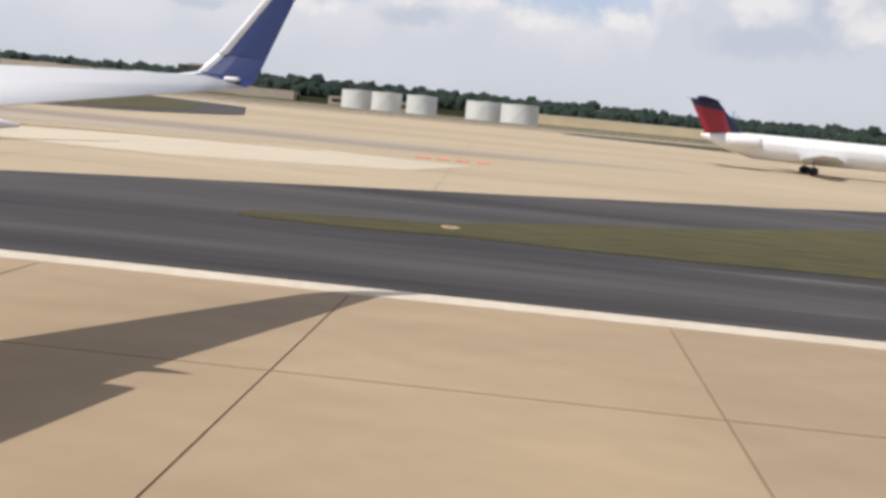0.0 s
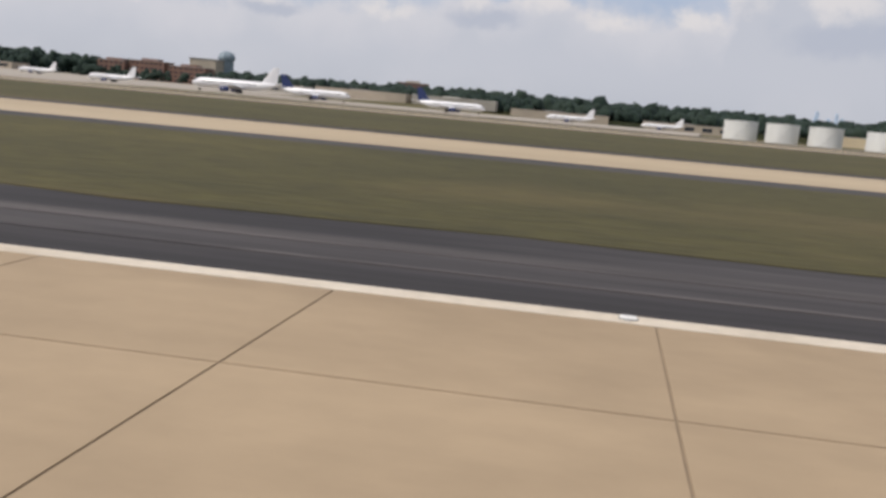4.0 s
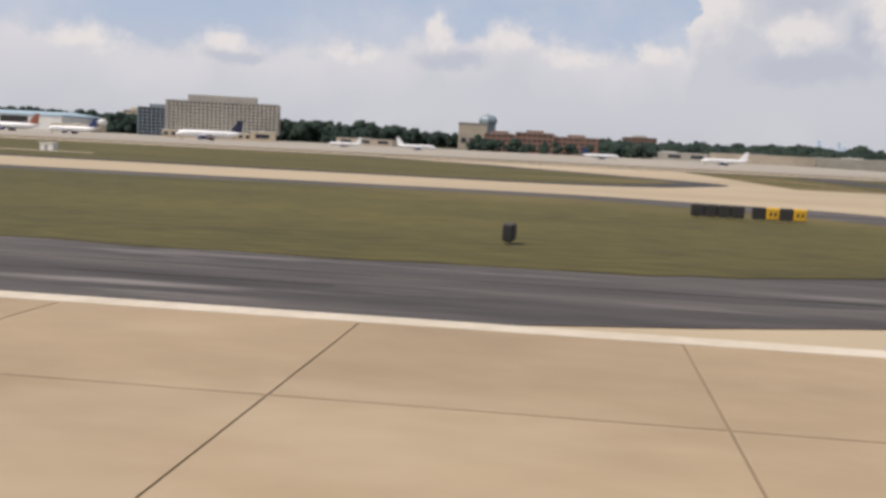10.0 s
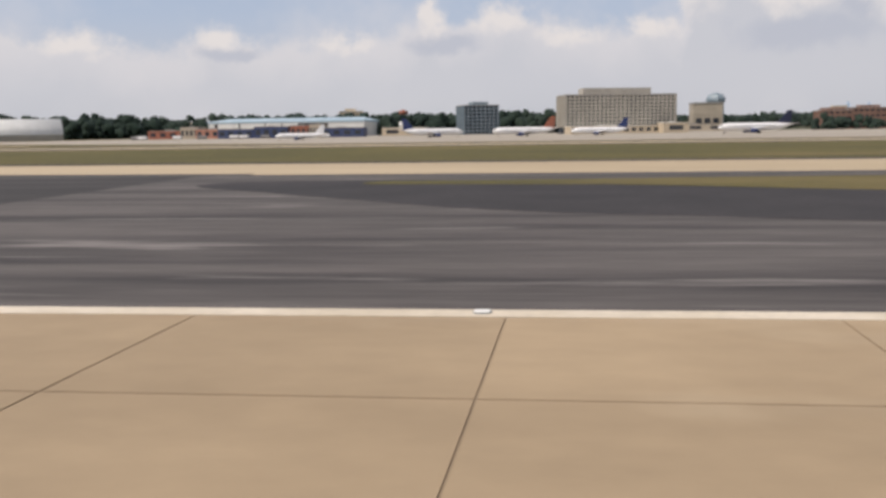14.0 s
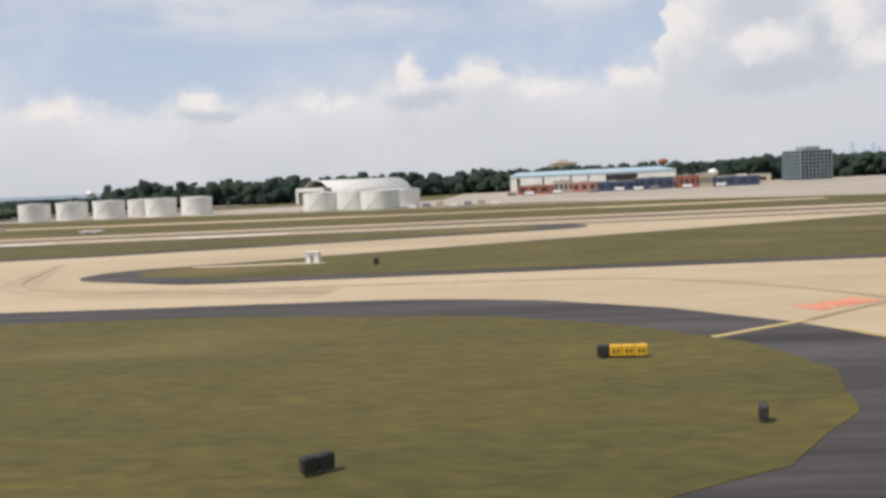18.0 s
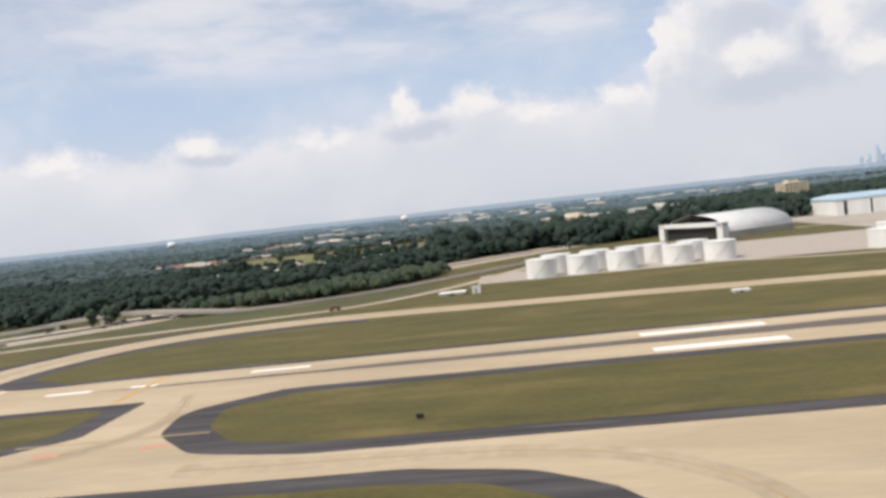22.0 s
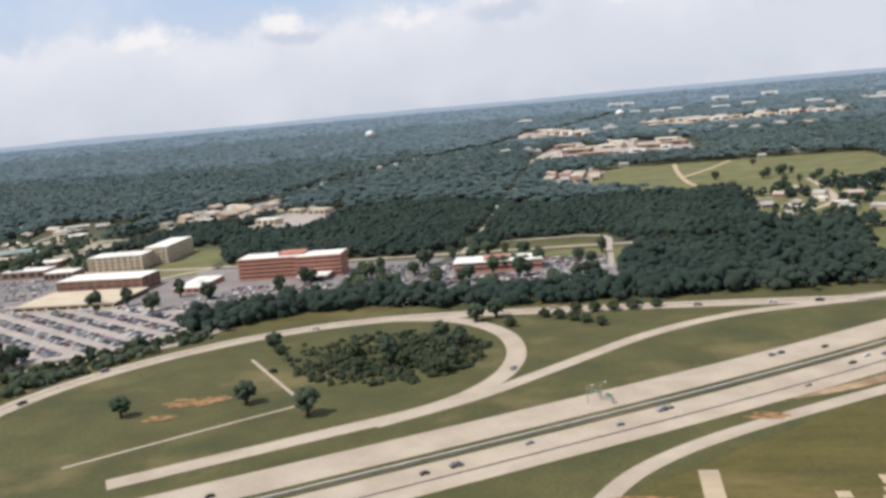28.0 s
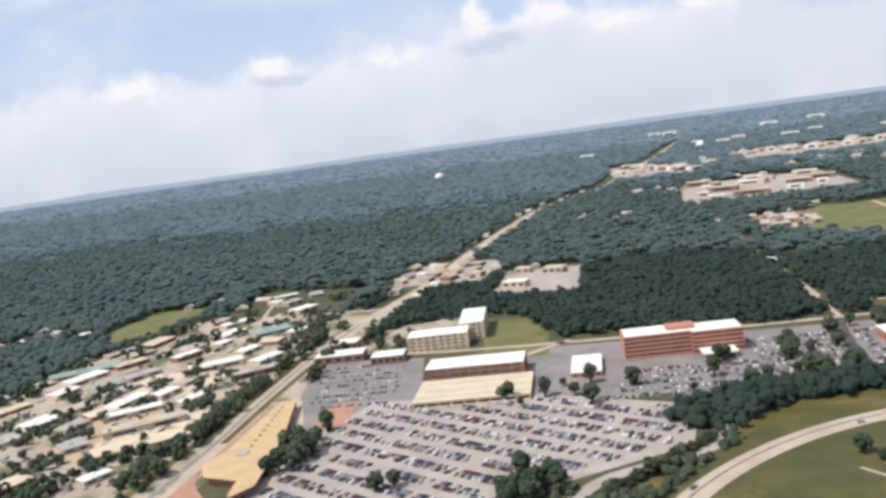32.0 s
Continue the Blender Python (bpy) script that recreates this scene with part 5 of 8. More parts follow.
def wooded(px, py, gap=1.0):
    ok = inside(px, py, WOODS)
    for poly in CLEAR:
        ok &= ~inside(px, py, poly)
    for pts, dist in LINES:
        ok &= ~near_line(px, py, pts, dist)
    for x, y, r in HOUSES:
        ok &= np.hypot(px - x, (py - y + 0.7 * r) / 1.7) > r * gap * 1.1
    return ok


PHI = (1 + 5 ** 0.5) / 2
ICO_V = np.array([(-1, PHI, 0), (1, PHI, 0), (-1, -PHI, 0), (1, -PHI, 0), (0, -1, PHI), (0, 1, PHI), (0, -1, -PHI), (0, 1, -PHI), (PHI, 0, -1), (PHI, 0, 1), (-PHI, 0, -1), (-PHI, 0, 1)]) / math.hypot(1, PHI)
ICO_F = np.array([(0, 11, 5), (0, 5, 1), (0, 1, 7), (0, 7, 10), (0, 10, 11), (1, 5, 9), (5, 11, 4), (11, 10, 2), (10, 7, 6), (7, 1, 8), (3, 9, 4), (3, 4, 2), (3, 2, 6), (3, 6, 8), (3, 8, 9), (4, 9, 5), (2, 4, 11), (6, 2, 10), (8, 6, 7), (9, 8, 1)])

ICO_F = ICO_F[ICO_V[ICO_F].mean(1)[:, 2] > -0.45]     # the undersides are never seen


def clump_mesh(name, centres, radii, mat, squash=1.0):
    """Many ragged leaf clumps in one mesh."""
    n = len(centres)
    jitter = rng.uniform(0.68, 1.32, (n, 12, 1))
    v = ICO_V[None] * jitter * radii[:, None, None]
    a = rng.uniform(0, 2 * math.pi, n)
    c, s = np.cos(a)[:, None], np.sin(a)[:, None]
    v = np.stack([v[..., 0] * c - v[..., 1] * s, v[..., 0] * s + v[..., 1] * c, v[..., 2] * squash], -1) + centres[:, None]
    nf = len(ICO_F)
    f = (ICO_F[None] + (np.arange(n) * 12)[:, None, None]).reshape(-1)
    me = bpy.data.meshes.new(name)
    me.vertices.add(n * 12)
    me.vertices.foreach_set("co", v.reshape(-1))
    me.loops.add(len(f))
    me.loops.foreach_set("vertex_index", f.astype(np.int32))
    me.polygons.add(n * nf)
    me.polygons.foreach_set("loop_start", np.arange(0, n * nf * 3, 3, dtype=np.int32))
    me.update(calc_edges=True)
    me.materials.append(mat)
    me.polygons.foreach_set("use_smooth", np.ones(n * nf, bool))
    return me


def woods(name, x0, x1, y0, y1, gap, size, per, label, mat, wedge=False, clear=1.0, top=1.0, squash=1.0, belt=None, low=0.62):
    ya, yb = y0 - (35 + 0.1 * (y0 > 900) * y0 if y0 > 470 else 0), y1 + (35 + 0.12 * (y1 > 900) * y1 if y1 < 4000 else 0)
    nx, ny = int((x1 - x0) / gap), int((yb - ya) / gap)
    gx, gy = np.meshgrid(np.arange(nx), np.arange(ny))
    px = (x0 + (gx + rng.uniform(0, 1, gx.shape)) * gap).ravel()
    py = (ya + (gy + rng.uniform(0, 1, gy.shape)) * gap).ravel()
    keep = (inside(px, py, belt) if belt else wooded(px, py, clear)) & (rng.uniform(0, 1, len(px)) > 0.06)
    wave = 20 * np.sin(px / 47.0) + 10 * np.sin(px / 19.0 + 1) + rng.normal(0, 1, len(px)) * np.where(py > 700, 0.07 * py, 6)
    if y0 > 470:
        keep &= py > y0 + wave
    if y1 < 4000:
        keep &= py < y1 + wave + (0.03 * y1 if y1 > 900 else 0)
    if wedge:
        keep &= (px > -1230 - 0.82 * py) & (px < -760 + 0.52 * py)
    px, py = px[keep], py[keep]
    h = size * rng.uniform(0.82, 1.2, len(px)) * top
    cs, rs = [], []
    for k in range(per):
        spread = 0.0 if per == 1 else size * 0.55
        rs.append(size * rng.uniform(0.40, 0.92, len(px)) * (1.25 if per == 1 else 0.85 if per < 8 else 0.66))
        cs.append(np.stack([px + rng.normal(0, 1, len(px)) * spread * 0.8, py + rng.normal(0, 1, len(px)) * spread * 0.8, h * (low + (1.17 - low) * (k / max(per - 1, 1)) * rng.uniform(0.5, 1, len(px)))], -1))
    ob = new(name, clump_mesh(name, np.concatenate(cs), np.concatenate(rs), mat, squash))
    return tagged(ob, label, "trees", kind="stuff")


woods("near_woods", -1230, -920, 185, 480, 4.4, 3.1, 8, "dense dark green broadleaf woods behind the offices", DARKLEAF, squash=0.78, low=0.4)
woods("near_woods", -920, -640, 185, 480, 4.4, 3.3, 8, "dense tall dark green woods beside the motorway", DARKLEAF, squash=0.8, top=1.45, low=0.3)
woods("near_woods", -1760, -1230, 60, 520, 5.2, 3.4, 4, "dense dark green woods beyond the small town", WOODMIX, squash=0.78)
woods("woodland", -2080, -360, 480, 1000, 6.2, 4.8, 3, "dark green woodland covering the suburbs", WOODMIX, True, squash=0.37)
woods("woodland", -2900, -200, 1000, 2100, 10.5, 8.0, 1, "dark green woodland far beyond the airfield", MIDHAZE, True, 0.8, squash=0.30)
woods("far_woods", -5100, 1800, 2100, 4940, 27, 21.0, 1, "far woods with haze-blue leaves reaching the horizon", HAZELEAF, True, 0.8, 0.40, squash=0.22)
woods("office_belt", -1092, -925, 220, 262, 3.2, 3.0, 6, "dense dark belt of trees between the ramp and the offices", DARKLEAF, top=1.35, low=0.2, belt=[(-1080, 223), (-1058, 240), (-1030, 246), (-1016, 241), (-985, 239), (-930, 244), (-930, 258), (-1000, 256), (-1040, 255), (-1070, 246), (-1090, 232)])
woods("roadside_woods", -870, -775, 228, 312, 3.0, 2.3, 5, "dense green trees between the ramp and the motorway", LEAF, belt=[(-864, 237), (-850, 234), (-834, 236), (-818, 242), (-800, 253), (-786, 276), (-784, 302), (-792, 304), (-812, 279), (-829, 259), (-847, 245)])
woods("tree_belt", -640, -330, 432, 500, 5.0, 4.4, 5, "dark belt of tall trees behind the terminal aprons", DARKLEAF, top=1.7, low=0.2)
woods("tree_belt", -330, 520, 432, 500, 5.0, 4.0, 4, "dark belt of trees behind the terminal aprons", DARKLEAF, top=1.15, low=0.3)
woods("tree_belt", -640, 800, 500, 760, 8.0, 5.6, 2, "dark belt of trees behind the terminal aprons", DARKLEAF, top=1.15)
woods("office_trees", -350, -262, 384, 398, 3.4, 2.6, 6, "dark trees in front of the brick offices", DARKLEAF, low=0.2, top=1.6, belt=[(-350, 392), (-344, 385), (-310, 386), (-280, 388), (-262, 392), (-262, 396), (-350, 396)])
woods("hill_woods", -800, -640, 372, 470, 5.0, 4.4, 5, "tall dark trees on the rise behind the fuel tanks", DARKLEAF, top=1.75, low=0.2)

# added strip of low hills closing the horizon; its blue glow stands for haze
bm = bmesh.new()
prev = None
for k in range(121):
    a = radians(-62 + 124 * k / 120)
    x, y = -560 + 5200 * math.sin(a), 4990 * math.cos(a) * 0.999
    hh = 34 + 8 * noise.noise(Vector((k * 0.13, 0, 0))) + 7 * noise.noise(Vector((k * 0.5, 3, 0)))
    cur = (bm.verts.new((x, y, -2)), bm.verts.new((x, y + 4, hh)))
    if prev:
        bm.faces.new((prev[0], cur[0], cur[1], prev[1]))
    prev = cur
HILL = bpy.data.materials.new("haze_glow")
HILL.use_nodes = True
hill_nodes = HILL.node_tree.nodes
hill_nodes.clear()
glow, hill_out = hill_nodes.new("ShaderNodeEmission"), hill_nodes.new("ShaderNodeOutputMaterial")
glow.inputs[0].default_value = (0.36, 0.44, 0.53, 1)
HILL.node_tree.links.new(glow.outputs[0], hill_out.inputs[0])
setting(part("backdrop", bm, HILL, None), "low hill backdrop glowing haze-blue along the horizon", "hills")


# ---- trees that stand alone ----
def tree(label, r, h, leaf, seed):
    g = np.random.default_rng(seed)
    e = thing("tree", label, "tree", group="single trees")
    lathe("trunk", [(0, r * 0.14), (h * 0.3, r * 0.10), (h * 0.62, r * 0.05)], BARK, e, 8)
    n = 34
    a, u = g.uniform(0, 2 * math.pi, n), g.uniform(-1, 1, n)
    rad = r * 0.72 * np.sqrt(1 - u * u) * g.uniform(0.55, 1.05, n)
    c = np.stack([rad * np.cos(a), rad * np.sin(a), h * 0.62 + u * h * 0.33], -1)
    me = clump_mesh("crown", c, r * g.uniform(0.22, 0.42, n), leaf, 0.9)
    o = new("crown", me)
    o.parent = e
    return e


TREES = [tree("round dark green broadleaf tree", 2.6, 5.0, LEAF, 1), tree("tall dark green broadleaf tree", 2.3, 6.0, LEAF, 2),
         tree("small light green tree", 1.7, 3.4, LEAF2, 3), tree("low spreading green shrub", 1.9, 2.2, LEAF2, 4)]
SPOTS = [(-1070.7, 284, 1), (-1068.6, 285, 0), (-1051, 279, 1), (-1049, 281, 0), (-1047, 286, 1), (-1111.4, 252, 0), (-1041, 162.5, 0), (-1066, 156, 0), (-1025, 155, 0), (-872, 221, 1), (-868, 224, 0), (-1122, 191, 0), (-1126, 188, 1), (-1160, 199, 0), (-1164, 197, 0), (-1120, 200, 2), (-1001, 222, 0), (-996, 226, 0),
         (-975, 229, 3), (-970, 228, 3), (-965, 228.5, 3), (-960, 229, 3), (-954, 230, 3), (-1090, 205, 0), (-1098, 196, 1), (-1050, 202, 0), (-1047, 198, 3), (-871.7, 593.5, 0), (-879, 512, 0), (-876, 516, 1), (-865, 531, 0), (-861, 528, 1), (-868, 524, 0), (-904, 521, 0), (-873, 485, 0), (-866, 482, 1), (-858, 487, 0), (-852, 500, 0), (-846, 492, 1), (-983, 224, 3), (-979, 222, 3), (-975.2, 220, 3), (-972, 217, 3), (-968.2, 214, 3), (-991.3, 216, 3)]
g2 = np.random.default_rng(11)
for k in range(14):      # the planted ground inside the loop
    x, y = g2.uniform(-1030, -1000), g2.uniform(176, 212)
    SPOTS.append((x, y, int(g2.integers(1, 3))))
sx, sy = g2.uniform(-1166, -1068, 4200), g2.uniform(138, 226, 4200)
ok = inside(sx, sy, [(-1166, 167), (-1137, 165.5), (-1120, 186), (-1104, 202), (-1079, 219), (-1071, 219), (-1090, 194), (-1101, 175), (-1109, 152), (-1130, 142), (-1166, 150)])
ok &= (np.sin(sx * 0.23) * np.cos(sy * 0.19 + 1) > -0.35) & ~near_line(sx, sy, [(-1120, 176), (-1108, 196), (-1080, 214)], 2.8) & ~near_line(sx, sy, RAMP_LINE, 4.5)
scrub = clump_mesh("scrub_belt", np.stack([sx[ok], sy[ok], g2.uniform(0.2, 1.5, ok.sum())], -1), g2.uniform(0.6, 1.5, ok.sum()), LEAF, 0.9)
tagged(new("scrub_belt", scrub), "dark green scrub between the car park and the ramp", "shrubs", kind="stuff")
gx, gy = g2.uniform(-1046, -994, 3600), g2.uniform(166, 217, 3600)
ok = ((gx + 1019) / 26) ** 2 + ((gy - 193) / 21) ** 2 < 0.9 + 0.25 * np.sin(gx * 0.7) * np.cos(gy * 0.6)
ok &= g2.uniform(0, 1, 3600) < (0.20 + 0.60 * np.clip((gx + 1040) / 36, 0, 1)) * (0.75 + 0.35 * np.sin(gx * 0.31) * np.sin(gy * 0.37))
ob = new("loop_shrubs", clump_mesh("loop_shrubs", np.stack([gx[ok], gy[ok], g2.uniform(0.1, 0.7, ok.sum())], -1), g2.uniform(0.35, 1.0, ok.sum()), LEAF2, 0.8))
tagged(ob, "young green trees and shrubs filling the ramp loop", "shrubs", kind="stuff")
for k in range(40):      # round the offices and in the car parks
    SPOTS.append((g2.uniform(-1140, -965), g2.uniform(254, 272), int(g2.integers(0, 3))))
for k in range(26):
    SPOTS.append((g2.uniform(-1060, -965), g2.uniform(274, 320), int(g2.integers(0, 2))))
def grove(name, label, spots, leaf):
    """Scattered broad crowns, each of many clumps, in one mesh."""
    cs, rs = [], []
    for x, y in spots:
        r = g2.uniform(1.4, 2.7)
        a, u = g2.uniform(0, 2 * math.pi, 16), g2.uniform(-1, 1, 16)
        rad = r * 0.75 * np.sqrt(1 - u * u)
        cs.append(np.stack([x + rad * np.cos(a), y + rad * np.sin(a), r * (1.05 + 0.8 * u)], -1))
        rs.append(r * g2.uniform(0.26, 0.48, 16))
    return tagged(new(name, clump_mesh(name, np.concatenate(cs), np.concatenate(rs), leaf, 0.9)), label, "trees", kind="stuff")



spots = [(-1233.5 + g2.normal(0, 1.2), 185 + 190 * g2.uniform(0, 1)) for k in range(60)]
for k in range(34):
    cx, cy = g2.uniform(-1395, -1245), g2.uniform(155, 430)
    spots += [(cx + g2.normal(0, 4), cy + g2.normal(0, 4)) for q in range(3)]
spots += [(g2.uniform(-1240, -1188), g2.uniform(334, 392)) for k in range(46)] + [(g2.uniform(-1312, -1290), g2.uniform(372, 396)) for k in range(14)] + [(g2.uniform(-1222, -1214), g2.uniform(300, 330)) for k in range(8)]
spots = [p for p in spots if not near_line(np.array([p[0]]), np.array([p[1]]), [(-1226, 240), (-1226, 330), (-1214, 437)], 4.0)[0] and not (-1186 < p[0] < -1150 and p[1] > 328)]
grove("street_trees", "dark green street trees between the town's shops", spots, LEAF)
spots = []
for k in range(60):      # in loose groups between the houses
    cx, cy = g2.uniform(-908, -798), g2.uniform(345, 462)
    spots += [(cx + g2.normal(0, 3), cy + g2.normal(0, 4)) for q in range(int(g2.integers(1, 4)))]
grove("garden_trees", "dark green garden trees between houses and lawns", [p for p in spots if all(math.hypot(p[0] - h[0], p[1] - h[1]) > 5 for h in HOUSES)], DARKLEAF)
for k in range(16):      # the dark group in the car park and the planting along its edge
    SPOTS.append((-1126 + g2.normal(0, 4), 189 + g2.normal(0, 4), int(g2.integers(0, 2))))
    SPOTS.append((-1117 + 2.3 * k, 176 + 2.6 * k, 3))
for k in range(20):
    SPOTS.append((g2.uniform(-1199, -1190), g2.uniform(208, 244), int(g2.integers(0, 3))))
first = {}
for x, y, kind in SPOTS:
    s = float(g2.uniform(0.75, 1.2))
    m = pose(x, y, 0.02, 0, 0, float(g2.uniform(0, 360))) @ Matrix.Scale(s, 4)
    if kind not in first:
        TREES[kind].matrix_basis = m
        TREES[kind].scale = (1, 1, 1)
        first[kind] = 1
    else:
        copy_thing(TREES[kind], m)


# ---- buildings ----
def slab_building(name, label, category, x, y, w, d, h, floors, bays, wall, glass, roof, turn=0, band=0.45, pier=0.25, z=0.0, attic=None, base=0.0, group="building"):
    """A block with glass set back behind floor bands and piers. x, y: middle of the front; depth goes back."""
    e = thing(name, label, category, x, y, z, turn)
    fh = (h - base) / floors
    box("window_glass", -w / 2 + 0.3, w / 2 - 0.3, 0.3, d - 0.3, 0, h - 0.05, glass, e)
    for k in range(floors + 1):
        z0 = base + k * fh
        box("floor_band", -w / 2, w / 2, 0, d, max(0, z0 - fh * band / 2), min(h, z0 + fh * band / 2), wall, e)
    if bays:
        p = box("pier", -pier / 2, pier / 2, -0.05, 0.4, base, h, wall, e)
        p.location.x = -w / 2 + pier / 2
        for k in range(1, bays + 1):
            shared("pier", p, pose(-w / 2 + pier / 2 + (w - pier) * k / bays, 0, 0), e)
        sb = max(2, int(bays * d / w))
        for sx in (-1, 1):
            for k in range(sb + 1):
                shared("pier", p, pose(sx * (w / 2 - 0.1), 0.2 + (d - 0.4) * k / sb, 0, 0, 0, -90 * sx), e)
    bm = bmesh.new()
    add_box(bm, -w / 2 - 0.1, w / 2 + 0.1, -0.1, d + 0.1, h, h + 0.25)
    part("roof", bm, roof, e)
    if attic:
        box("roof_plant", attic[0], attic[1], d * 0.25, d * 0.8, h + 0.25, h + 0.25 + attic[2], attic[3] if len(attic) > 3 else wall, e)
    return e


def low_building(name, label, category, x, y, w, d, h, wall, roof, turn=0, gable=False, windows=3, z=0.0, group=""):
    e = thing(name, label, category, x, y, z, turn, group)
    box("wall", -w / 2, w / 2, -d / 2, d / 2, 0, h, wall, e)
    bm = bmesh.new()
    if gable:
        o, top = 0.25, h + d * 0.26
        v = [bm.verts.new(p) for p in ((-w / 2 - o, -d / 2 - o, h - 0.05), (w / 2 + o, -d / 2 - o, h - 0.05), (w / 2 + o, d / 2 + o, h - 0.05), (-w / 2 - o, d / 2 + o, h - 0.05), (-w / 2 - o, 0, top), (w / 2 + o, 0, top))]
        for f in ((0, 1, 5, 4), (2, 3, 4, 5), (0, 4, 3), (1, 2, 5), (3, 2, 1, 0)):
            bm.faces.new([v[i] for i in f])
    else:
        add_box(bm, -w / 2 - 0.08, w / 2 + 0.08, -d / 2 - 0.08, d / 2 + 0.08, h, h + 0.18)
        add_box(bm, -w * 0.15, w * 0.05, -d * 0.1, d * 0.15, h + 0.18, h + 0.5)
    part("roof", bm, roof, e)
    p = None
    for k in range(windows):
        xx = -w / 2 + w * (k + 0.5) / windows
        if p is None:
            p = box("window", -w * 0.28 / windows, w * 0.28 / windows, -d / 2 - 0.04, -d / 2 + 0.1, h * 0.3, h * 0.75, GLASS, e)
            p.location.x = xx
        else:
            shared("window", p, pose(xx, 0, 0), e)
    return e


# the long hotel block and its neighbours
hotel = slab_building("hotel_block", "long ten-storey concrete office block with a window grid and flat roof", "building", -434.5, 318, 40.5, 12, 13.6, 9, 26, CONC2, GLASS, ROOF2, turn=12.5, band=0.5, pier=0.62, attic=(-13, 12, 2.3), base=2.6)
low_building("podium", "white low entrance building with dark windows", "building", -438, 314, 32, 8, 2.6, CREAM, ROOF, 12.5, windows=12)
low_building("podium", "white low entrance wing beside the office block", "building", -417, 313, 9, 6, 3.4, CREAM, ROOF, 12.5, windows=1)
slab_building("glass_block", "teal glass office block with stepped roof", "building", -488, 380, 15.5, 12, 12.4, 8, 8, TEAL, GLASS, ROOF2, 20, band=0.3, pier=0.3, attic=(-3, 4, 1.4))
slab_building("hotel_tower", "cream square hotel tower with small windows", "building", -583, 560, 15.0, 12, 15.0, 8, 6, CREAM, GLASS, ROOF, 10, band=0.6, pier=1.0, attic=(-4, 3, 1.6))
e = thing("dome_building", "pale stone office block with few windows beside a domed tower", "building", -358, 560)
box("wall", -9.0, 9.0, 0, 14, 0, 16.2, TAN, e)
box("cornice", -9.3, 9.3, -0.3, 14.3, 16.2, 16.9, ROOF2, e)
for k in range(3):
    box("arched_window", -7.2 + 5.2 * k, -3.6 + 5.2 * k, -0.15, 0.3, 4.0, 7.2, GLASS, e)
for k in range(4):
    box("window_band", -8.0 + 4.1 * k, -4.6 + 4.1 * k, -0.12, 0.3, 9.2, 9.9, TAN, e)
tower = thing("domed_tower", "blue-grey glass tower with a faceted dome", "tower", -349.5, 580)
lathe("shaft", [(0, 5.2), (17.5, 5.2)], TEAL, tower, 8, smooth=False)
lathe("dome", [(17.2, 5.6), (18.4, 6.1), (20.0, 6.0), (21.6, 5.0), (22.8, 3.2), (23.5, 0.4)], TEAL, tower, 8, smooth=False, label="faceted glass dome")
for x, y, w, h in ((-334, 398, 13, 8.2), (-318, 402, 17, 9.2), (-299, 404, 19, 8.0)):
    slab_building("brick_offices", "red brown brick office building with a flat roof", "building", x, y, w, 11, h, 4, int(w / 2.4), FARBRICK, GLASS, ROOF2, 0, band=0.6, pier=0.7, attic=(-4, 4, 1.0))
slab_building("brick_tower", "red brown brick hotel with rows of windows", "building", -238, 680, 24, 12, 14.5, 6, 10, FARBRICK, GLASS, ROOF2, 3, band=0.55, pier=0.8, attic=(-5, 5, 1.4, TAN))
for x, y, w, h, wall in ((-170, 420, 40, 4.6, CONC2), (-120, 425, 46, 4.2, TAN), (-214, 415, 44, 4.2, TAN), (-60, 424, 40, 4.0, TAN), (-255, 410, 30, 3.4, CONC2), (-395, 400, 26, 3.0, TAN), (-520, 372, 18, 3.2, CREAM), (-556, 366, 20, 2.8, TAN)):
    low_building("cargo_shed", "long tan cargo building with a flat white roof", "building", x, y, w, 14, h, wall, ROOF2 if wall is TAN else ROOF, windows=0 if -230 < x < -100 else int(w / 8), z=fall(x, y))

# arched hangar with its portal
hang = thing("arched_hangar", "white arched hangar with a dark open portal", "hangar", -692.1, 332.6, 0, 32.3)
bm = bmesh.new()
N_A = 16
prev = None
for xx in (0.0, 34.0):
    ring = [bm.verts.new((xx, 16 * math.cos(math.pi * k / N_A), 2.4 + 6.6 * math.sin(math.pi * k / N_A))) for k in range(N_A + 1)]
    if prev:
        for k in range(N_A):
            bm.faces.new((prev[k], prev[k + 1], ring[k + 1], ring[k]))
        bm.faces.new(ring[::-1])
    prev = ring
part("vault_roof", bm, STEEL, hang, smooth=True)
for sy in (-1, 1):
    box("side_wall", 0, 34, sy * 16 - 0.3, sy * 16 + 0.3, 0, 2.5, CONC2, hang, "grey lower side wall")
    box("portal_post", -2.5, 0.5, sy * 15.2 - 1.4, sy * 15.2 + 1.4, 0, 6.0, STEEL, hang)
box("portal_beam", -2.5, 0.5, -16.6, 16.6, 4.7, 6.2, STEEL, hang)
# solid black slab stands in for the shade inside the portal
box("door_opening", -1.0, 0.2, -13.8, 13.8, 0, 4.7, BLACK, hang, "black slab painting the shade in the open doorway")

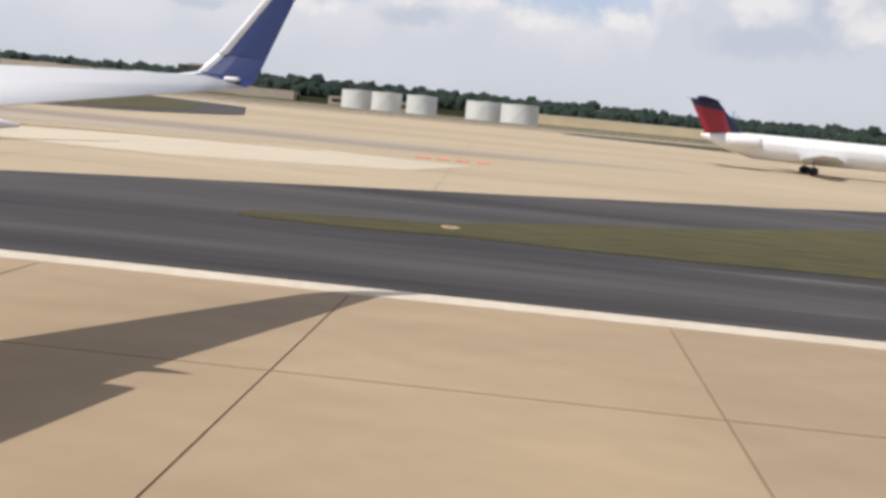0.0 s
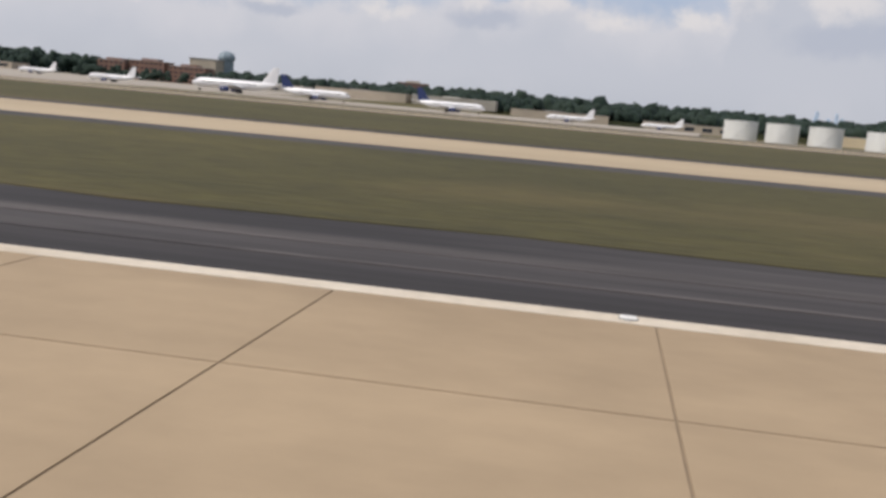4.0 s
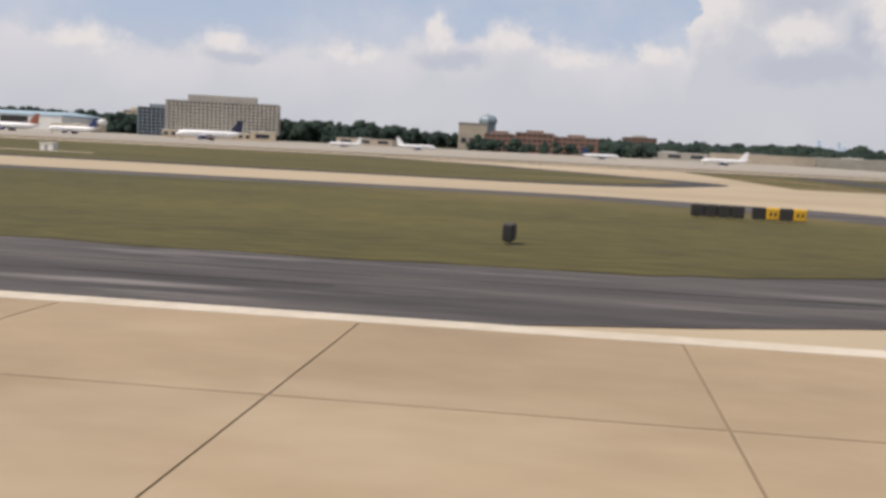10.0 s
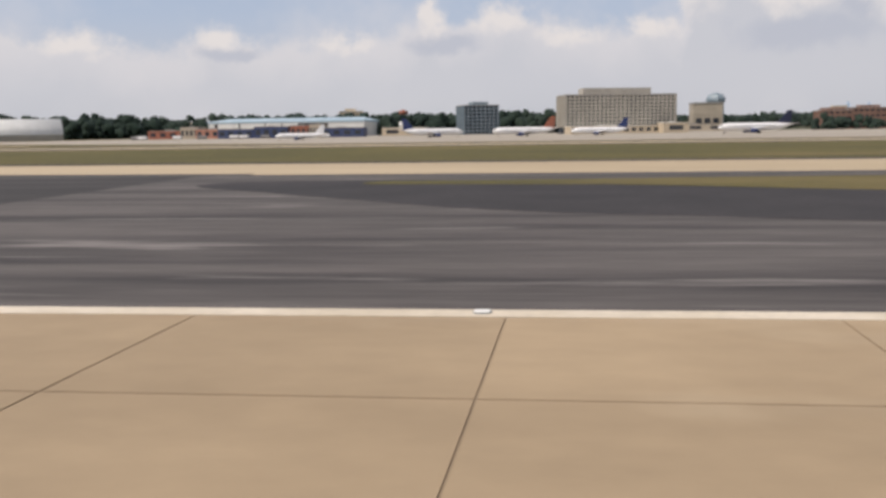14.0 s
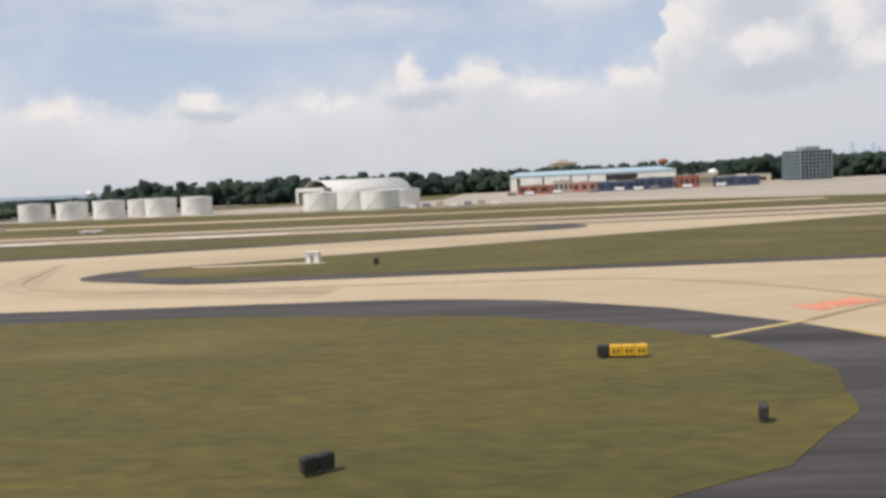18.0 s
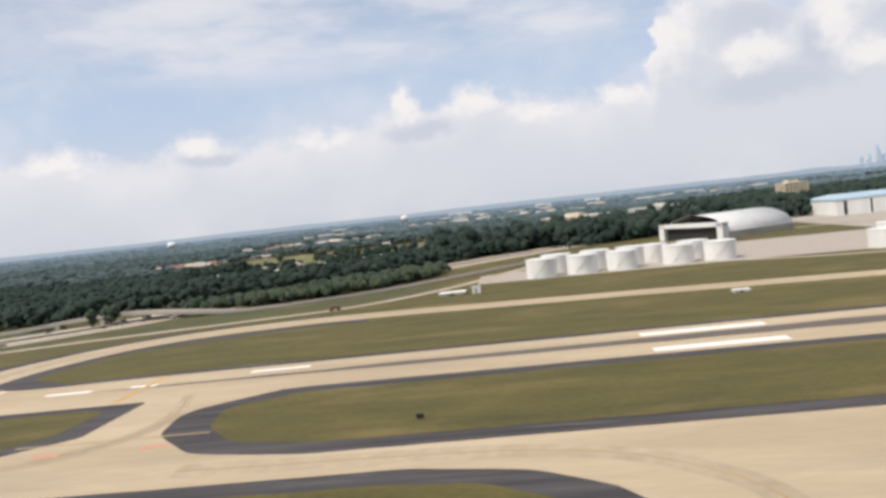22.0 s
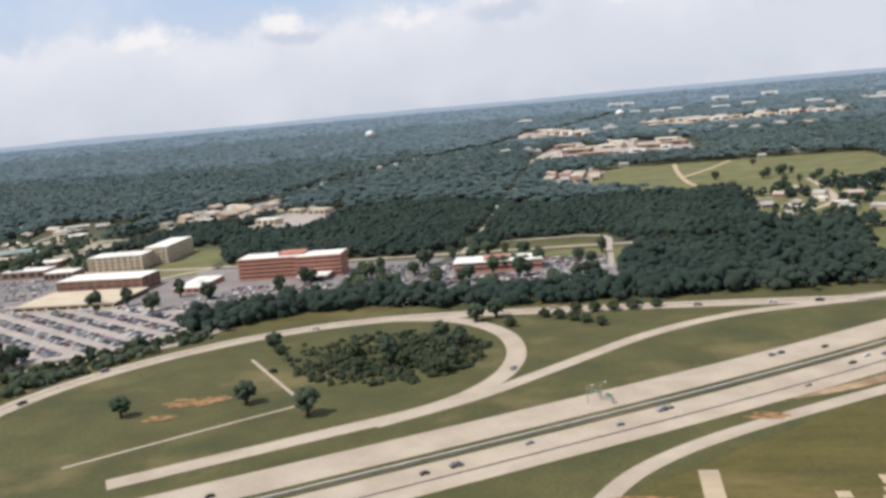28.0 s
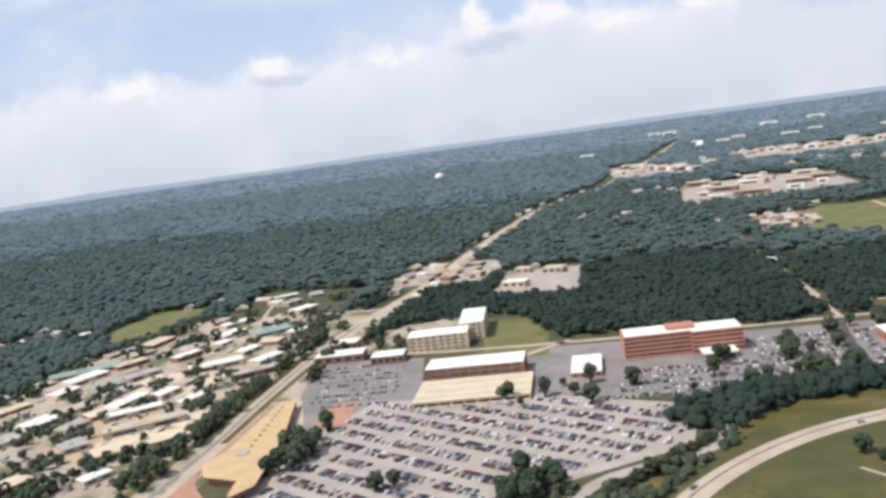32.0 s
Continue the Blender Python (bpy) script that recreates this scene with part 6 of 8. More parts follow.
# maintenance hangar with the blue roof
mh = thing("maintenance_hangar", "wide pale hangar with a light blue roof", "hangar", -580, 398, 0, 0)
box("front_wall", -37, 37, 0, 40, 0, 6.6, STEEL, mh)
bm = bmesh.new()
v = [bm.verts.new(p) for p in ((-37.3, -0.25, 6.6), (37.3, -0.25, 6.6), (37.3, 40.3, 6.6), (-37.3, 40.3, 6.6), (-37.3, -0.25, 7.3), (37.3, -0.25, 7.3), (33, 20, 9.0), (-33, 20, 9.0), (-37.3, 40.3, 7.3), (37.3, 40.3, 7.3))]
for f in ((0, 1, 5, 4), (4, 5, 6, 7), (1, 2, 9, 5), (3, 0, 4, 8), (5, 9, 6), (4, 7, 8), (7, 6, 9, 8), (2, 3, 8, 9), (3, 2, 1, 0)):
    bm.faces.new([v[i] for i in f])
part("roof", bm, BLUEROOF, mh)
for x0, x1 in ((-34, -32.6), (-22.5, -21.8), (-10, -9.5), (-2, -1.5), (6, 20)):
    box("door_gap", x0, x1, -0.15, 0.2, 0, 6.2, BLACK, mh, "dark gap between hangar doors")
for x0, x1 in ((-32.4, -22.6), (-21.6, -10.2), (-9.3, -2.2), (-1.3, 5.8)):
    box("hangar_door", x0, x1, -0.1, 0.1, 0, 6.1, STEEL, mh)
for k, (x, w, h, m, lab) in enumerate(((-606, 16, 3.2, BRICK, "brick red service building"), (-597, 7, 4.4, TAN, "tan service block with flat grey roof"), (-588, 12, 3.6, BRICK2, "orange brick service building"), (-578, 14, 3.4, NAVYWALL, "navy clad workshop with a grey roof"),
                                       (-564, 13, 4.2, NAVYWALL, "navy clad workshop with blue roof"), (-552, 8, 4.4, BRICK, "brick red stair block beside the workshop"), (-546, 5, 4.8, TAN, "tan stair block beside the workshop"), (-536, 16, 3.4, NAVYWALL, "navy clad shed with flat grey roof"))):
    low_building("service_building", lab, "building", x, 330 - k, w, 8, h, m, ROOF2, windows=4)
for k in range(9):
    box_e = thing("ground_equipment", "white ramp equipment cart parked on the apron", "cart", -616 + k * 9 + 3 * math.sin(k * 5), 316 + 4 * math.cos(k * 3))
    box("body", -1.6, 1.6, -0.8, 0.8, 0.3, 1.3, SKIN if k % 3 else GREY, box_e, bevel=0.1)
    box("chassis", -1.7, 1.7, -0.7, 0.7, 0.0, 0.35, TYRE, box_e)

# small water tower ball and mast sign by the hangars
wt = thing("water_tower", "white globe water tower on a stem", "water tower", -525.5, 404)
lathe("stem", [(0, 0.8), (3.6, 0.6)], STEEL, wt, 12)
lathe("tank", [(3.2, 0.7), (3.9, 2.0), (5.0, 2.4), (6.1, 1.7), (6.6, 0.3)], STEEL, wt, 18)
wt = thing("water_tower", "brown mushroom water tower on thin legs", "water tower", -536, 474)
lathe("stem", [(0, 0.5), (10.5, 0.5)], GREY, wt, 8)
lathe("tank", [(10.2, 0.6), (11.0, 2.6), (12.6, 2.6), (13.4, 0.5)], BRICK, wt, 14)
for x, y, z, r, lab in ((-1373, 1501, 12, 8.5, "white dome water tower above the woods"), (-941, 1413, 15, 7, "white water tower above the town")):
    wt = thing("water_tower", lab, "water tower", x, y)
    lathe("stem", [(0, 1.6), (z, 1.6)], STEEL, wt, 12)
    lathe("tank", [(z - 2, 2), (z, r * 0.9), (z + r * 0.5, r), (z + r * 0.95, r * 0.6), (z + r * 1.1, 0.4)], STEEL, wt, 18)


# ---- fuel tanks ----
def fuel_tank(x, y, r, h, z=0.0, grp="fuel tanks in the yard"):
    e = thing("fuel_tank", "white steel fuel storage tank with a shallow cone roof", "tank", x, y, z, 0, grp)
    lathe("shell", [(0, r), (h, r)], STEEL, e, 48, smooth=False)
    lathe("roof", [(h, r * 1.01), (h + 0.08, r * 1.01), (h + 0.22, 0.3)], STEEL, e, 48, smooth=False)
    lathe("rim", [(h - 0.12, r * 1.015), (h + 0.02, r * 1.015)], STEEL, e, 32)
    bm = bmesh.new()
    for k in range(12):
        a = -2.2 + k * 0.09
        add_box(bm, r * 1.02 * math.cos(a) - 0.12, r * 1.02 * math.cos(a) + 0.12, r * 1.02 * math.sin(a) - 0.12, r * 1.02 * math.sin(a) + 0.12, h * k / 12, h * k / 12 + 0.12)
    part("stair", bm, GREY, e)
    return e


for x, y in ((-752.0, 238.3), (-741.0, 238.8), (-730.2, 239.2), (-715.1, 239.5), (-704.3, 238.6)):
    fuel_tank(x, y, 4.25, 5.0)
for x, y in ((-747.5, 251), (-736.5, 251.5), (-726, 252), (-720, 252), (-709, 251)):
    fuel_tank(x, y, 4.25, 5.0)
for x, y in ((-665.5, 226), (-655.5, 221.5), (-645.5, 234), (-649.0, 219)):
    fuel_tank(x, y, 5.0, 4.6)
fuel_tank(-658, 239, 5.0, 5.2)
for x, y, r in ((-53.0, 335, 6.0), (-40.5, 325, 5.6), (-27.0, 320, 5.6), (-4.5, 327, 6.6), (8.6, 315, 6.7)):
    fuel_tank(x, y, r, 7.1, -2.6, "fuel tanks beyond the terminal road")
for k in range(7):
    e = thing("pump_box", "small grey pump equipment beside the tanks", "pump", -640 + 3.4 * k, 212 + math.sin(k * 2.0) * 1.5)
    box("housing", -0.9, 0.9, -0.6, 0.6, 0, 0.8 + 0.3 * (k % 3), (STEEL, GREY, TAN)[k % 3], e, bevel=0.06)
    box("plinth", -1.1, 1.1, -0.8, 0.8, 0, 0.12, CONC2, e)
long_hall = low_building("cargo_terminal", "very long beige cargo terminal with a flat roof", "building", 150, 428, 300, 20, 4.6, material("sunlit_beige", (0.72, 0.60, 0.40), (0.66, 0.54, 0.36), 0.1, 0.8), ROOF, windows=0, z=-2.6)
for x, y, w, h, wall in ((60, 470, 34, 9, BRICK), (170, 480, 50, 9, BRICK), (260, 500, 40, 9, TAN)):
    low_building("brick_block", "brown brick block behind the cargo terminal", "building", x, y, w, 14, h, wall, ROOF2, windows=9, z=-2.6)

# far skyline
# one pale blue for all towers, with distance haze mixed into it
FARGLASS = material("haze_blue_towers", (0.50, 0.60, 0.72), (0.56, 0.66, 0.76), 0.02, 0.5)
g4 = np.random.default_rng(5)
for k in range(15):
    w, h = g4.uniform(10, 20), g4.uniform(50, 125) * (1.0 if 3 < k < 12 else 0.6)
    e = thing("skyscraper", "downtown skyscraper in haze-toned blue-grey on the horizon", "skyscraper", 1060 + k * 20 + g4.uniform(-8, 8), 4780 + g4.uniform(-60, 60), 0, 0, "downtown skyline")
    box("shaft", -w / 2, w / 2, -w / 2, w / 2, 0, h, FARGLASS, e)
    box("crown", -w / 3, w / 3, -w / 3, w / 3, h, h * 1.07, FARGLASS, e)

# school-like blocks on the hill
slab_building("school", "long cream brick school with a central block", "school", -722, 606, 48, 14, 8.0, 3, 16, CREAM, GLASS, ROOF, -38, band=0.6, pier=0.9, attic=(-6, 6, 2.0))
slab_building("school", "white long apartment building with pitched bays", "building", -657, 640, 40, 14, 8.0, 3, 14, ROOF, GLASS, ROOF2, -20, band=0.6, pier=0.9, attic=(-5, 5, 1.6))
for k in range(9):
    copy_thing(TREES[2], pose(-792 + k * 5.5, 540 + k * 2.5, 0) @ Matrix.Scale(1.1, 4))


# ---- the offices by the car park ----
off = thing("office_building", "five-storey red brick office block with ribbon windows and white roof", "building", -1080.5, 296, 0, 4)
for k in range(5):
    z0 = 7.3 * k / 5
    box("brick_band", -19.5, 3, 0, 12, z0, z0 + 0.85, BRICK2, off)
    box("ribbon_window", -19.2, 2.8, 0.35, 11.7, z0 + 0.85, z0 + 1.46, GLASS, off, "dark ribbon window")
    box("brick_band", 3, 20, -2, 10, z0, z0 + 0.85, BRICK2, off)
    box("ribbon_window", 3.2, 19.7, -1.65, 9.7, z0 + 0.85, z0 + 1.46, GLASS, off, "dark ribbon window")
box("parapet", -19.6, 3, -0.1, 12.1, 7.3, 7.9, BRICK2, off)
box("roof", -19.0, 3, 0.4, 11.6, 7.9, 8.0, ROOF, off)
box("parapet", 3, 20.1, -2.1, 10.1, 7.3, 7.9, BRICK2, off)
box("roof", 3, 19.6, -1.6, 9.6, 7.9, 8.0, ROOF, off)
box("stair_tower", -4.5, 5, 3, 9.5, 7.9, 9.0, BRICK2, off)
box("entrance_canopy", 5, 16.5, -9.5, -2, 1.7, 2.1, ROOF, off, "white entrance canopy")
for x in (6, 15.5):
    box("canopy_post", x - 0.2, x + 0.2, -9.2, -8.8, 0, 1.7, CONC2, off)
low = thing("office_building", "low two-storey brick office with a white roof", "building", -1003, 288, 0, 3)
for k in range(2):
    box("brick_band", -15, 15, 0, 11, 1.7 * k, 1.7 * k + 0.95, BRICK2, low)
    box("ribbon_window", -14.7, 14.7, 0.3, 10.7, 1.7 * k + 0.95, 1.7 * k + 1.7, GLASS, low)
box("roof", -15.2, 15.2, -0.2, 11.2, 3.4, 3.75, ROOF, low)
box("stair_tower", -5, 4, 3, 8, 3.75, 4.6, BRICK2, low)
low_building("bank_pavilion", "small pavilion with a bright white roof", "building", -1113, 289, 10, 21, 1.7, BRICK2, ROOF, 0, windows=4)
gar = thing("parking_garage", "low beige parking garage with an open top deck", "garage", -1149, 259.5, 0, 2)
box("deck", -19, 19, 0, 25, 1.3, 1.7, CREAM, gar)
# black filler below the deck, its colour imitating the shade there
box("under_deck", -18.6, 18.6, 0.4, 25, 0.3, 1.3, BLACK, gar, "black block painting the shade of the lower parking level")
box("front_wall", -19, 19, -0.2, 0.2, 0, 0.5, CREAM, gar)
box("parapet", -19, 19, -0.2, 0.1, 1.7, 2.1, CREAM, gar)
for k in range(10):
    box("column", -18.6 + 4.1 * k, -18.1 + 4.1 * k, -0.1, 0.5, 0, 1.3, CREAM, gar)
for k in range(3):
    box("deck_stripe", -17, 17, 5 + 7 * k, 5.7 + 7 * k, 1.70, 1.72, ROOF2, gar, "worn grey drive lane")
slab_building("brick_block", "brown brick block with a bright white roof behind a garage", "building", -1151, 286, 34, 13, 5.0, 3, 9, FARBRICK, GLASS, ROOF, 1, band=0.72, pier=1.0)
ap = slab_building("apartment_block", "cream four-storey apartment block with a white roof", "building", -1172, 332, 24, 12, 6.0, 4, 8, CREAM, GLASS, ROOF, 4, band=0.6, pier=1.1)
slab_building("apartment_wing", "cream apartment wing with a white roof", "building", -1160, 345, 10, 28, 7.0, 4, 4, CREAM, GLASS, ROOF, 4, band=0.6, pier=1.1)
for x, y, w, d in ((-1212, 330, 20, 10), (-1190, 322, 13, 9), (-1216, 350, 12, 8)):
    low_building("brick_shop", "brown brick shop with a pale flat roof", "shop", x, y, w, d, 3.0, FARBRICK, ROOF, 4, windows=5)
# station with the ochre roof
st = thing("station_building", "long railway station with an ochre flat roof and dark eaves", "station")
ST = [(-1215.5, 270), (-1210.4, 271), (-1203, 240), (-1199.8, 222), (-1196.5, 199), (-1201, 192), (-1203, 203), (-1214.4, 207), (-1219, 215.5), (-1216, 226), (-1215.8, 247)]
prism("wall", [(-1208.5 + (x + 1208.5) * 0.82, 235 + (y - 235) * 0.95) for x, y in ST], 0, 2.2, BRICK2, st)
prism("fascia", [(-1208.5 + (x + 1208.5) * 0.985, 235 + (y - 235) * 0.995) for x, y in ST], 1.9, 2.4, BLACK, st, "dark roof edge")
prism("roof", ST, 2.4, 2.75, OCHRE, st)
box("skylight", -1211.5, -1208.0, 221, 225, 2.75, 3.0, ROOF2, st)
for k in range(9):
    box("roof_vent", -1209.6 - 0.42 * k, -1208.9 - 0.42 * k, 228 + 4.4 * k, 228.8 + 4.4 * k, 2.75, 2.95, BLACK, st)
setting(prism("platform", [(-1221, 270), (-1217, 270), (-1220.5, 215), (-1216, 205), (-1204, 190), (-1222, 188)], -0.1, 0.3, PLAZA), "red and grey paved platform beside the station", "platform")

# the suburbs' larger buildings
g5 = np.random.default_rng(21)


def suburb(name, label, cat, x, y, w, d, h, wall, roof, turn=0.0, gable=False, windows=1):
    low_building(name, label, cat, x, y, w, d, h, wall, roof, turn, gable, windows, group="buildings of the suburbs")


for k in range(17):       # long stores along the far highway
    x = -900 + 14.5 * k
    suburb("store", "long white store beside the far highway" if k % 3 else "long beige store beside the far highway", "store", x, 1300 - 3.2 * k + g5.uniform(-30, 20), g5.uniform(9, 22), g5.uniform(9, 16), g5.uniform(4, 7), (ROOF, CREAM, CREAM)[k % 3], (ROOF, ROOF, CREAM)[k % 3], -8)
for k in range(15):
    x, y = -1062 + 5.5 * k + g5.uniform(-6, 6), 1330 - 14 * k + g5.uniform(-12, 12)
    suburb("store", "pale store beside the main road", "store", x, y, g5.uniform(8, 20), g5.uniform(8, 14), g5.uniform(3.5, 6.5), (CREAM, FARBRICK, ROOF)[k % 3], (ROOF, CREAM, ROOF)[k % 3], 25)
for x, y, w, d, wall, roof in ((-991, 830, 26, 16, FARBRICK, TAN), (-960, 868, 24, 16, CREAM, ROOF), (-925, 828, 22, 10, FARBRICK, CREAM), (-902, 846, 24, 10, FARBRICK, TAN), (-1006, 760, 14, 9, CREAM, ROOF), (-1012, 800, 10, 8, CREAM, ROOF), (-975, 775, 30, 6, FARBRICK, CREAM), (-938, 783, 14, 6, ROOF, ROOF), (-912, 800, 9, 9, ROOF, ROOF),
                                (-1006, 905, 20, 12, FARBRICK, CREAM), (-952, 908, 18, 10, CREAM, ROOF), (-905, 898, 22, 10, CREAM, ROOF)):
    suburb("school_wing", "low brick and cream school wing with a flat roof", "school", x, y, w, d, g5.uniform(3.4, 4.6), wall, roof, -14)
for k in range(14):
    x, y = -1002 + 9.5 * (k % 4) + g5.uniform(-2, 2), 568 + 15 * (k // 4) + g5.uniform(-3, 3)
    suburb("town_house", "brown town house with a hipped tan roof", "house", x, y, g5.uniform(5, 8), g5.uniform(5, 7), g5.uniform(2.2, 3.0), (TAN, FARBRICK, CREAM)[k % 3], (TAN, ROOF2, FARBRICK)[k % 3], float(g5.uniform(-40, 40)), True)
for k in range(12):
    x, y = -1222 + 14 * (k % 4) + g5.uniform(-3, 3), 498 + 21 * (k // 4) + g5.uniform(-5, 5)
    suburb("town_house", "beige town building beside the main road", "house", x, y, g5.uniform(6, 11), g5.uniform(5, 8), g5.uniform(2.0, 3.2), (CREAM, TAN, FARBRICK)[k % 3], (CREAM, ROOF2, TAN)[k % 3], 68 + float(g5.normal(0, 6)), k % 2 == 0)
suburb("church_hall", "cream hall with a bright white roof", "building", -1151, 455, 13, 8, 3.2, CREAM, ROOF, -18, windows=3)
suburb("church_hall", "tan hall with a pale roof beside a lot", "building", -1132, 488, 12, 9, 3.0, TAN, CREAM, -18, windows=3)
suburb("church_hall", "tan hall with a pale roof beside a lot", "building", -1150, 498, 9, 7, 2.6, TAN, CREAM, -18, windows=2)
side_line = spline([(-1214, 437), (-1193, 628), (-1160, 861), (-1103, 1016)], 12)
for k in range(26):       # stores along the main road
    i = int(k * (len(side_line) - 2) / 26) + 1
    d = (side_line[i] - side_line[i - 1]).normalized()
    p = side_line[i] + Vector((-d.y, d.x)) * (9.5 if k % 2 else -9.5) + d * float(g5.uniform(-4, 4))
    suburb("store", "small pale store beside the main road", "store", p.x, p.y, g5.uniform(5, 9), g5.uniform(4, 7), g5.uniform(2.0, 3.4), (CREAM, TAN, ROOF)[k % 3], (ROOF, ROOF2, ROOF)[k % 3], math.degrees(math.atan2(d.y, d.x)))
for x, y, w in ((-1128, 550, 6), (-1110, 678, 7), (-1055, 791, 8), (-1020, 445, 8), (-1019, 625, 10), (-1119, 1751, 26), (-904, 1776, 20), (-868, 1690, 24), (-830, 1760, 26), (-760, 1640, 30), (-700, 1720, 26), (-937, 2500, 30), (-900, 2450, 36), (-690, 2200, 40), (-560, 2300, 40), (-620, 1560, 26), (-540, 1480, 30), (-480, 1650, 30), (-380, 1900, 40), (-300, 1700, 34)):
    suburb("white_block", "white flat-roofed block showing above the trees", "building", x, y, w, w * 0.7, 2.6 if y < 1000 else 9.0 if y < 2000 else 14.0, ROOF, ROOF, -10)

# the town's shops and houses
for x, y, w, d, wall, roof in ((-1286, 293, 17, 7, CREAM, ROOF), (-1273, 299, 11, 6, CREAM, ROOF), (-1257, 290, 14, 5, TAN, ROOF), (-1294, 359, 14, 6, BRICK, ROOF), (-1264, 359, 12, 6, CREAM, ROOF), (-1248, 340, 15, 7, CREAM, ROOF), (-1253, 217, 9, 5, TAN, ROOF), (-1268, 447, 15, 9, CREAM, ROOF),
                               (-1297, 491, 20, 6, CREAM, ROOF), (-1330, 515, 12, 6, CREAM, ROOF), (-1283, 470, 12, 7, TAN, ROOF2), (-1268, 398, 18, 14, TAN, TEALROOF), (-1337, 346, 30, 9, CREAM, TEALROOF), (-1309, 317, 14, 8, CREAM, TEALROOF), (-1251, 242, 32, 10, TAN, CREAM), (-1276, 279, 21, 6, CREAM, ROOF), (-1262, 262, 27, 7, TAN, TAN), (-1269, 336, 22, 8, CREAM, ROOF), (-1244, 320, 19, 6, FARBRICK, ROOF2), (-1312, 434, 14, 7, CREAM, TAN)):
    low_building("shop", "town shop with a green metal roof" if roof is TEALROOF else "pale town shop with a flat bright roof", "shop", x, y, w, d, g5.uniform(1.5, 2.4), wall, roof, 66 + g5.normal(0, 3) if w < 18 else 34, windows=2, group="shops of the small town")
    HOUSES.append((x, y, 5.01))
n = 0
for k in range(300):
    x, y = g5.uniform(-1395, -1246), g5.uniform(165, 428)
    if not inside(np.array([x]), np.array([y]), [(-1400, 150), (-1275, 150), (-1246, 300), (-1246, 428), (-1300, 432), (-1390, 340)])[0]:
        continue
    if any(math.hypot(x - a, y - c) < 13 for a, c, q in HOUSES if q == 5.01):
        continue
    HOUSES.append((x, y, 5.01))
    n += 1
    if n % 5 == 0:
        continue
    low_building("shop", ("pale town shop with a flat white roof", "town shop with a grey flat roof", "brown brick shop with a pale roof", "tan shop with a beige roof")[n % 4], "shop", x, y, g5.uniform(8, 19), g5.uniform(6, 10.5), g5.uniform(1.3, 2.2),
                 (CREAM, TAN, BRICK, TAN)[n % 4], (ROOF, ROOF2, CREAM, TAN)[n % 4], 64 + g5.normal(0, 9), windows=2, group="shops of the small town")
gx, gy = g5.uniform(-1360, -1215, 5200), g5.uniform(140, 520, 5200)
ok = inside(gx, gy, [(-1300, 140), (-1232, 150), (-1230, 300), (-1226, 430), (-1240, 520), (-1330, 520), (-1352, 350), (-1345, 250)])
dense = inside(gx, gy, [(-1330, 272), (-1298, 288), (-1274, 250), (-1296, 238)]) | inside(gx, gy, [(-1288, 204), (-1262, 204), (-1254, 226), (-1270, 232), (-1290, 236)]) | inside(gx, gy, [(-1350, 388), (-1338, 386), (-1322, 446), (-1332, 452)])
dense |= inside(gx, gy, [(-1250, 365), (-1236, 365), (-1238, 425), (-1254, 430)]) | inside(gx, gy, [(-1312, 360), (-1306, 360), (-1300, 385), (-1308, 388)])
sparse = (np.sin(gx * 0.21 + 1.0) * np.cos(gy * 0.16) + 0.6 * np.sin(gx * 0.09 - gy * 0.13)) > 0.80
ok &= dense | sparse
for x, y, r in HOUSES:
    ok &= np.hypot(gx - x, gy - y) > (6.0 if r == 5.01 else r)
for pts, dist in LINES:
    ok &= ~near_line(gx, gy, pts, dist * 0.6)
m_t = int(ok.sum())
hx, hy = g5.uniform(0, 1, 620), g5.normal(0, 1.0, 620)
hx, hy = -1241.0 + 4.0 * hx + hy, 208 + 100 * hx       # the row of trees along the railway
ok2 = np.sin(hy * 0.35) > -0.86
row_mesh = clump_mesh("tree_row", np.stack([hx[ok2], hy[ok2], g5.uniform(0.7, 2.6, ok2.sum())], -1), g5.uniform(0.8, 1.5, ok2.sum()), LEAF, 0.9)
tagged(new("tree_row", row_mesh), "dark green row of trees along the railway", "trees", kind="stuff")
ob = new("town_trees", clump_mesh("town_trees", np.stack([gx[ok], gy[ok], g5.uniform(0.8, 3.0, m_t)], -1), g5.uniform(0.9, 1.9, m_t), LEAF, 0.9))
tagged(ob, "dark green trees filling yards between town shops", "trees", kind="stuff")
bm = bmesh.new()
for x, y, r in HOUSES:
    if r == 5.01:
        for q in range(int(g5.integers(4, 12))):
            car_slot = (x + g5.uniform(-9, 9), y - 6.5 + 1.7 * (q % 3))
            add_box(bm, car_slot[0] - 0.35, car_slot[0] + 0.35, car_slot[1] - 0.8, car_slot[1] + 0.8, 0.1, 0.5)
TOWN_CARS = bm
for k, (x, y, r) in enumerate(HOUSES):
    if r == 5.01:
        continue
    s = r / 7
    low_building("house", ("cream house with a grey gabled roof among trees", "tan house with a grey gabled roof", "brick house with a brown gabled roof", "cream commercial building with a flat white roof")[k % 4], "house",
                 x, y, s * g5.uniform(6, 10), s * g5.uniform(4.5, 6.5), s * 2.0, (CREAM, TAN, FARBRICK, CREAM)[k % 4], (ROOF2, ROOF2, TAN, ROOF)[k % 4], float(g5.uniform(0, 180)), k % 4 != 3, windows=3, group="houses among the trees")


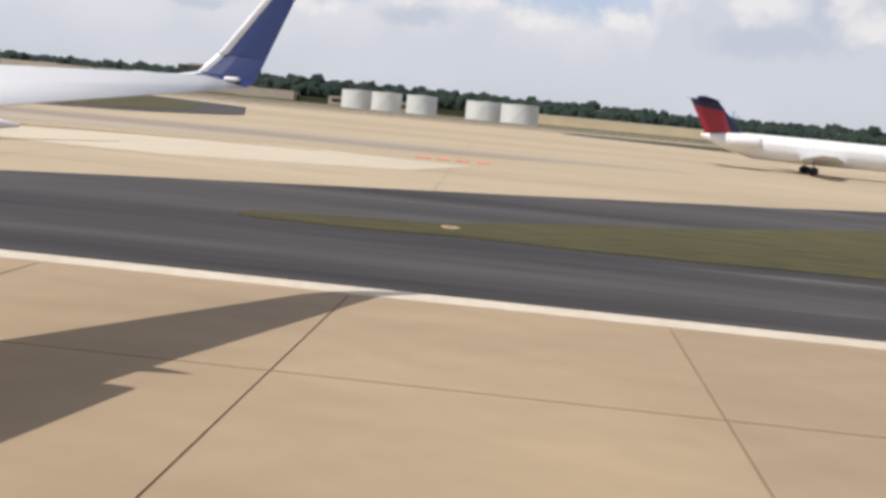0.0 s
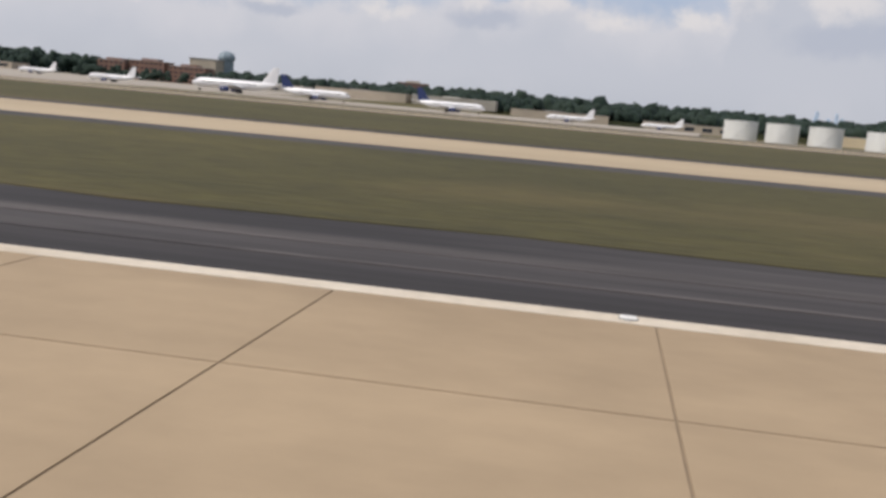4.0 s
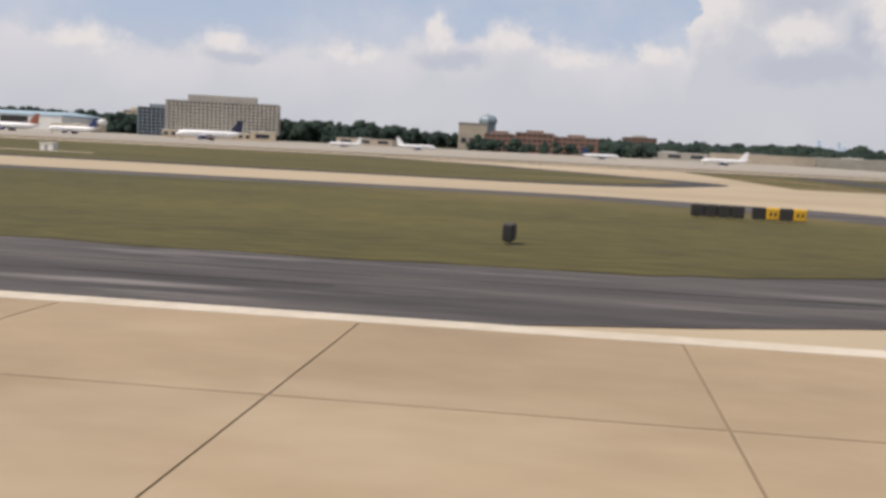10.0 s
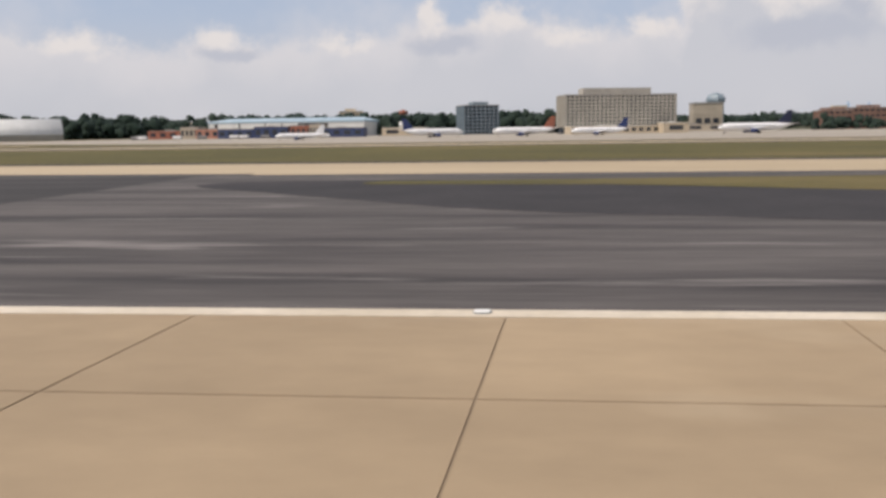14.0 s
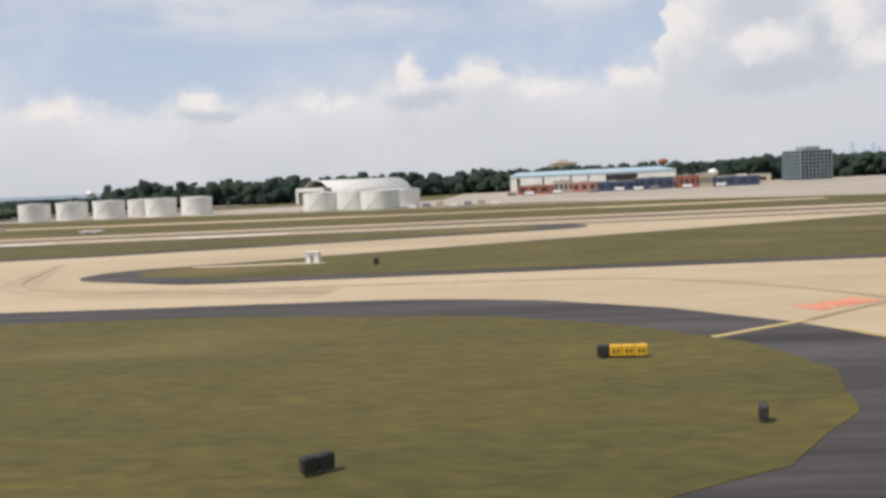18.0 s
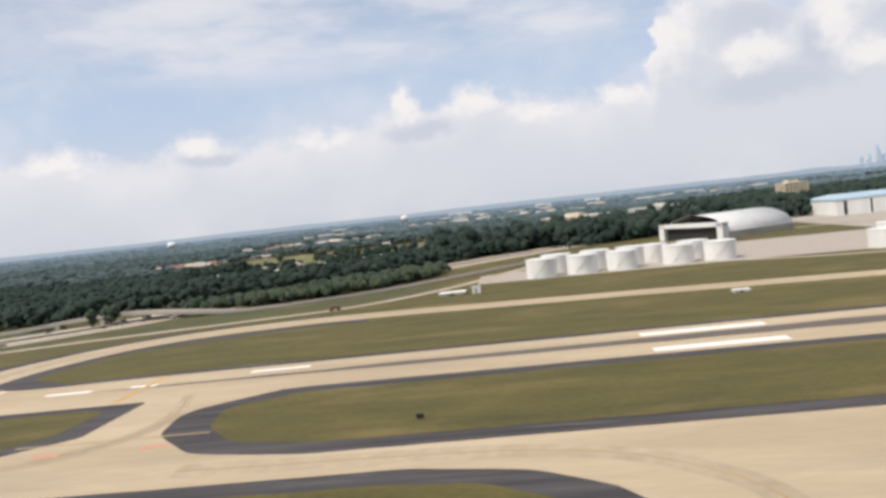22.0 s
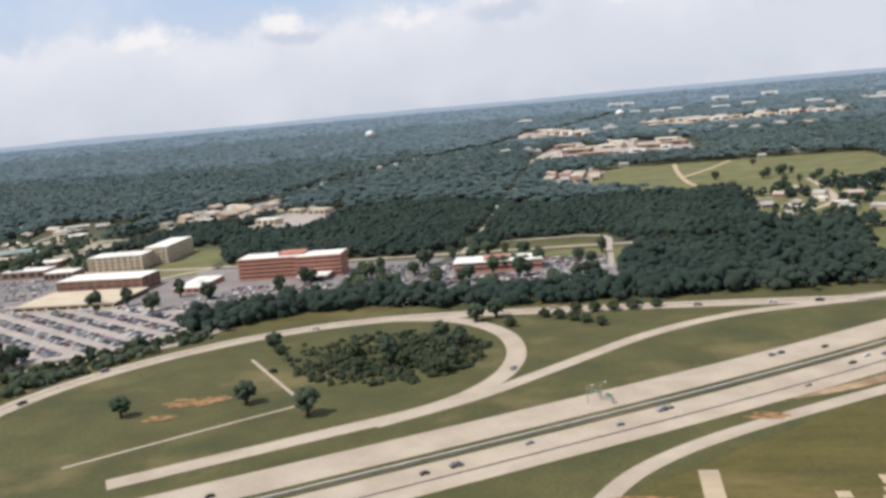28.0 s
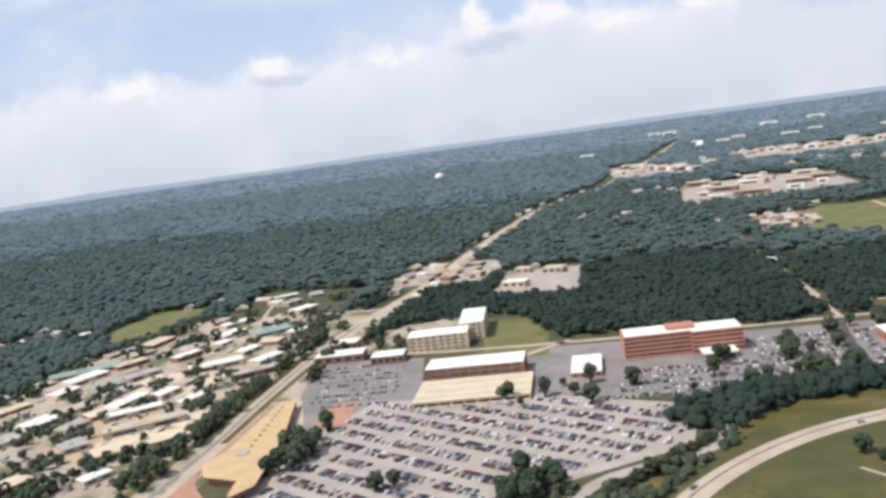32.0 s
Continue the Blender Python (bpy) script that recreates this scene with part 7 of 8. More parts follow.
# ---- cars ----
def paint_material(name, socket):
    m = bpy.data.materials.new(name)
    m.use_nodes = True
    nt = m.node_tree
    p = nt.nodes["Principled BSDF"]
    p.inputs["Roughness"].default_value = 0.35
    src = nt.nodes.new("ShaderNodeObjectInfo").outputs["Random"] if socket == "object" else nt.nodes.new("ShaderNodeNewGeometry").outputs["Random Per Island"]
    r = nt.nodes.new("ShaderNodeValToRGB")
    r.color_ramp.interpolation = "CONSTANT"
    cols = ((0.0, (0.55, 0.55, 0.54)), (0.12, (0.26, 0.27, 0.29)), (0.30, (0.03, 0.03, 0.035)), (0.62, (0.14, 0.14, 0.15)), (0.80, (0.16, 0.03, 0.03)), (0.86, (0.05, 0.07, 0.13)), (0.92, (0.36, 0.32, 0.26)))
    el = r.color_ramp.elements
    el[0].position, el[0].color = 0.0, (*cols[0][1], 1)
    el[1].position, el[1].color = cols[1][0], (*cols[1][1], 1)
    for pos, c in cols[2:]:
        el.new(pos).color = (*c, 1)
    nt.links.new(src, r.inputs[0])
    nt.links.new(r.outputs[0], p.inputs["Base Color"])
    return m


CARPAINT, CARPAINT2 = paint_material("car_paint", "object"), paint_material("many_car_paint", "island")
CAR_SECTION = ((-1.15, 0.22), (-1.12, 0.44), (-0.62, 0.50), (-0.30, 0.76), (0.42, 0.76), (0.74, 0.50), (1.10, 0.43), (1.15, 0.22))


def car_body(bm, dx=0.0, dy=0.0, s=1.0, turn=0.0):
    c, q = math.cos(turn), math.sin(turn)
    rows = []
    for side in (-0.46, 0.46):
        rows.append([bm.verts.new((dx + (a * c - side * (0.82 if b > 0.6 else 1) * q) * s, dy + (a * q + side * (0.82 if b > 0.6 else 1) * c) * s, b * s)) for a, b in CAR_SECTION])
    k = len(CAR_SECTION)
    for i in range(k):
        j = (i + 1) % k
        bm.faces.new((rows[0][i], rows[0][j], rows[1][j], rows[1][i]))
    bm.faces.new(rows[0][::-1])
    bm.faces.new(rows[1])


def make_car(label, grp):
    e = thing("car", label, "car", group=grp)
    bm = bmesh.new()
    car_body(bm)
    b = part("body", bm, CARPAINT, e)
    box("windscreen", -0.60, -0.33, -0.36, 0.36, 0.52, 0.70, GLASS, e)
    box("side_window", -0.26, 0.55, -0.43, 0.43, 0.54, 0.69, GLASS, e)
    w = lathe("wheel", [(-0.08, 0.17), (-0.07, 0.19), (0.07, 0.19), (0.08, 0.17)], TYRE, e, 10, "x")
    for k, (a, b2) in enumerate(((-0.72, -0.42), (-0.72, 0.42), (0.72, -0.42), (0.72, 0.42))):
        m = pose(a, b2, 0.19, 0, 0, 90)
        if k:
            shared("wheel", w, m, e)
        else:
            w.matrix_basis = m
    return e


car = make_car("parked car in a large car park", "parked cars")
LOT_POLY = [(-1196, 178), (-1140, 175), (-1120, 200), (-1089, 217), (-1086, 242), (-1126, 260), (-1180, 266), (-1194, 240)]
slots = []
ROW = (math.cos(radians(-34)), math.sin(radians(-34)))
for r in range(-16, 26):
    for half in (0, 1):
        for k in range(-20, 130):
            u, v = k * 1.12, r * 7.9 + half * 2.25
            if k % 16 in (0, 1):
                continue
            slots.append((-1200 + u * ROW[0] - v * ROW[1], 222 + u * ROW[1] + v * ROW[0]))
sx, sy = np.array([s[0] for s in slots]), np.array([s[1] for s in slots])
keep = inside(sx, sy, LOT_POLY) & (rng.uniform(0, 1, len(sx)) < 0.74 + 0.22 * np.sin(sx * 0.23) * np.cos(sy * 0.31))
slots = [(x, y) for x, y, k in zip(sx, sy, keep) if k]
extra = []
for r in range(18):
    for k in range(150):
        x, y = -1108 + k * 0.98 + 1.5 * r, 254 + (r // 2) * 6.4 + (r % 2) * 1.9
        if rng.uniform() < 0.62 and not (-1103 < x < -1058 and 284 < y < 312) and not (-1020 < x < -985 and 284 < y < 303) and not (-1122 < x < -1106 and y > 275) and y < 320 and x < -966 and not near_line(np.array([x]), np.array([y]), [(-1030, 262), (-1027.5, 300), (-1023, 327)], 3.2)[0]:
            extra.append((x, y))
for k in range(230):
    x, y = -1212 + (k % 24) * 1.45, 262 + (k // 24) * 6.0
    if rng.uniform() < 0.7 and inside(np.array([x]), np.array([y]), [(-1204, 262), (-1176, 266), (-1181, 312), (-1216, 322)])[0]:
        extra.append((x, y))
slots.sort(key=lambda p: p[1])
near, rest = slots[:240], slots[240:] + extra
used = False
for x, y in near:
    m = pose(x, y, 0.05, 0, 0, 56 + (180 if rng.uniform() < 0.5 else 0) + rng.normal(0, 1.5)) @ Matrix.Scale(0.90, 4)
    if used:
        copy_thing(car, m)
    else:
        car.matrix_basis, used = m, True
bm = bmesh.new()
for x, y in rest:
    car_body(bm, x, y, 0.88 if y < 253 else 0.8, radians(56) if y < 253 else math.pi / 2)
tagged(part("town_cars", TOWN_CARS, CARPAINT2, None), "small parked cars beside the town shops", "cars", kind="stuff")
tagged(part("parked_cars", bm, CARPAINT2, None), "rows of parked cars of many colours on pale asphalt", "cars", kind="stuff")
car2 = make_car("car driving along the motorway", "cars on the roads")
line = spline(MOTORWAY[1:7], 12)
used = False
for k in range(34):
    i = int(rng.integers(1, len(line) - 2))
    d = (line[i + 1] - line[i]).normalized()
    off = float(rng.choice([-12.5, -11, -7, -5.4, 3.8, 6.5]))
    p = line[i] + d * rng.uniform(0, 4) + Vector((-d.y, d.x)) * off
    m = pose(p.x, p.y, 0.09, 0, 0, math.degrees(math.atan2(d.y, d.x)) + (180 if off < 0 else 0)) @ Matrix.Scale(0.72 if k % 6 else 1.0, 4)
    if used:
        copy_thing(car2, m)
    else:
        car2.matrix_basis, used = m, True
line = spline(RAMP_LINE[1:9], 12)
for k in range(14):
    i = int(rng.integers(1, len(line) - 2))
    d = (line[i + 1] - line[i]).normalized()
    p = line[i] + Vector((-d.y, d.x)) * float(rng.choice([-1.6, 2.0]))
    copy_thing(car2, pose(p.x, p.y, 0.11, 0, 0, math.degrees(math.atan2(d.y, d.x))) @ Matrix.Scale(1.0, 4))
copy_thing(car2, pose(-987, 180, 0.12, 0, 0, 80))
copy_thing(car2, pose(-803, 205, 0.06, 0, 0, 30) @ Matrix.Scale(1.3, 4))


# ---- aircraft ----
def blade(name, mat, parent, root, tip, thick, label=""):
    """A wing or fin from a root line to a tip line, each ((front), (back))."""
    bm = bmesh.new()
    (a0, a1), (b0, b1) = [[Vector(p) for p in q] for q in (root, tip)]
    nrm = (a1 - a0).cross(b0 - a0).normalized()
    rings = []
    for f, g, t in ((a0, a1, thick), (b0, b1, thick * 0.5)):
        ring = []
        for u, h in ((0, 0), (0.12, 0.8), (0.4, 1), (0.75, 0.55), (1, 0), (0.75, -0.35), (0.4, -0.6), (0.12, -0.6)):
            ring.append(bm.verts.new(f + (g - f) * u + nrm * t * h / 2))
        rings.append(ring)
    for k in range(8):
        bm.faces.new((rings[0][k], rings[0][(k + 1) % 8], rings[1][(k + 1) % 8], rings[1][k]))
    bm.faces.new(rings[0][::-1])
    bm.faces.new(rings[1])
    return part(name, bm, mat, parent, label)


def gear(name, e, x, y, top, r, side):
    g = box(name, x - 0.04, x + 0.04, y - 0.04, y + 0.04, r, top, GREY, e)
    for s in (-1, 1):
        lathe("tyre", [(-0.06, r * 0.8), (-0.05, r), (0.05, r), (0.06, r * 0.8)], TYRE, g, 12, "x", label="black tyre").matrix_basis = pose(x, y + s * side, r, 0, 0, 90)


def airliner(label, L, tail, x, y, turn, rear=True, flag=None):
    """An airliner along +x (nose), length L; rear: engines at the back and a high tailplane."""
    e = thing("airliner", label, "aircraft", x, y, 0.03, turn)
    r = L * (0.052 if rear else 0.052)
    zc = r + L * 0.040
    prof = [(-0.50, 0.12, 0.55), (-0.46, 0.30, 0.42), (-0.38, 0.72, 0.20), (-0.28, 0.97, 0.03), (-0.2, 1, 0), (0.36, 1, 0), (0.42, 0.90, -0.05), (0.46, 0.70, -0.12), (0.485, 0.42, -0.20), (0.5, 0.08, -0.28)]
    bm = bmesh.new()
    rings = []
    for u, q, lift in prof:
        rings.append([bm.verts.new((u * L, r * q * math.cos(2 * math.pi * k / 20), zc + lift * r + r * q * math.sin(2 * math.pi * k / 20))) for k in range(20)])
    for a, b in zip(rings, rings[1:]):
        for k in range(20):
            bm.faces.new((a[k], a[(k + 1) % 20], b[(k + 1) % 20], b[k]))
    bm.faces.new(rings[0][::-1])
    bm.faces.new(rings[-1])
    part("fuselage", bm, SKIN, e, smooth=True)
    box("cockpit_window", 0.445 * L, 0.470 * L, -r * 0.62, r * 0.62, zc + r * 0.25, zc + r * 0.52, GLASS, e, "dark cockpit windows")
    w = None
    if not rear:
        box("window_row", -0.26 * L, 0.38 * L, -r * 1.004, r * 1.004, zc + r * 0.17, zc + r * 0.29, GLASS, e, "dark row of cabin windows")
    for k in range(int(L * 2.2) if rear else 0):
        xx = -0.26 * L + 0.64 * L * k / (int(L * 2.2) - 1)
        if w is None:
            w = box("cabin_window", -0.006 * L / 2, 0.006 * L / 2, -r * 1.004, r * 1.004, zc + r * 0.15, zc + r * 0.23, TITLE, e)
            w.location.x = xx
        else:
            shared("cabin_window", w, pose(xx, 0, 0), e)
    wz = zc - r * 0.62
    for s in (-1, 1):
        blade("wing", SKIN if s > 0 else SKIN, e, ((0.08 * L, s * r * 0.7, wz), (-0.10 * L, s * r * 0.7, wz)), ((-0.09 * L, s * 0.40 * L, wz + 0.03 * L), (-0.135 * L, s * 0.40 * L, wz + 0.03 * L)), 0.016 * L)
    top = zc + r + L * (0.118 if rear else 0.165)
    blade("tail_fin", tail, e, ((-0.30 * L if not rear else -0.34 * L, 0, zc + r * 0.8), (-0.48 * L, 0, zc + r * 0.6)), ((-0.435 * L if not rear else -0.450 * L, 0, top), ((-0.505 if not rear else -0.560) * L, 0, top)), 0.014 * L)
    if flag:
        blade("tail_flash", flag, e, ((-0.330 * L, -0.001, zc + r * 0.9), (-0.405 * L, -0.001, zc + r * 0.9)), ((-0.406 * L, -0.001, zc + r + (top - zc - r) * 0.62), (-0.428 * L, -0.001, zc + r + (top - zc - r) * 0.62)), 0.021 * L, "navy front edge of the tail fin")
        blade("tail_cap", flag, e, ((-0.411 * L, -0.001, zc + r + (top - zc - r) * 0.66), (-0.543 * L, -0.001, zc + r + (top - zc - r) * 0.80)), ((-0.449 * L, -0.001, top + 0.01), (-0.561 * L, -0.001, top + 0.01)), 0.019 * L, "navy top of the tail fin")
    tz = top if rear else zc + r * 0.6
    for s in (-1, 1):
        blade("tailplane", NAVY if rear else SKIN, e, ((-0.44 * L, s * 0.02, tz), (-0.53 * L, s * 0.02, tz)), ((-0.515 * L, s * 0.13 * L, tz + 0.008 * L), (-0.56 * L, s * 0.13 * L, tz + 0.008 * L)), 0.010 * L)
        if rear:
            lathe("engine", [(-0.065 * L, 0.018 * L), (-0.05 * L, 0.024 * L), (0.04 * L, 0.026 * L), (0.06 * L, 0.021 * L)], SKIN, e, 14, "x", (-0.335 * L, s * (r + 0.026 * L), zc + r * 0.35))
        else:
            lathe("engine", [(-0.05 * L, 0.016 * L), (-0.03 * L, 0.026 * L), (0.035 * L, 0.029 * L), (0.05 * L, 0.025 * L)], NAVY, e, 14, "x", (0.055 * L, s * 0.16 * L, wz - 0.022 * L))
        gear("main_gear", e, -0.05 * L, s * 0.055 * L, wz, 0.017 * L, 0.012 * L)
    gear("nose_gear", e, 0.41 * L, 0, zc - r * 0.8, 0.010 * L, 0.007 * L)
    return e


md = airliner("white rear-engined airliner with a navy and crimson tail taxiing", 11.6, CRIMSON, -159.8, 41.0, -2.0, True, INK)
for k in range(5):
    w = 0.10 if k else 0.14
    box("title_bar", 2.3 + 0.34 * k - w, 2.3 + 0.34 * k + w - 0.06, -0.612, -0.597, 1.22, 1.34, RED if k == 0 else TITLE, md, "faint painted title bar")
airliner("white rear-engined airliner with a navy and crimson tail on the taxiway", 14.0, CRIMSON, 18.9, 51.0, -2.0, True, INK)
for x, y, turn, L, tail, lab in ((-522, 209, 190, 12, SKIN, "white airliner with a white tail parked on the apron"), (-493, 240, 14, 17, NAVY, "white airliner parked on the apron"), (-468, 238, 186, 17, BRICK, "white airliner with a dark red tail parked"),
                                 (-448, 236, 178, 15, NAVY, "white airliner parked nose to tail"), (-408, 236, 184, 19, INK, "white airliner with a dark tail taxiing"), (-369, 234, 183, 9, SKIN, "small white jet parked on the apron"),
                                 (-350, 238, 5, 11, SKIN, "small white jet parked on the apron"), (-218, 186, 175, 12, SKIN, "white freighter with a white tail"), (-171, 186, -4, 16, NAVY, "large white airliner with a dark tail"),
                                 (-141, 184, -6, 15, NAVY, "white airliner with a dark tail parked"), (-116, 186, 180, 10, SKIN, "small white airliner parked"), (-96, 196, 176, 9, SKIN, "small white jet on the apron"), (-190, 188, 180, 20, SKIN, "long white freighter on the apron"),
                                 (-268, 236, 178, 12, SKIN, "white jet parked before brick offices"), (-300, 238, 3, 10, NAVY, "small white jet with a navy tail")):
    airliner(lab, L, tail, x, y, turn, False)

# the wing of the airliner that carries the view, where it stands as the clip begins
wing = thing("airliner_wing", "long white airliner wing with a tall navy winglet", "wing", 0, 0, 0)


def loft(name, sections, mat, parent, label=""):
    """A wing through sections (front, back, thickness)."""
    bm = bmesh.new()
    rings = []
    for a, c, th in sections:
        a, c = Vector(a), Vector(c)
        rings.append([bm.verts.new(a + (c - a) * u + Vector((0, 0, th * h))) for u, h in ((0, 0), (0.04, 0.4), (0.15, 0.75), (0.4, 1), (0.7, 0.6), (1, 0.03), (1, -0.03), (0.7, -0.25), (0.4, -0.45), (0.12, -0.4), (0.03, -0.22))])
    for p, q in zip(rings, rings[1:]):
        for k in range(11):
            bm.faces.new((p[k], p[(k + 1) % 11], q[(k + 1) % 11], q[k]))
    bm.faces.new(rings[0][::-1])
    bm.faces.new(rings[-1])
    return part(name, bm, mat, parent, label, True)


loft("wing_panel", [((-6.473, 1.875, 1.643), (-4.221, 1.875, 1.531), 0.20), ((-4.343, 5.16, 1.859), (-3.019, 5.16, 1.737), 0.13), ((-2.766, 7.553, 2.028), (-2.128, 7.553, 1.991), 0.05)], SKIN, wing)
blend = [((-2.766, 7.534, 2.028), (-2.128, 7.534, 1.991)), ((-2.606, 7.694, 2.084), (-2.1, 7.694, 2.056)), ((-2.456, 7.769, 2.263), (-2.043, 7.769, 2.244)), ((-1.987, 7.938, 2.957), (-1.78, 7.938, 2.976))]
for p, q, n in zip(blend, blend[1:], range(3)):
    blade("winglet", NAVY, wing, p, q, 0.06 - 0.012 * n, "navy upswept winglet")
    blade("winglet_edge", SKIN, wing, ((p[0][0] - 0.02, p[0][1] - 0.012, p[0][2]), (p[0][0] + 0.07, p[0][1] - 0.012, p[0][2])), ((q[0][0] - 0.02, q[0][1] - 0.012, q[0][2]), (q[0][0] + 0.05, q[0][1] - 0.012, q[0][2])), 0.06, "pale leading edge")
box("tip_light", -2.34, -2.21, 7.51, 7.60, 2.03, 2.07, STEEL, wing, "white wing tip light", bevel=0.015)
blade("flap", GREY, wing, ((-4.033, 2.438, 1.568), (-3.517, 2.438, 1.474)), ((-3.282, 4.597, 1.7), (-2.954, 4.597, 1.643)), 0.04, "grey slotted flap edge")
for y, x, s in ((3.19, -3.85, 1.0), (4.97, -3.14, 0.8)):
    lathe("flap_fairing", [(-0.9 * s, 0.02), (-0.5 * s, 0.09 * s), (0.1 * s, 0.08 * s), (0.5 * s, 0.01)], SKIN, wing, 10, "x", (x, y, 1.45 + 0.04 * y))


# ---- signs, lights and small airfield things ----
def guide_sign(x, y, panels, turn=0.0, h=0.42, w=0.42):
    e = thing("taxiway_sign", "black and yellow taxiway guidance sign on short legs", "sign", x, y, 0.05, turn, "taxiway signs")
    for k, c in enumerate(panels):
        box("panel", k * w, (k + 1) * w - 0.004, -0.11, 0.11, 0.06, h, SIGN_Y if c == "y" else BLACK, e, "yellow panel" if c == "y" else "black panel", bevel=0.035)
        box("leg", (k + 0.45) * w, (k + 0.55) * w, -0.03, 0.03, 0, 0.08, GREY, e)
        if c == "y":
            for j in range(2):
                box("legend_bar", k * w + 0.09 + 0.13 * j, k * w + 0.16 + 0.13 * j, -0.116, -0.111, 0.18, h - 0.14, BLACK, e, "black lettering bar")
    return e


for x, y, p in ((-237.6, 26.8, "ybb"), (-235.1, 25.6, "bbbb"), (-233.1, 25.9, "b"), (-279.9, 26.4, "ybb"), (-277.9, 25.2, "bbbb"), (-275.6, 27.0, "b"), (-274.7, 24.8, "bbbb"), (-272.7, 25.6, "byby"),
                (-312.8, 26.8, "bbbb"), (-311.0, 26.8, "byby"), (-39.6, 23.4, "bybby"), (-580.9, 29.0, "yybb"), (-566.5, 34.9, "b"), (-612.2, 27.3, "byyy"), (-527.6, 38.4, "byyy"), (-838.9, 90.0, "bbb"), (-831.2, 86.6, "b"),
                (-769.4, 86.8, "bb"), (-570.3, 66.6, "bbb"), (-625.0, 62.0, "b"), (-276.2, 84.5, "bb")):
    guide_sign(x, y, p, -1.5, 0.42 if y < 60 else 0.55, 0.39)
for x, y, turn, c in ((-275.5, 16.6, 60, "y"), (-318.0, 16.3, 80, "b"), (-361.6, 21.0, 70, "b"), (-75.6, 20.5, 75, "b"), (-109.1, 19.2, 75, "b"), (-232.9, 20.4, 80, "b"), (-232.8, 17.4, 70, "b"), (-619.0, 16.6, 40, "bb"), (-609.2, 19.7, 75, "b")):
    guide_sign(x, y, c, turn, 0.42 if x in (-275.5, -75.6) else 0.40, 0.36)


def edge_light(x, y, tall):
    e = thing("edge_light", "runway edge light on a pale round base", "light", x, y, 0.035, 0, "runway edge lights")
    lathe("base", [(0, 0.10), (0.008, 0.10), (0.014, 0.08)], CREAM, e, 18)
    lathe("stem", [(0.012, 0.014), (0.07 * tall, 0.010)], YELLOW, e, 8)
    lathe("lamp", [(0.07 * tall, 0.012), (0.085 * tall, 0.020), (0.105 * tall, 0.014), (0.12 * tall, 0.004)], CREAM, e, 10)
    return e


el = edge_light(-426.8, 10.0, 1.0)
for k, x in enumerate((-352.2, -177.7, -52.8, -27.3, -209.6, -451.8, -524.7, -274.5, -560)):
    copy_thing(el, pose(x, 9.45 + 0.3 * (k % 3), 0.035))
refl = thing("inset_light", "white inset light on the runway edge line", "light", -179.4, 8.62, 0.058, 0, "inset runway lights")
box("cap", -0.085, 0.085, -0.06, 0.06, 0, 0.028, STEEL, refl, bevel=0.015)
lathe("rim", [(0, 0.10), (0.010, 0.10)], GREY, refl, 14)
for k in range(-14, 4):
    if k != -5:
        copy_thing(refl, pose(2.05 + 31.8 * k - 22.6, 8.62, 0.058))


for x, y in ((-181.1, 6.8), (-181.15, 5.78), (-179.6, 6.8), (-28.3, 5.8), (-26.7, 7.4), (-60.2, 6.8), (-91.9, 5.8), (-150.4, 6.9), (-213.1, 5.8), (-212.0, 6.8)):
    copy_thing(refl, pose(x, y, 0.053) @ Matrix.Scale(0.34, 4))


def cover(x, y, r):
    e = thing("drain_cover", "pale concrete drain ring with a dark slot in the grass", "drain", x, y, 0.05, 0, "drain covers")
    lathe("ring", [(0, r), (0.006, r), (0.012, r * 0.9)], TRACK, e, 20)
    box("slot", -r * 0.4, r * 0.4, -r * 0.16, r * 0.16, 0.0, 0.016, BLACK, e, "dark drain slot")


for x, y, r in ((-539.6, 15.8, 0.36), (-577.5, 15.0, 0.29), (-533.1, 23.9, 0.4), (-283.1, 15.5, 0.16), (-279.3, 11.7, 0.17), (-161.0, 17.0, 0.35), (-640.0, 29.5, 0.4), (9.5, 14.3, 0.22), (-0.5, 14.0, 0.16)):
    cover(x, y, r)

# approach light row
setting(prism("approach_pad", [(-664.2, 32.4), (-663.2, 32.4), (-665.6, 9), (-666.7, 9)], -0.1, 0.09, CREAM), "pale concrete strip with approach lights", "pad")
for x, y in ((-663.8, 31.6), (-664.1, 28.9), (-664.5, 25.2), (-664.8, 21.5), (-665.2, 17.5)):
    e = thing("approach_light", "orange and white approach light box on a concrete strip", "light", x, y, 0.09, 8, "approach lights")
    e.scale = (0.7, 0.7, 0.7)
    box("housing", -0.25, 0.25, -0.14, 0.14, 0.12, 0.42, RED, e, bevel=0.03)
    box("lens", -0.20, 0.20, -0.16, -0.13, 0.18, 0.36, STEEL, e)
    box("foot", -0.06, 0.06, -0.06, 0.06, 0, 0.14, GREY, e)
# glide slope shelter with mast
setting(prism("gravel_pad", ragged(rounded([(-699, 43.0, 2), (-690, 42.9, 1.5), (-685.5, 45.2, 1), (-692.5, 46.6, 2), (-694, 49.2, 1), (-697, 48.8, 1)]), 0.35, 0.7), -0.1, 0.07, GRAVEL), "grey gravel pad round an equipment shelter", "gravel")
setting(strip("shelter_path", [(-692.6, 51.0), (-691.3, 54.8), (-689.6, 59.5)], 1.7, -0.1, 0.075, ROAD), "pale path to the equipment shelter", "path")
setting(box("shelter_walk", -694, -691.4, 50.2, 50.8, 0, 0.08, CREAM), "pale concrete walk", "path")
sh = thing("equipment_shelter", "red and white chequered equipment shelter on gravel", "shelter", -694.6, 47.6, 0.07, 6)
sh.scale = (0.8, 0.8, 0.8)
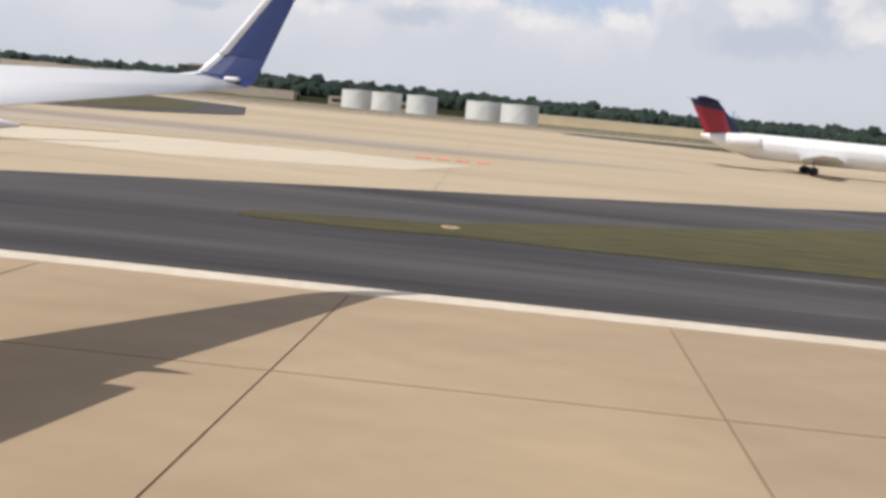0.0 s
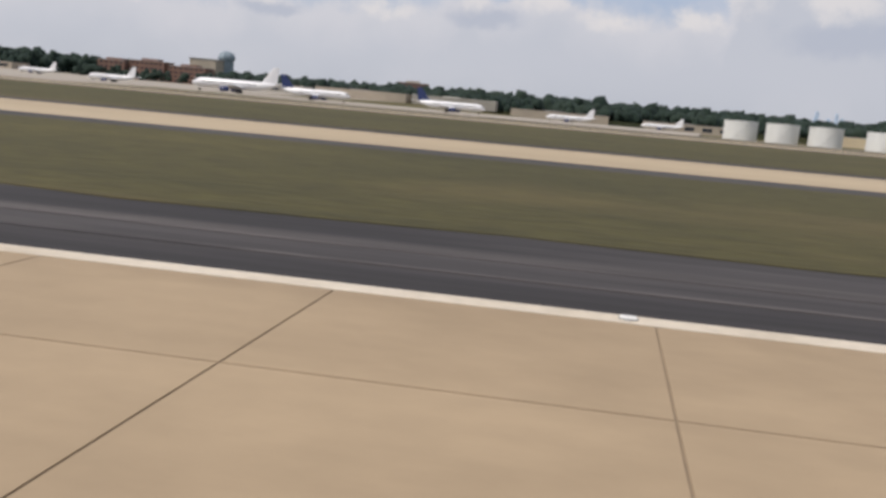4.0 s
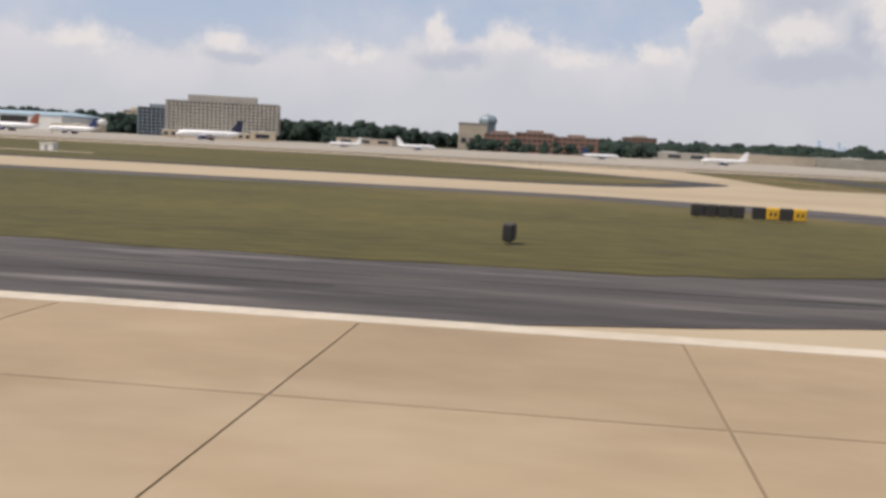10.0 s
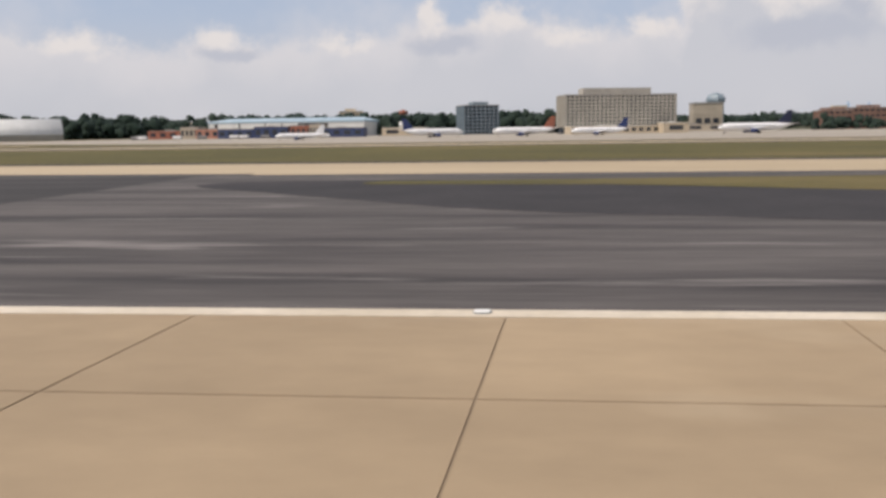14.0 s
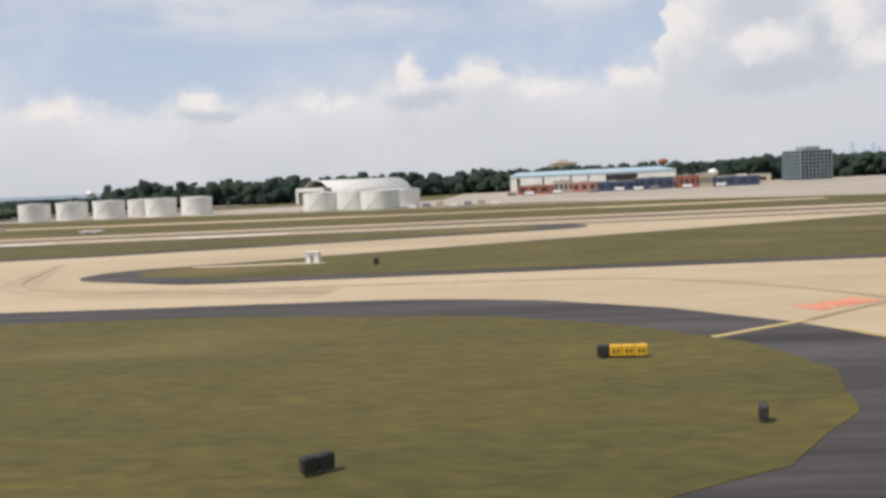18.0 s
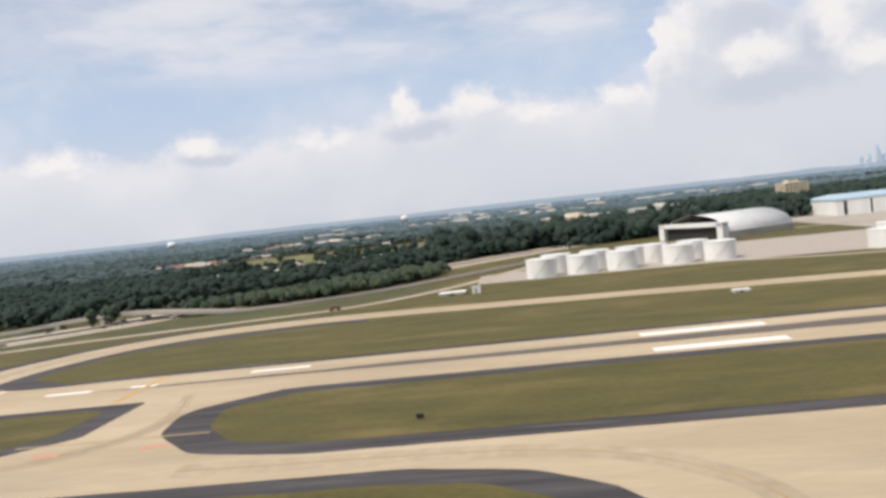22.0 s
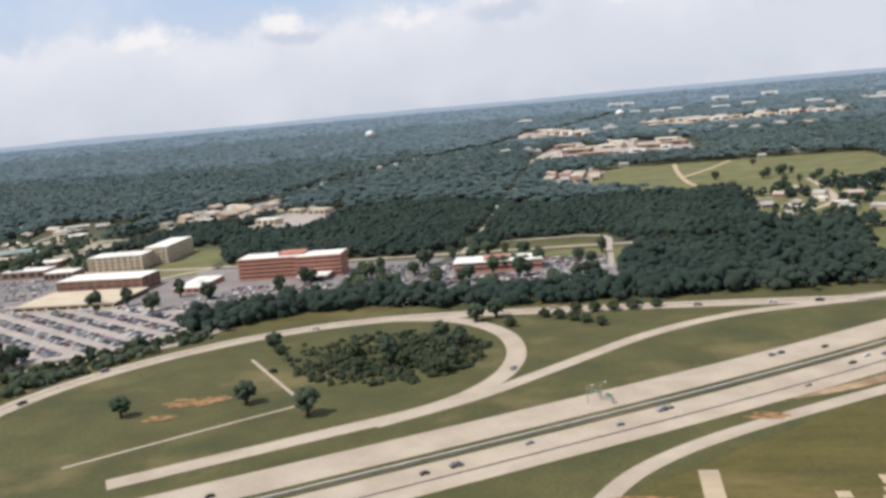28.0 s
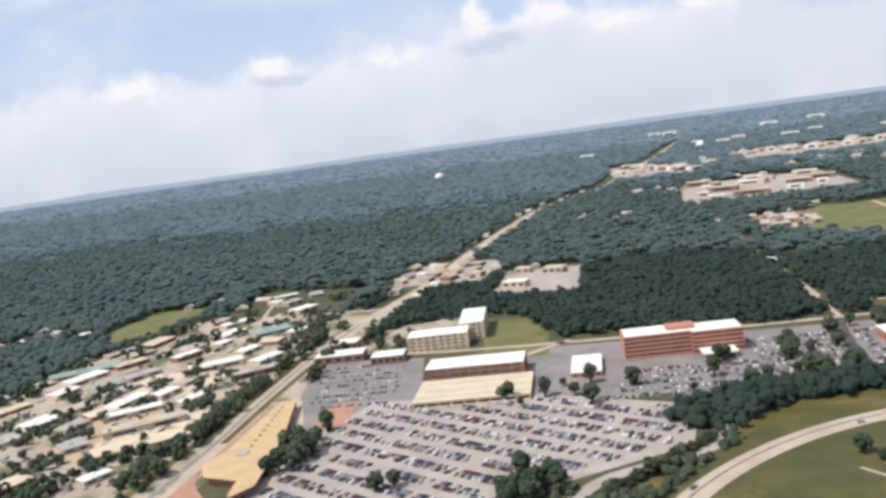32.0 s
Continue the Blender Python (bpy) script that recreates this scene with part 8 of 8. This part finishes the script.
for a in range(2):
    for b in range(2):
        box("panel", -0.85 + 0.85 * a, 0.85 * a, -0.7, 0.7, 0.75 * b, 0.75 * b + 0.75, RED if (a + b) % 2 else STEEL, sh, "red panel" if (a + b) % 2 else "white panel")
box("roof", -0.95, 0.95, -0.8, 0.8, 1.5, 1.62, STEEL, sh)
box("air_conditioner", 0.85, 1.1, -0.3, 0.3, 0.5, 1.1, STEEL, sh)
for x, y, s in ((-696.4, 44.6, 0.22), (-695.4, 44.8, 0.34)):
    e = thing("generator_box", "dark generator box on the gravel", "generator", x, y, 0.07)
    box("case", -s, s, -s * 0.6, s * 0.6, 0.1, s * 1.3, BLACK, e, bevel=0.05)
    box("skid", -s, s, -s * 0.6, s * 0.6, 0, 0.1, GREY, e)
mast = thing("antenna_mast", "thin lattice antenna mast behind the shelter", "mast", -698.2, 48.6, 0.05)
for a, b in ((-0.25, -0.25), (0.25, -0.25), (0.0, 0.25)):
    box("leg", a * 0.3 - 0.006, a * 0.3 + 0.006, b * 0.3 - 0.006, b * 0.3 + 0.006, 0, 9.0, GREY, mast)
for k in range(12):
    box("brace", -0.08, 0.08, -0.085, -0.075, 0.7 * k + 0.4, 0.7 * k + 0.46, RED if k % 4 < 2 else STEEL, mast)
# white sheds and panels in the grass
for x, y, w, h in ((-630.5, 66.5, 0.5, 0.75), (-354.0, 62.5, 0.5, 0.5), (-51.5, 79.0, 0.8, 1.0), (-686, 141, 1.6, 0.3), (-717.7, 164.0, 1.4, 0.4), (-769, 212, 1.0, 1.6), (-775, 214, 3.0, 0.6)):
    e = thing("white_shed", "small white equipment shed standing in the grass", "shed", x, y, 0.05)
    box("wall", -w, w, -w * 0.7, w * 0.7, 0, h, STEEL, e)
    box("roof", -w * 1.1, w * 1.1, -w * 0.8, w * 0.8, h, h + 0.1, ROOF, e)
    box("door", -w * 0.3, w * 0.2, -w * 0.72, -w * 0.69, 0, h * 0.8, GREY, e)
setting(box("shed_strip", -640, -629.5, 65.6, 66.6, 0, 0.06, CREAM), "pale concrete strip in the grass", "pad")
setting(box("shed_strip", -358, -350, 61.0, 62.0, 0, 0.06, CREAM), "pale concrete pad in the grass", "pad")
# clay patches
for n, (x, y, a, b) in enumerate(((-687.6, 33.8, 2.0, 0.6), (-683, 34.6, 3.0, 0.8), (-675.8, 38.8, 2.8, 0.9), (-683.5, 45.0, 3.0, 0.7), (-698.5, 33.0, 2.2, 0.8), (-713.5, 53.2, 3.6, 1.0), (-706.5, 54.0, 3.4, 0.6), (-709, 48.8, 4.4, 0.7), (-668, 36.0, 2.0, 0.7),
                   (-684, 29.6, 2.6, 0.7), (-1055, 164, 4.2, 2.2), (-1057, 155, 2.6, 1.4), (-1049, 166, 2.4, 1.6), (-672, 33.4, 2.0, 0.5), (-693, 36.0, 2.0, 0.4), (-940, 150, 3, 1.2), (-962, 118, 4, 1.2))):
    pts = []
    for k in range(22):
        q = 2 * math.pi * k / 22
        rr = 1.0 + 0.5 * noise.noise(Vector((math.cos(q) * 1.7 + x, math.sin(q) * 1.7 + y, 0.3)))
        pts.append((x + 1.25 * a * rr * math.cos(q), y + 1.35 * b * rr * math.sin(q)))
    setting(prism("clay_patch", pts, -0.1, 0.058 + 0.004 * n, PATCHY), "bare orange clay patch in the grass", "dirt")
for x, y, w, d in ((-952.2, 121.2, 1.5, 7.0), (-927.7, 124.8, 1.2, 1.4), (-928.0, 121.0, 1.4, 1.2), (-929.0, 118.4, 1.2, 1.2), (-916, 122.2, 1.3, 4.4), (-935, 120, 1.0, 1.0)):
    setting(box("old_pad", x - w, x + w, y - d, y + d, -0.1, 0.07, PAVED), "old pale concrete footing in the grass", "pad")
pts = [(-889.6 + 7.6 * math.cos(k * 0.35) * (1 + 0.10 * math.sin(3 * k)), 158.4 + 4.4 * math.sin(k * 0.35) - 0.25 * 7.6 * math.cos(k * 0.35)) for k in range(18)]
setting(prism("damp_hollow", pts, -0.1, 0.06, material("lush_grass", (0.020, 0.036, 0.012), (0.040, 0.056, 0.019), 0.4, 0.95, fine=(3, 0.4))), "dark lush grass hollow", "grass")
# sign gantry over the motorway
g = thing("sign_gantry", "green motorway direction signs on a gantry", "sign", -968, 160, 0, 128)
g.scale = (0.42, 0.42, 0.42)
for a in (-8, 8):
    box("post", a - 0.2, a + 0.2, -0.2, 0.2, 0, 3.4, GREY, g)
box("beam", -8, 8, -0.2, 0.2, 3.0, 3.4, GREY, g)
GREEN = material("sign_green", (0.02, 0.20, 0.09), (0.02, 0.16, 0.08), 1.0, 0.5)
for a in (-5, 3):
    s = box("sign_board", a - 2, a + 2, -0.4, -0.2, 2.4, 4.2, GREEN, g)
    for k in range(2):
        box("legend_bar", a - 1.5, a + 1.2, -0.43, -0.40, 3.0 + 0.5 * k, 3.2 + 0.5 * k, STEEL, s, "white lettering bar")

# lamp posts by the motorway and the ramp
post = thing("street_lamp", "tall thin grey street lamp beside the road", "street lamp", -970.6, 158.2, 0, 30, "street lamps")
lathe("pole", [(0, 0.09), (3.4, 0.05)], GREY, post, 8)
box("arm", 0, 1.0, -0.04, 0.04, 3.36, 3.44, GREY, post)
box("lamp_head", 0.8, 1.3, -0.12, 0.12, 3.30, 3.42, STEEL, post, "pale lamp head", bevel=0.03)
for x, y in ((-968.2, 159.9), (-1023.2, 233.5), (-905, 201), (-868, 232), (-1098, 214)):
    copy_thing(post, pose(x, y, 0, 0, 0, 30))

# ---- runway slabs, last ----
for r, (hi, lo) in enumerate(zip(ROWS_Y[:3], ROWS_Y[1:3])):
    first_slab = None
    for k in range(-176, 4):
        x0 = JX + k * JL
        if first_slab is None:
            b2 = bmesh.new()
            add_box(b2, 0.011, JL - 0.011, lo + 0.011, hi - (0.011 if r else 0.0), 0.0, 0.052)
            for v in b2.verts:       # the cross joints run slightly askew
                v.co.x += SKEW * (v.co.y - 8.72)
            first_slab = part("concrete_slab", b2, CONCRETE, runway)
            first_slab.location.x = x0
        else:
            shared("concrete_slab", first_slab, pose(x0, 0, 0), runway)
setting(box("slab_rest", -900, 200, ROWS_Y[3], ROWS_Y[2] - 0.03, -0.2, 0.05, CONCRETE), "pale concrete of the runway's middle", "runway")
setting(box("slab_rest", JX + 4 * JL, 200, ROWS_Y[2] - 0.03, 8.72, -0.2, 0.05, CONCRETE), "pale concrete of the runway", "runway")
setting(box("slab_rest", -900, JX - 176 * JL, ROWS_Y[2] - 0.03, 8.72, -0.2, 0.05, CONCRETE), "pale concrete of the runway", "runway")
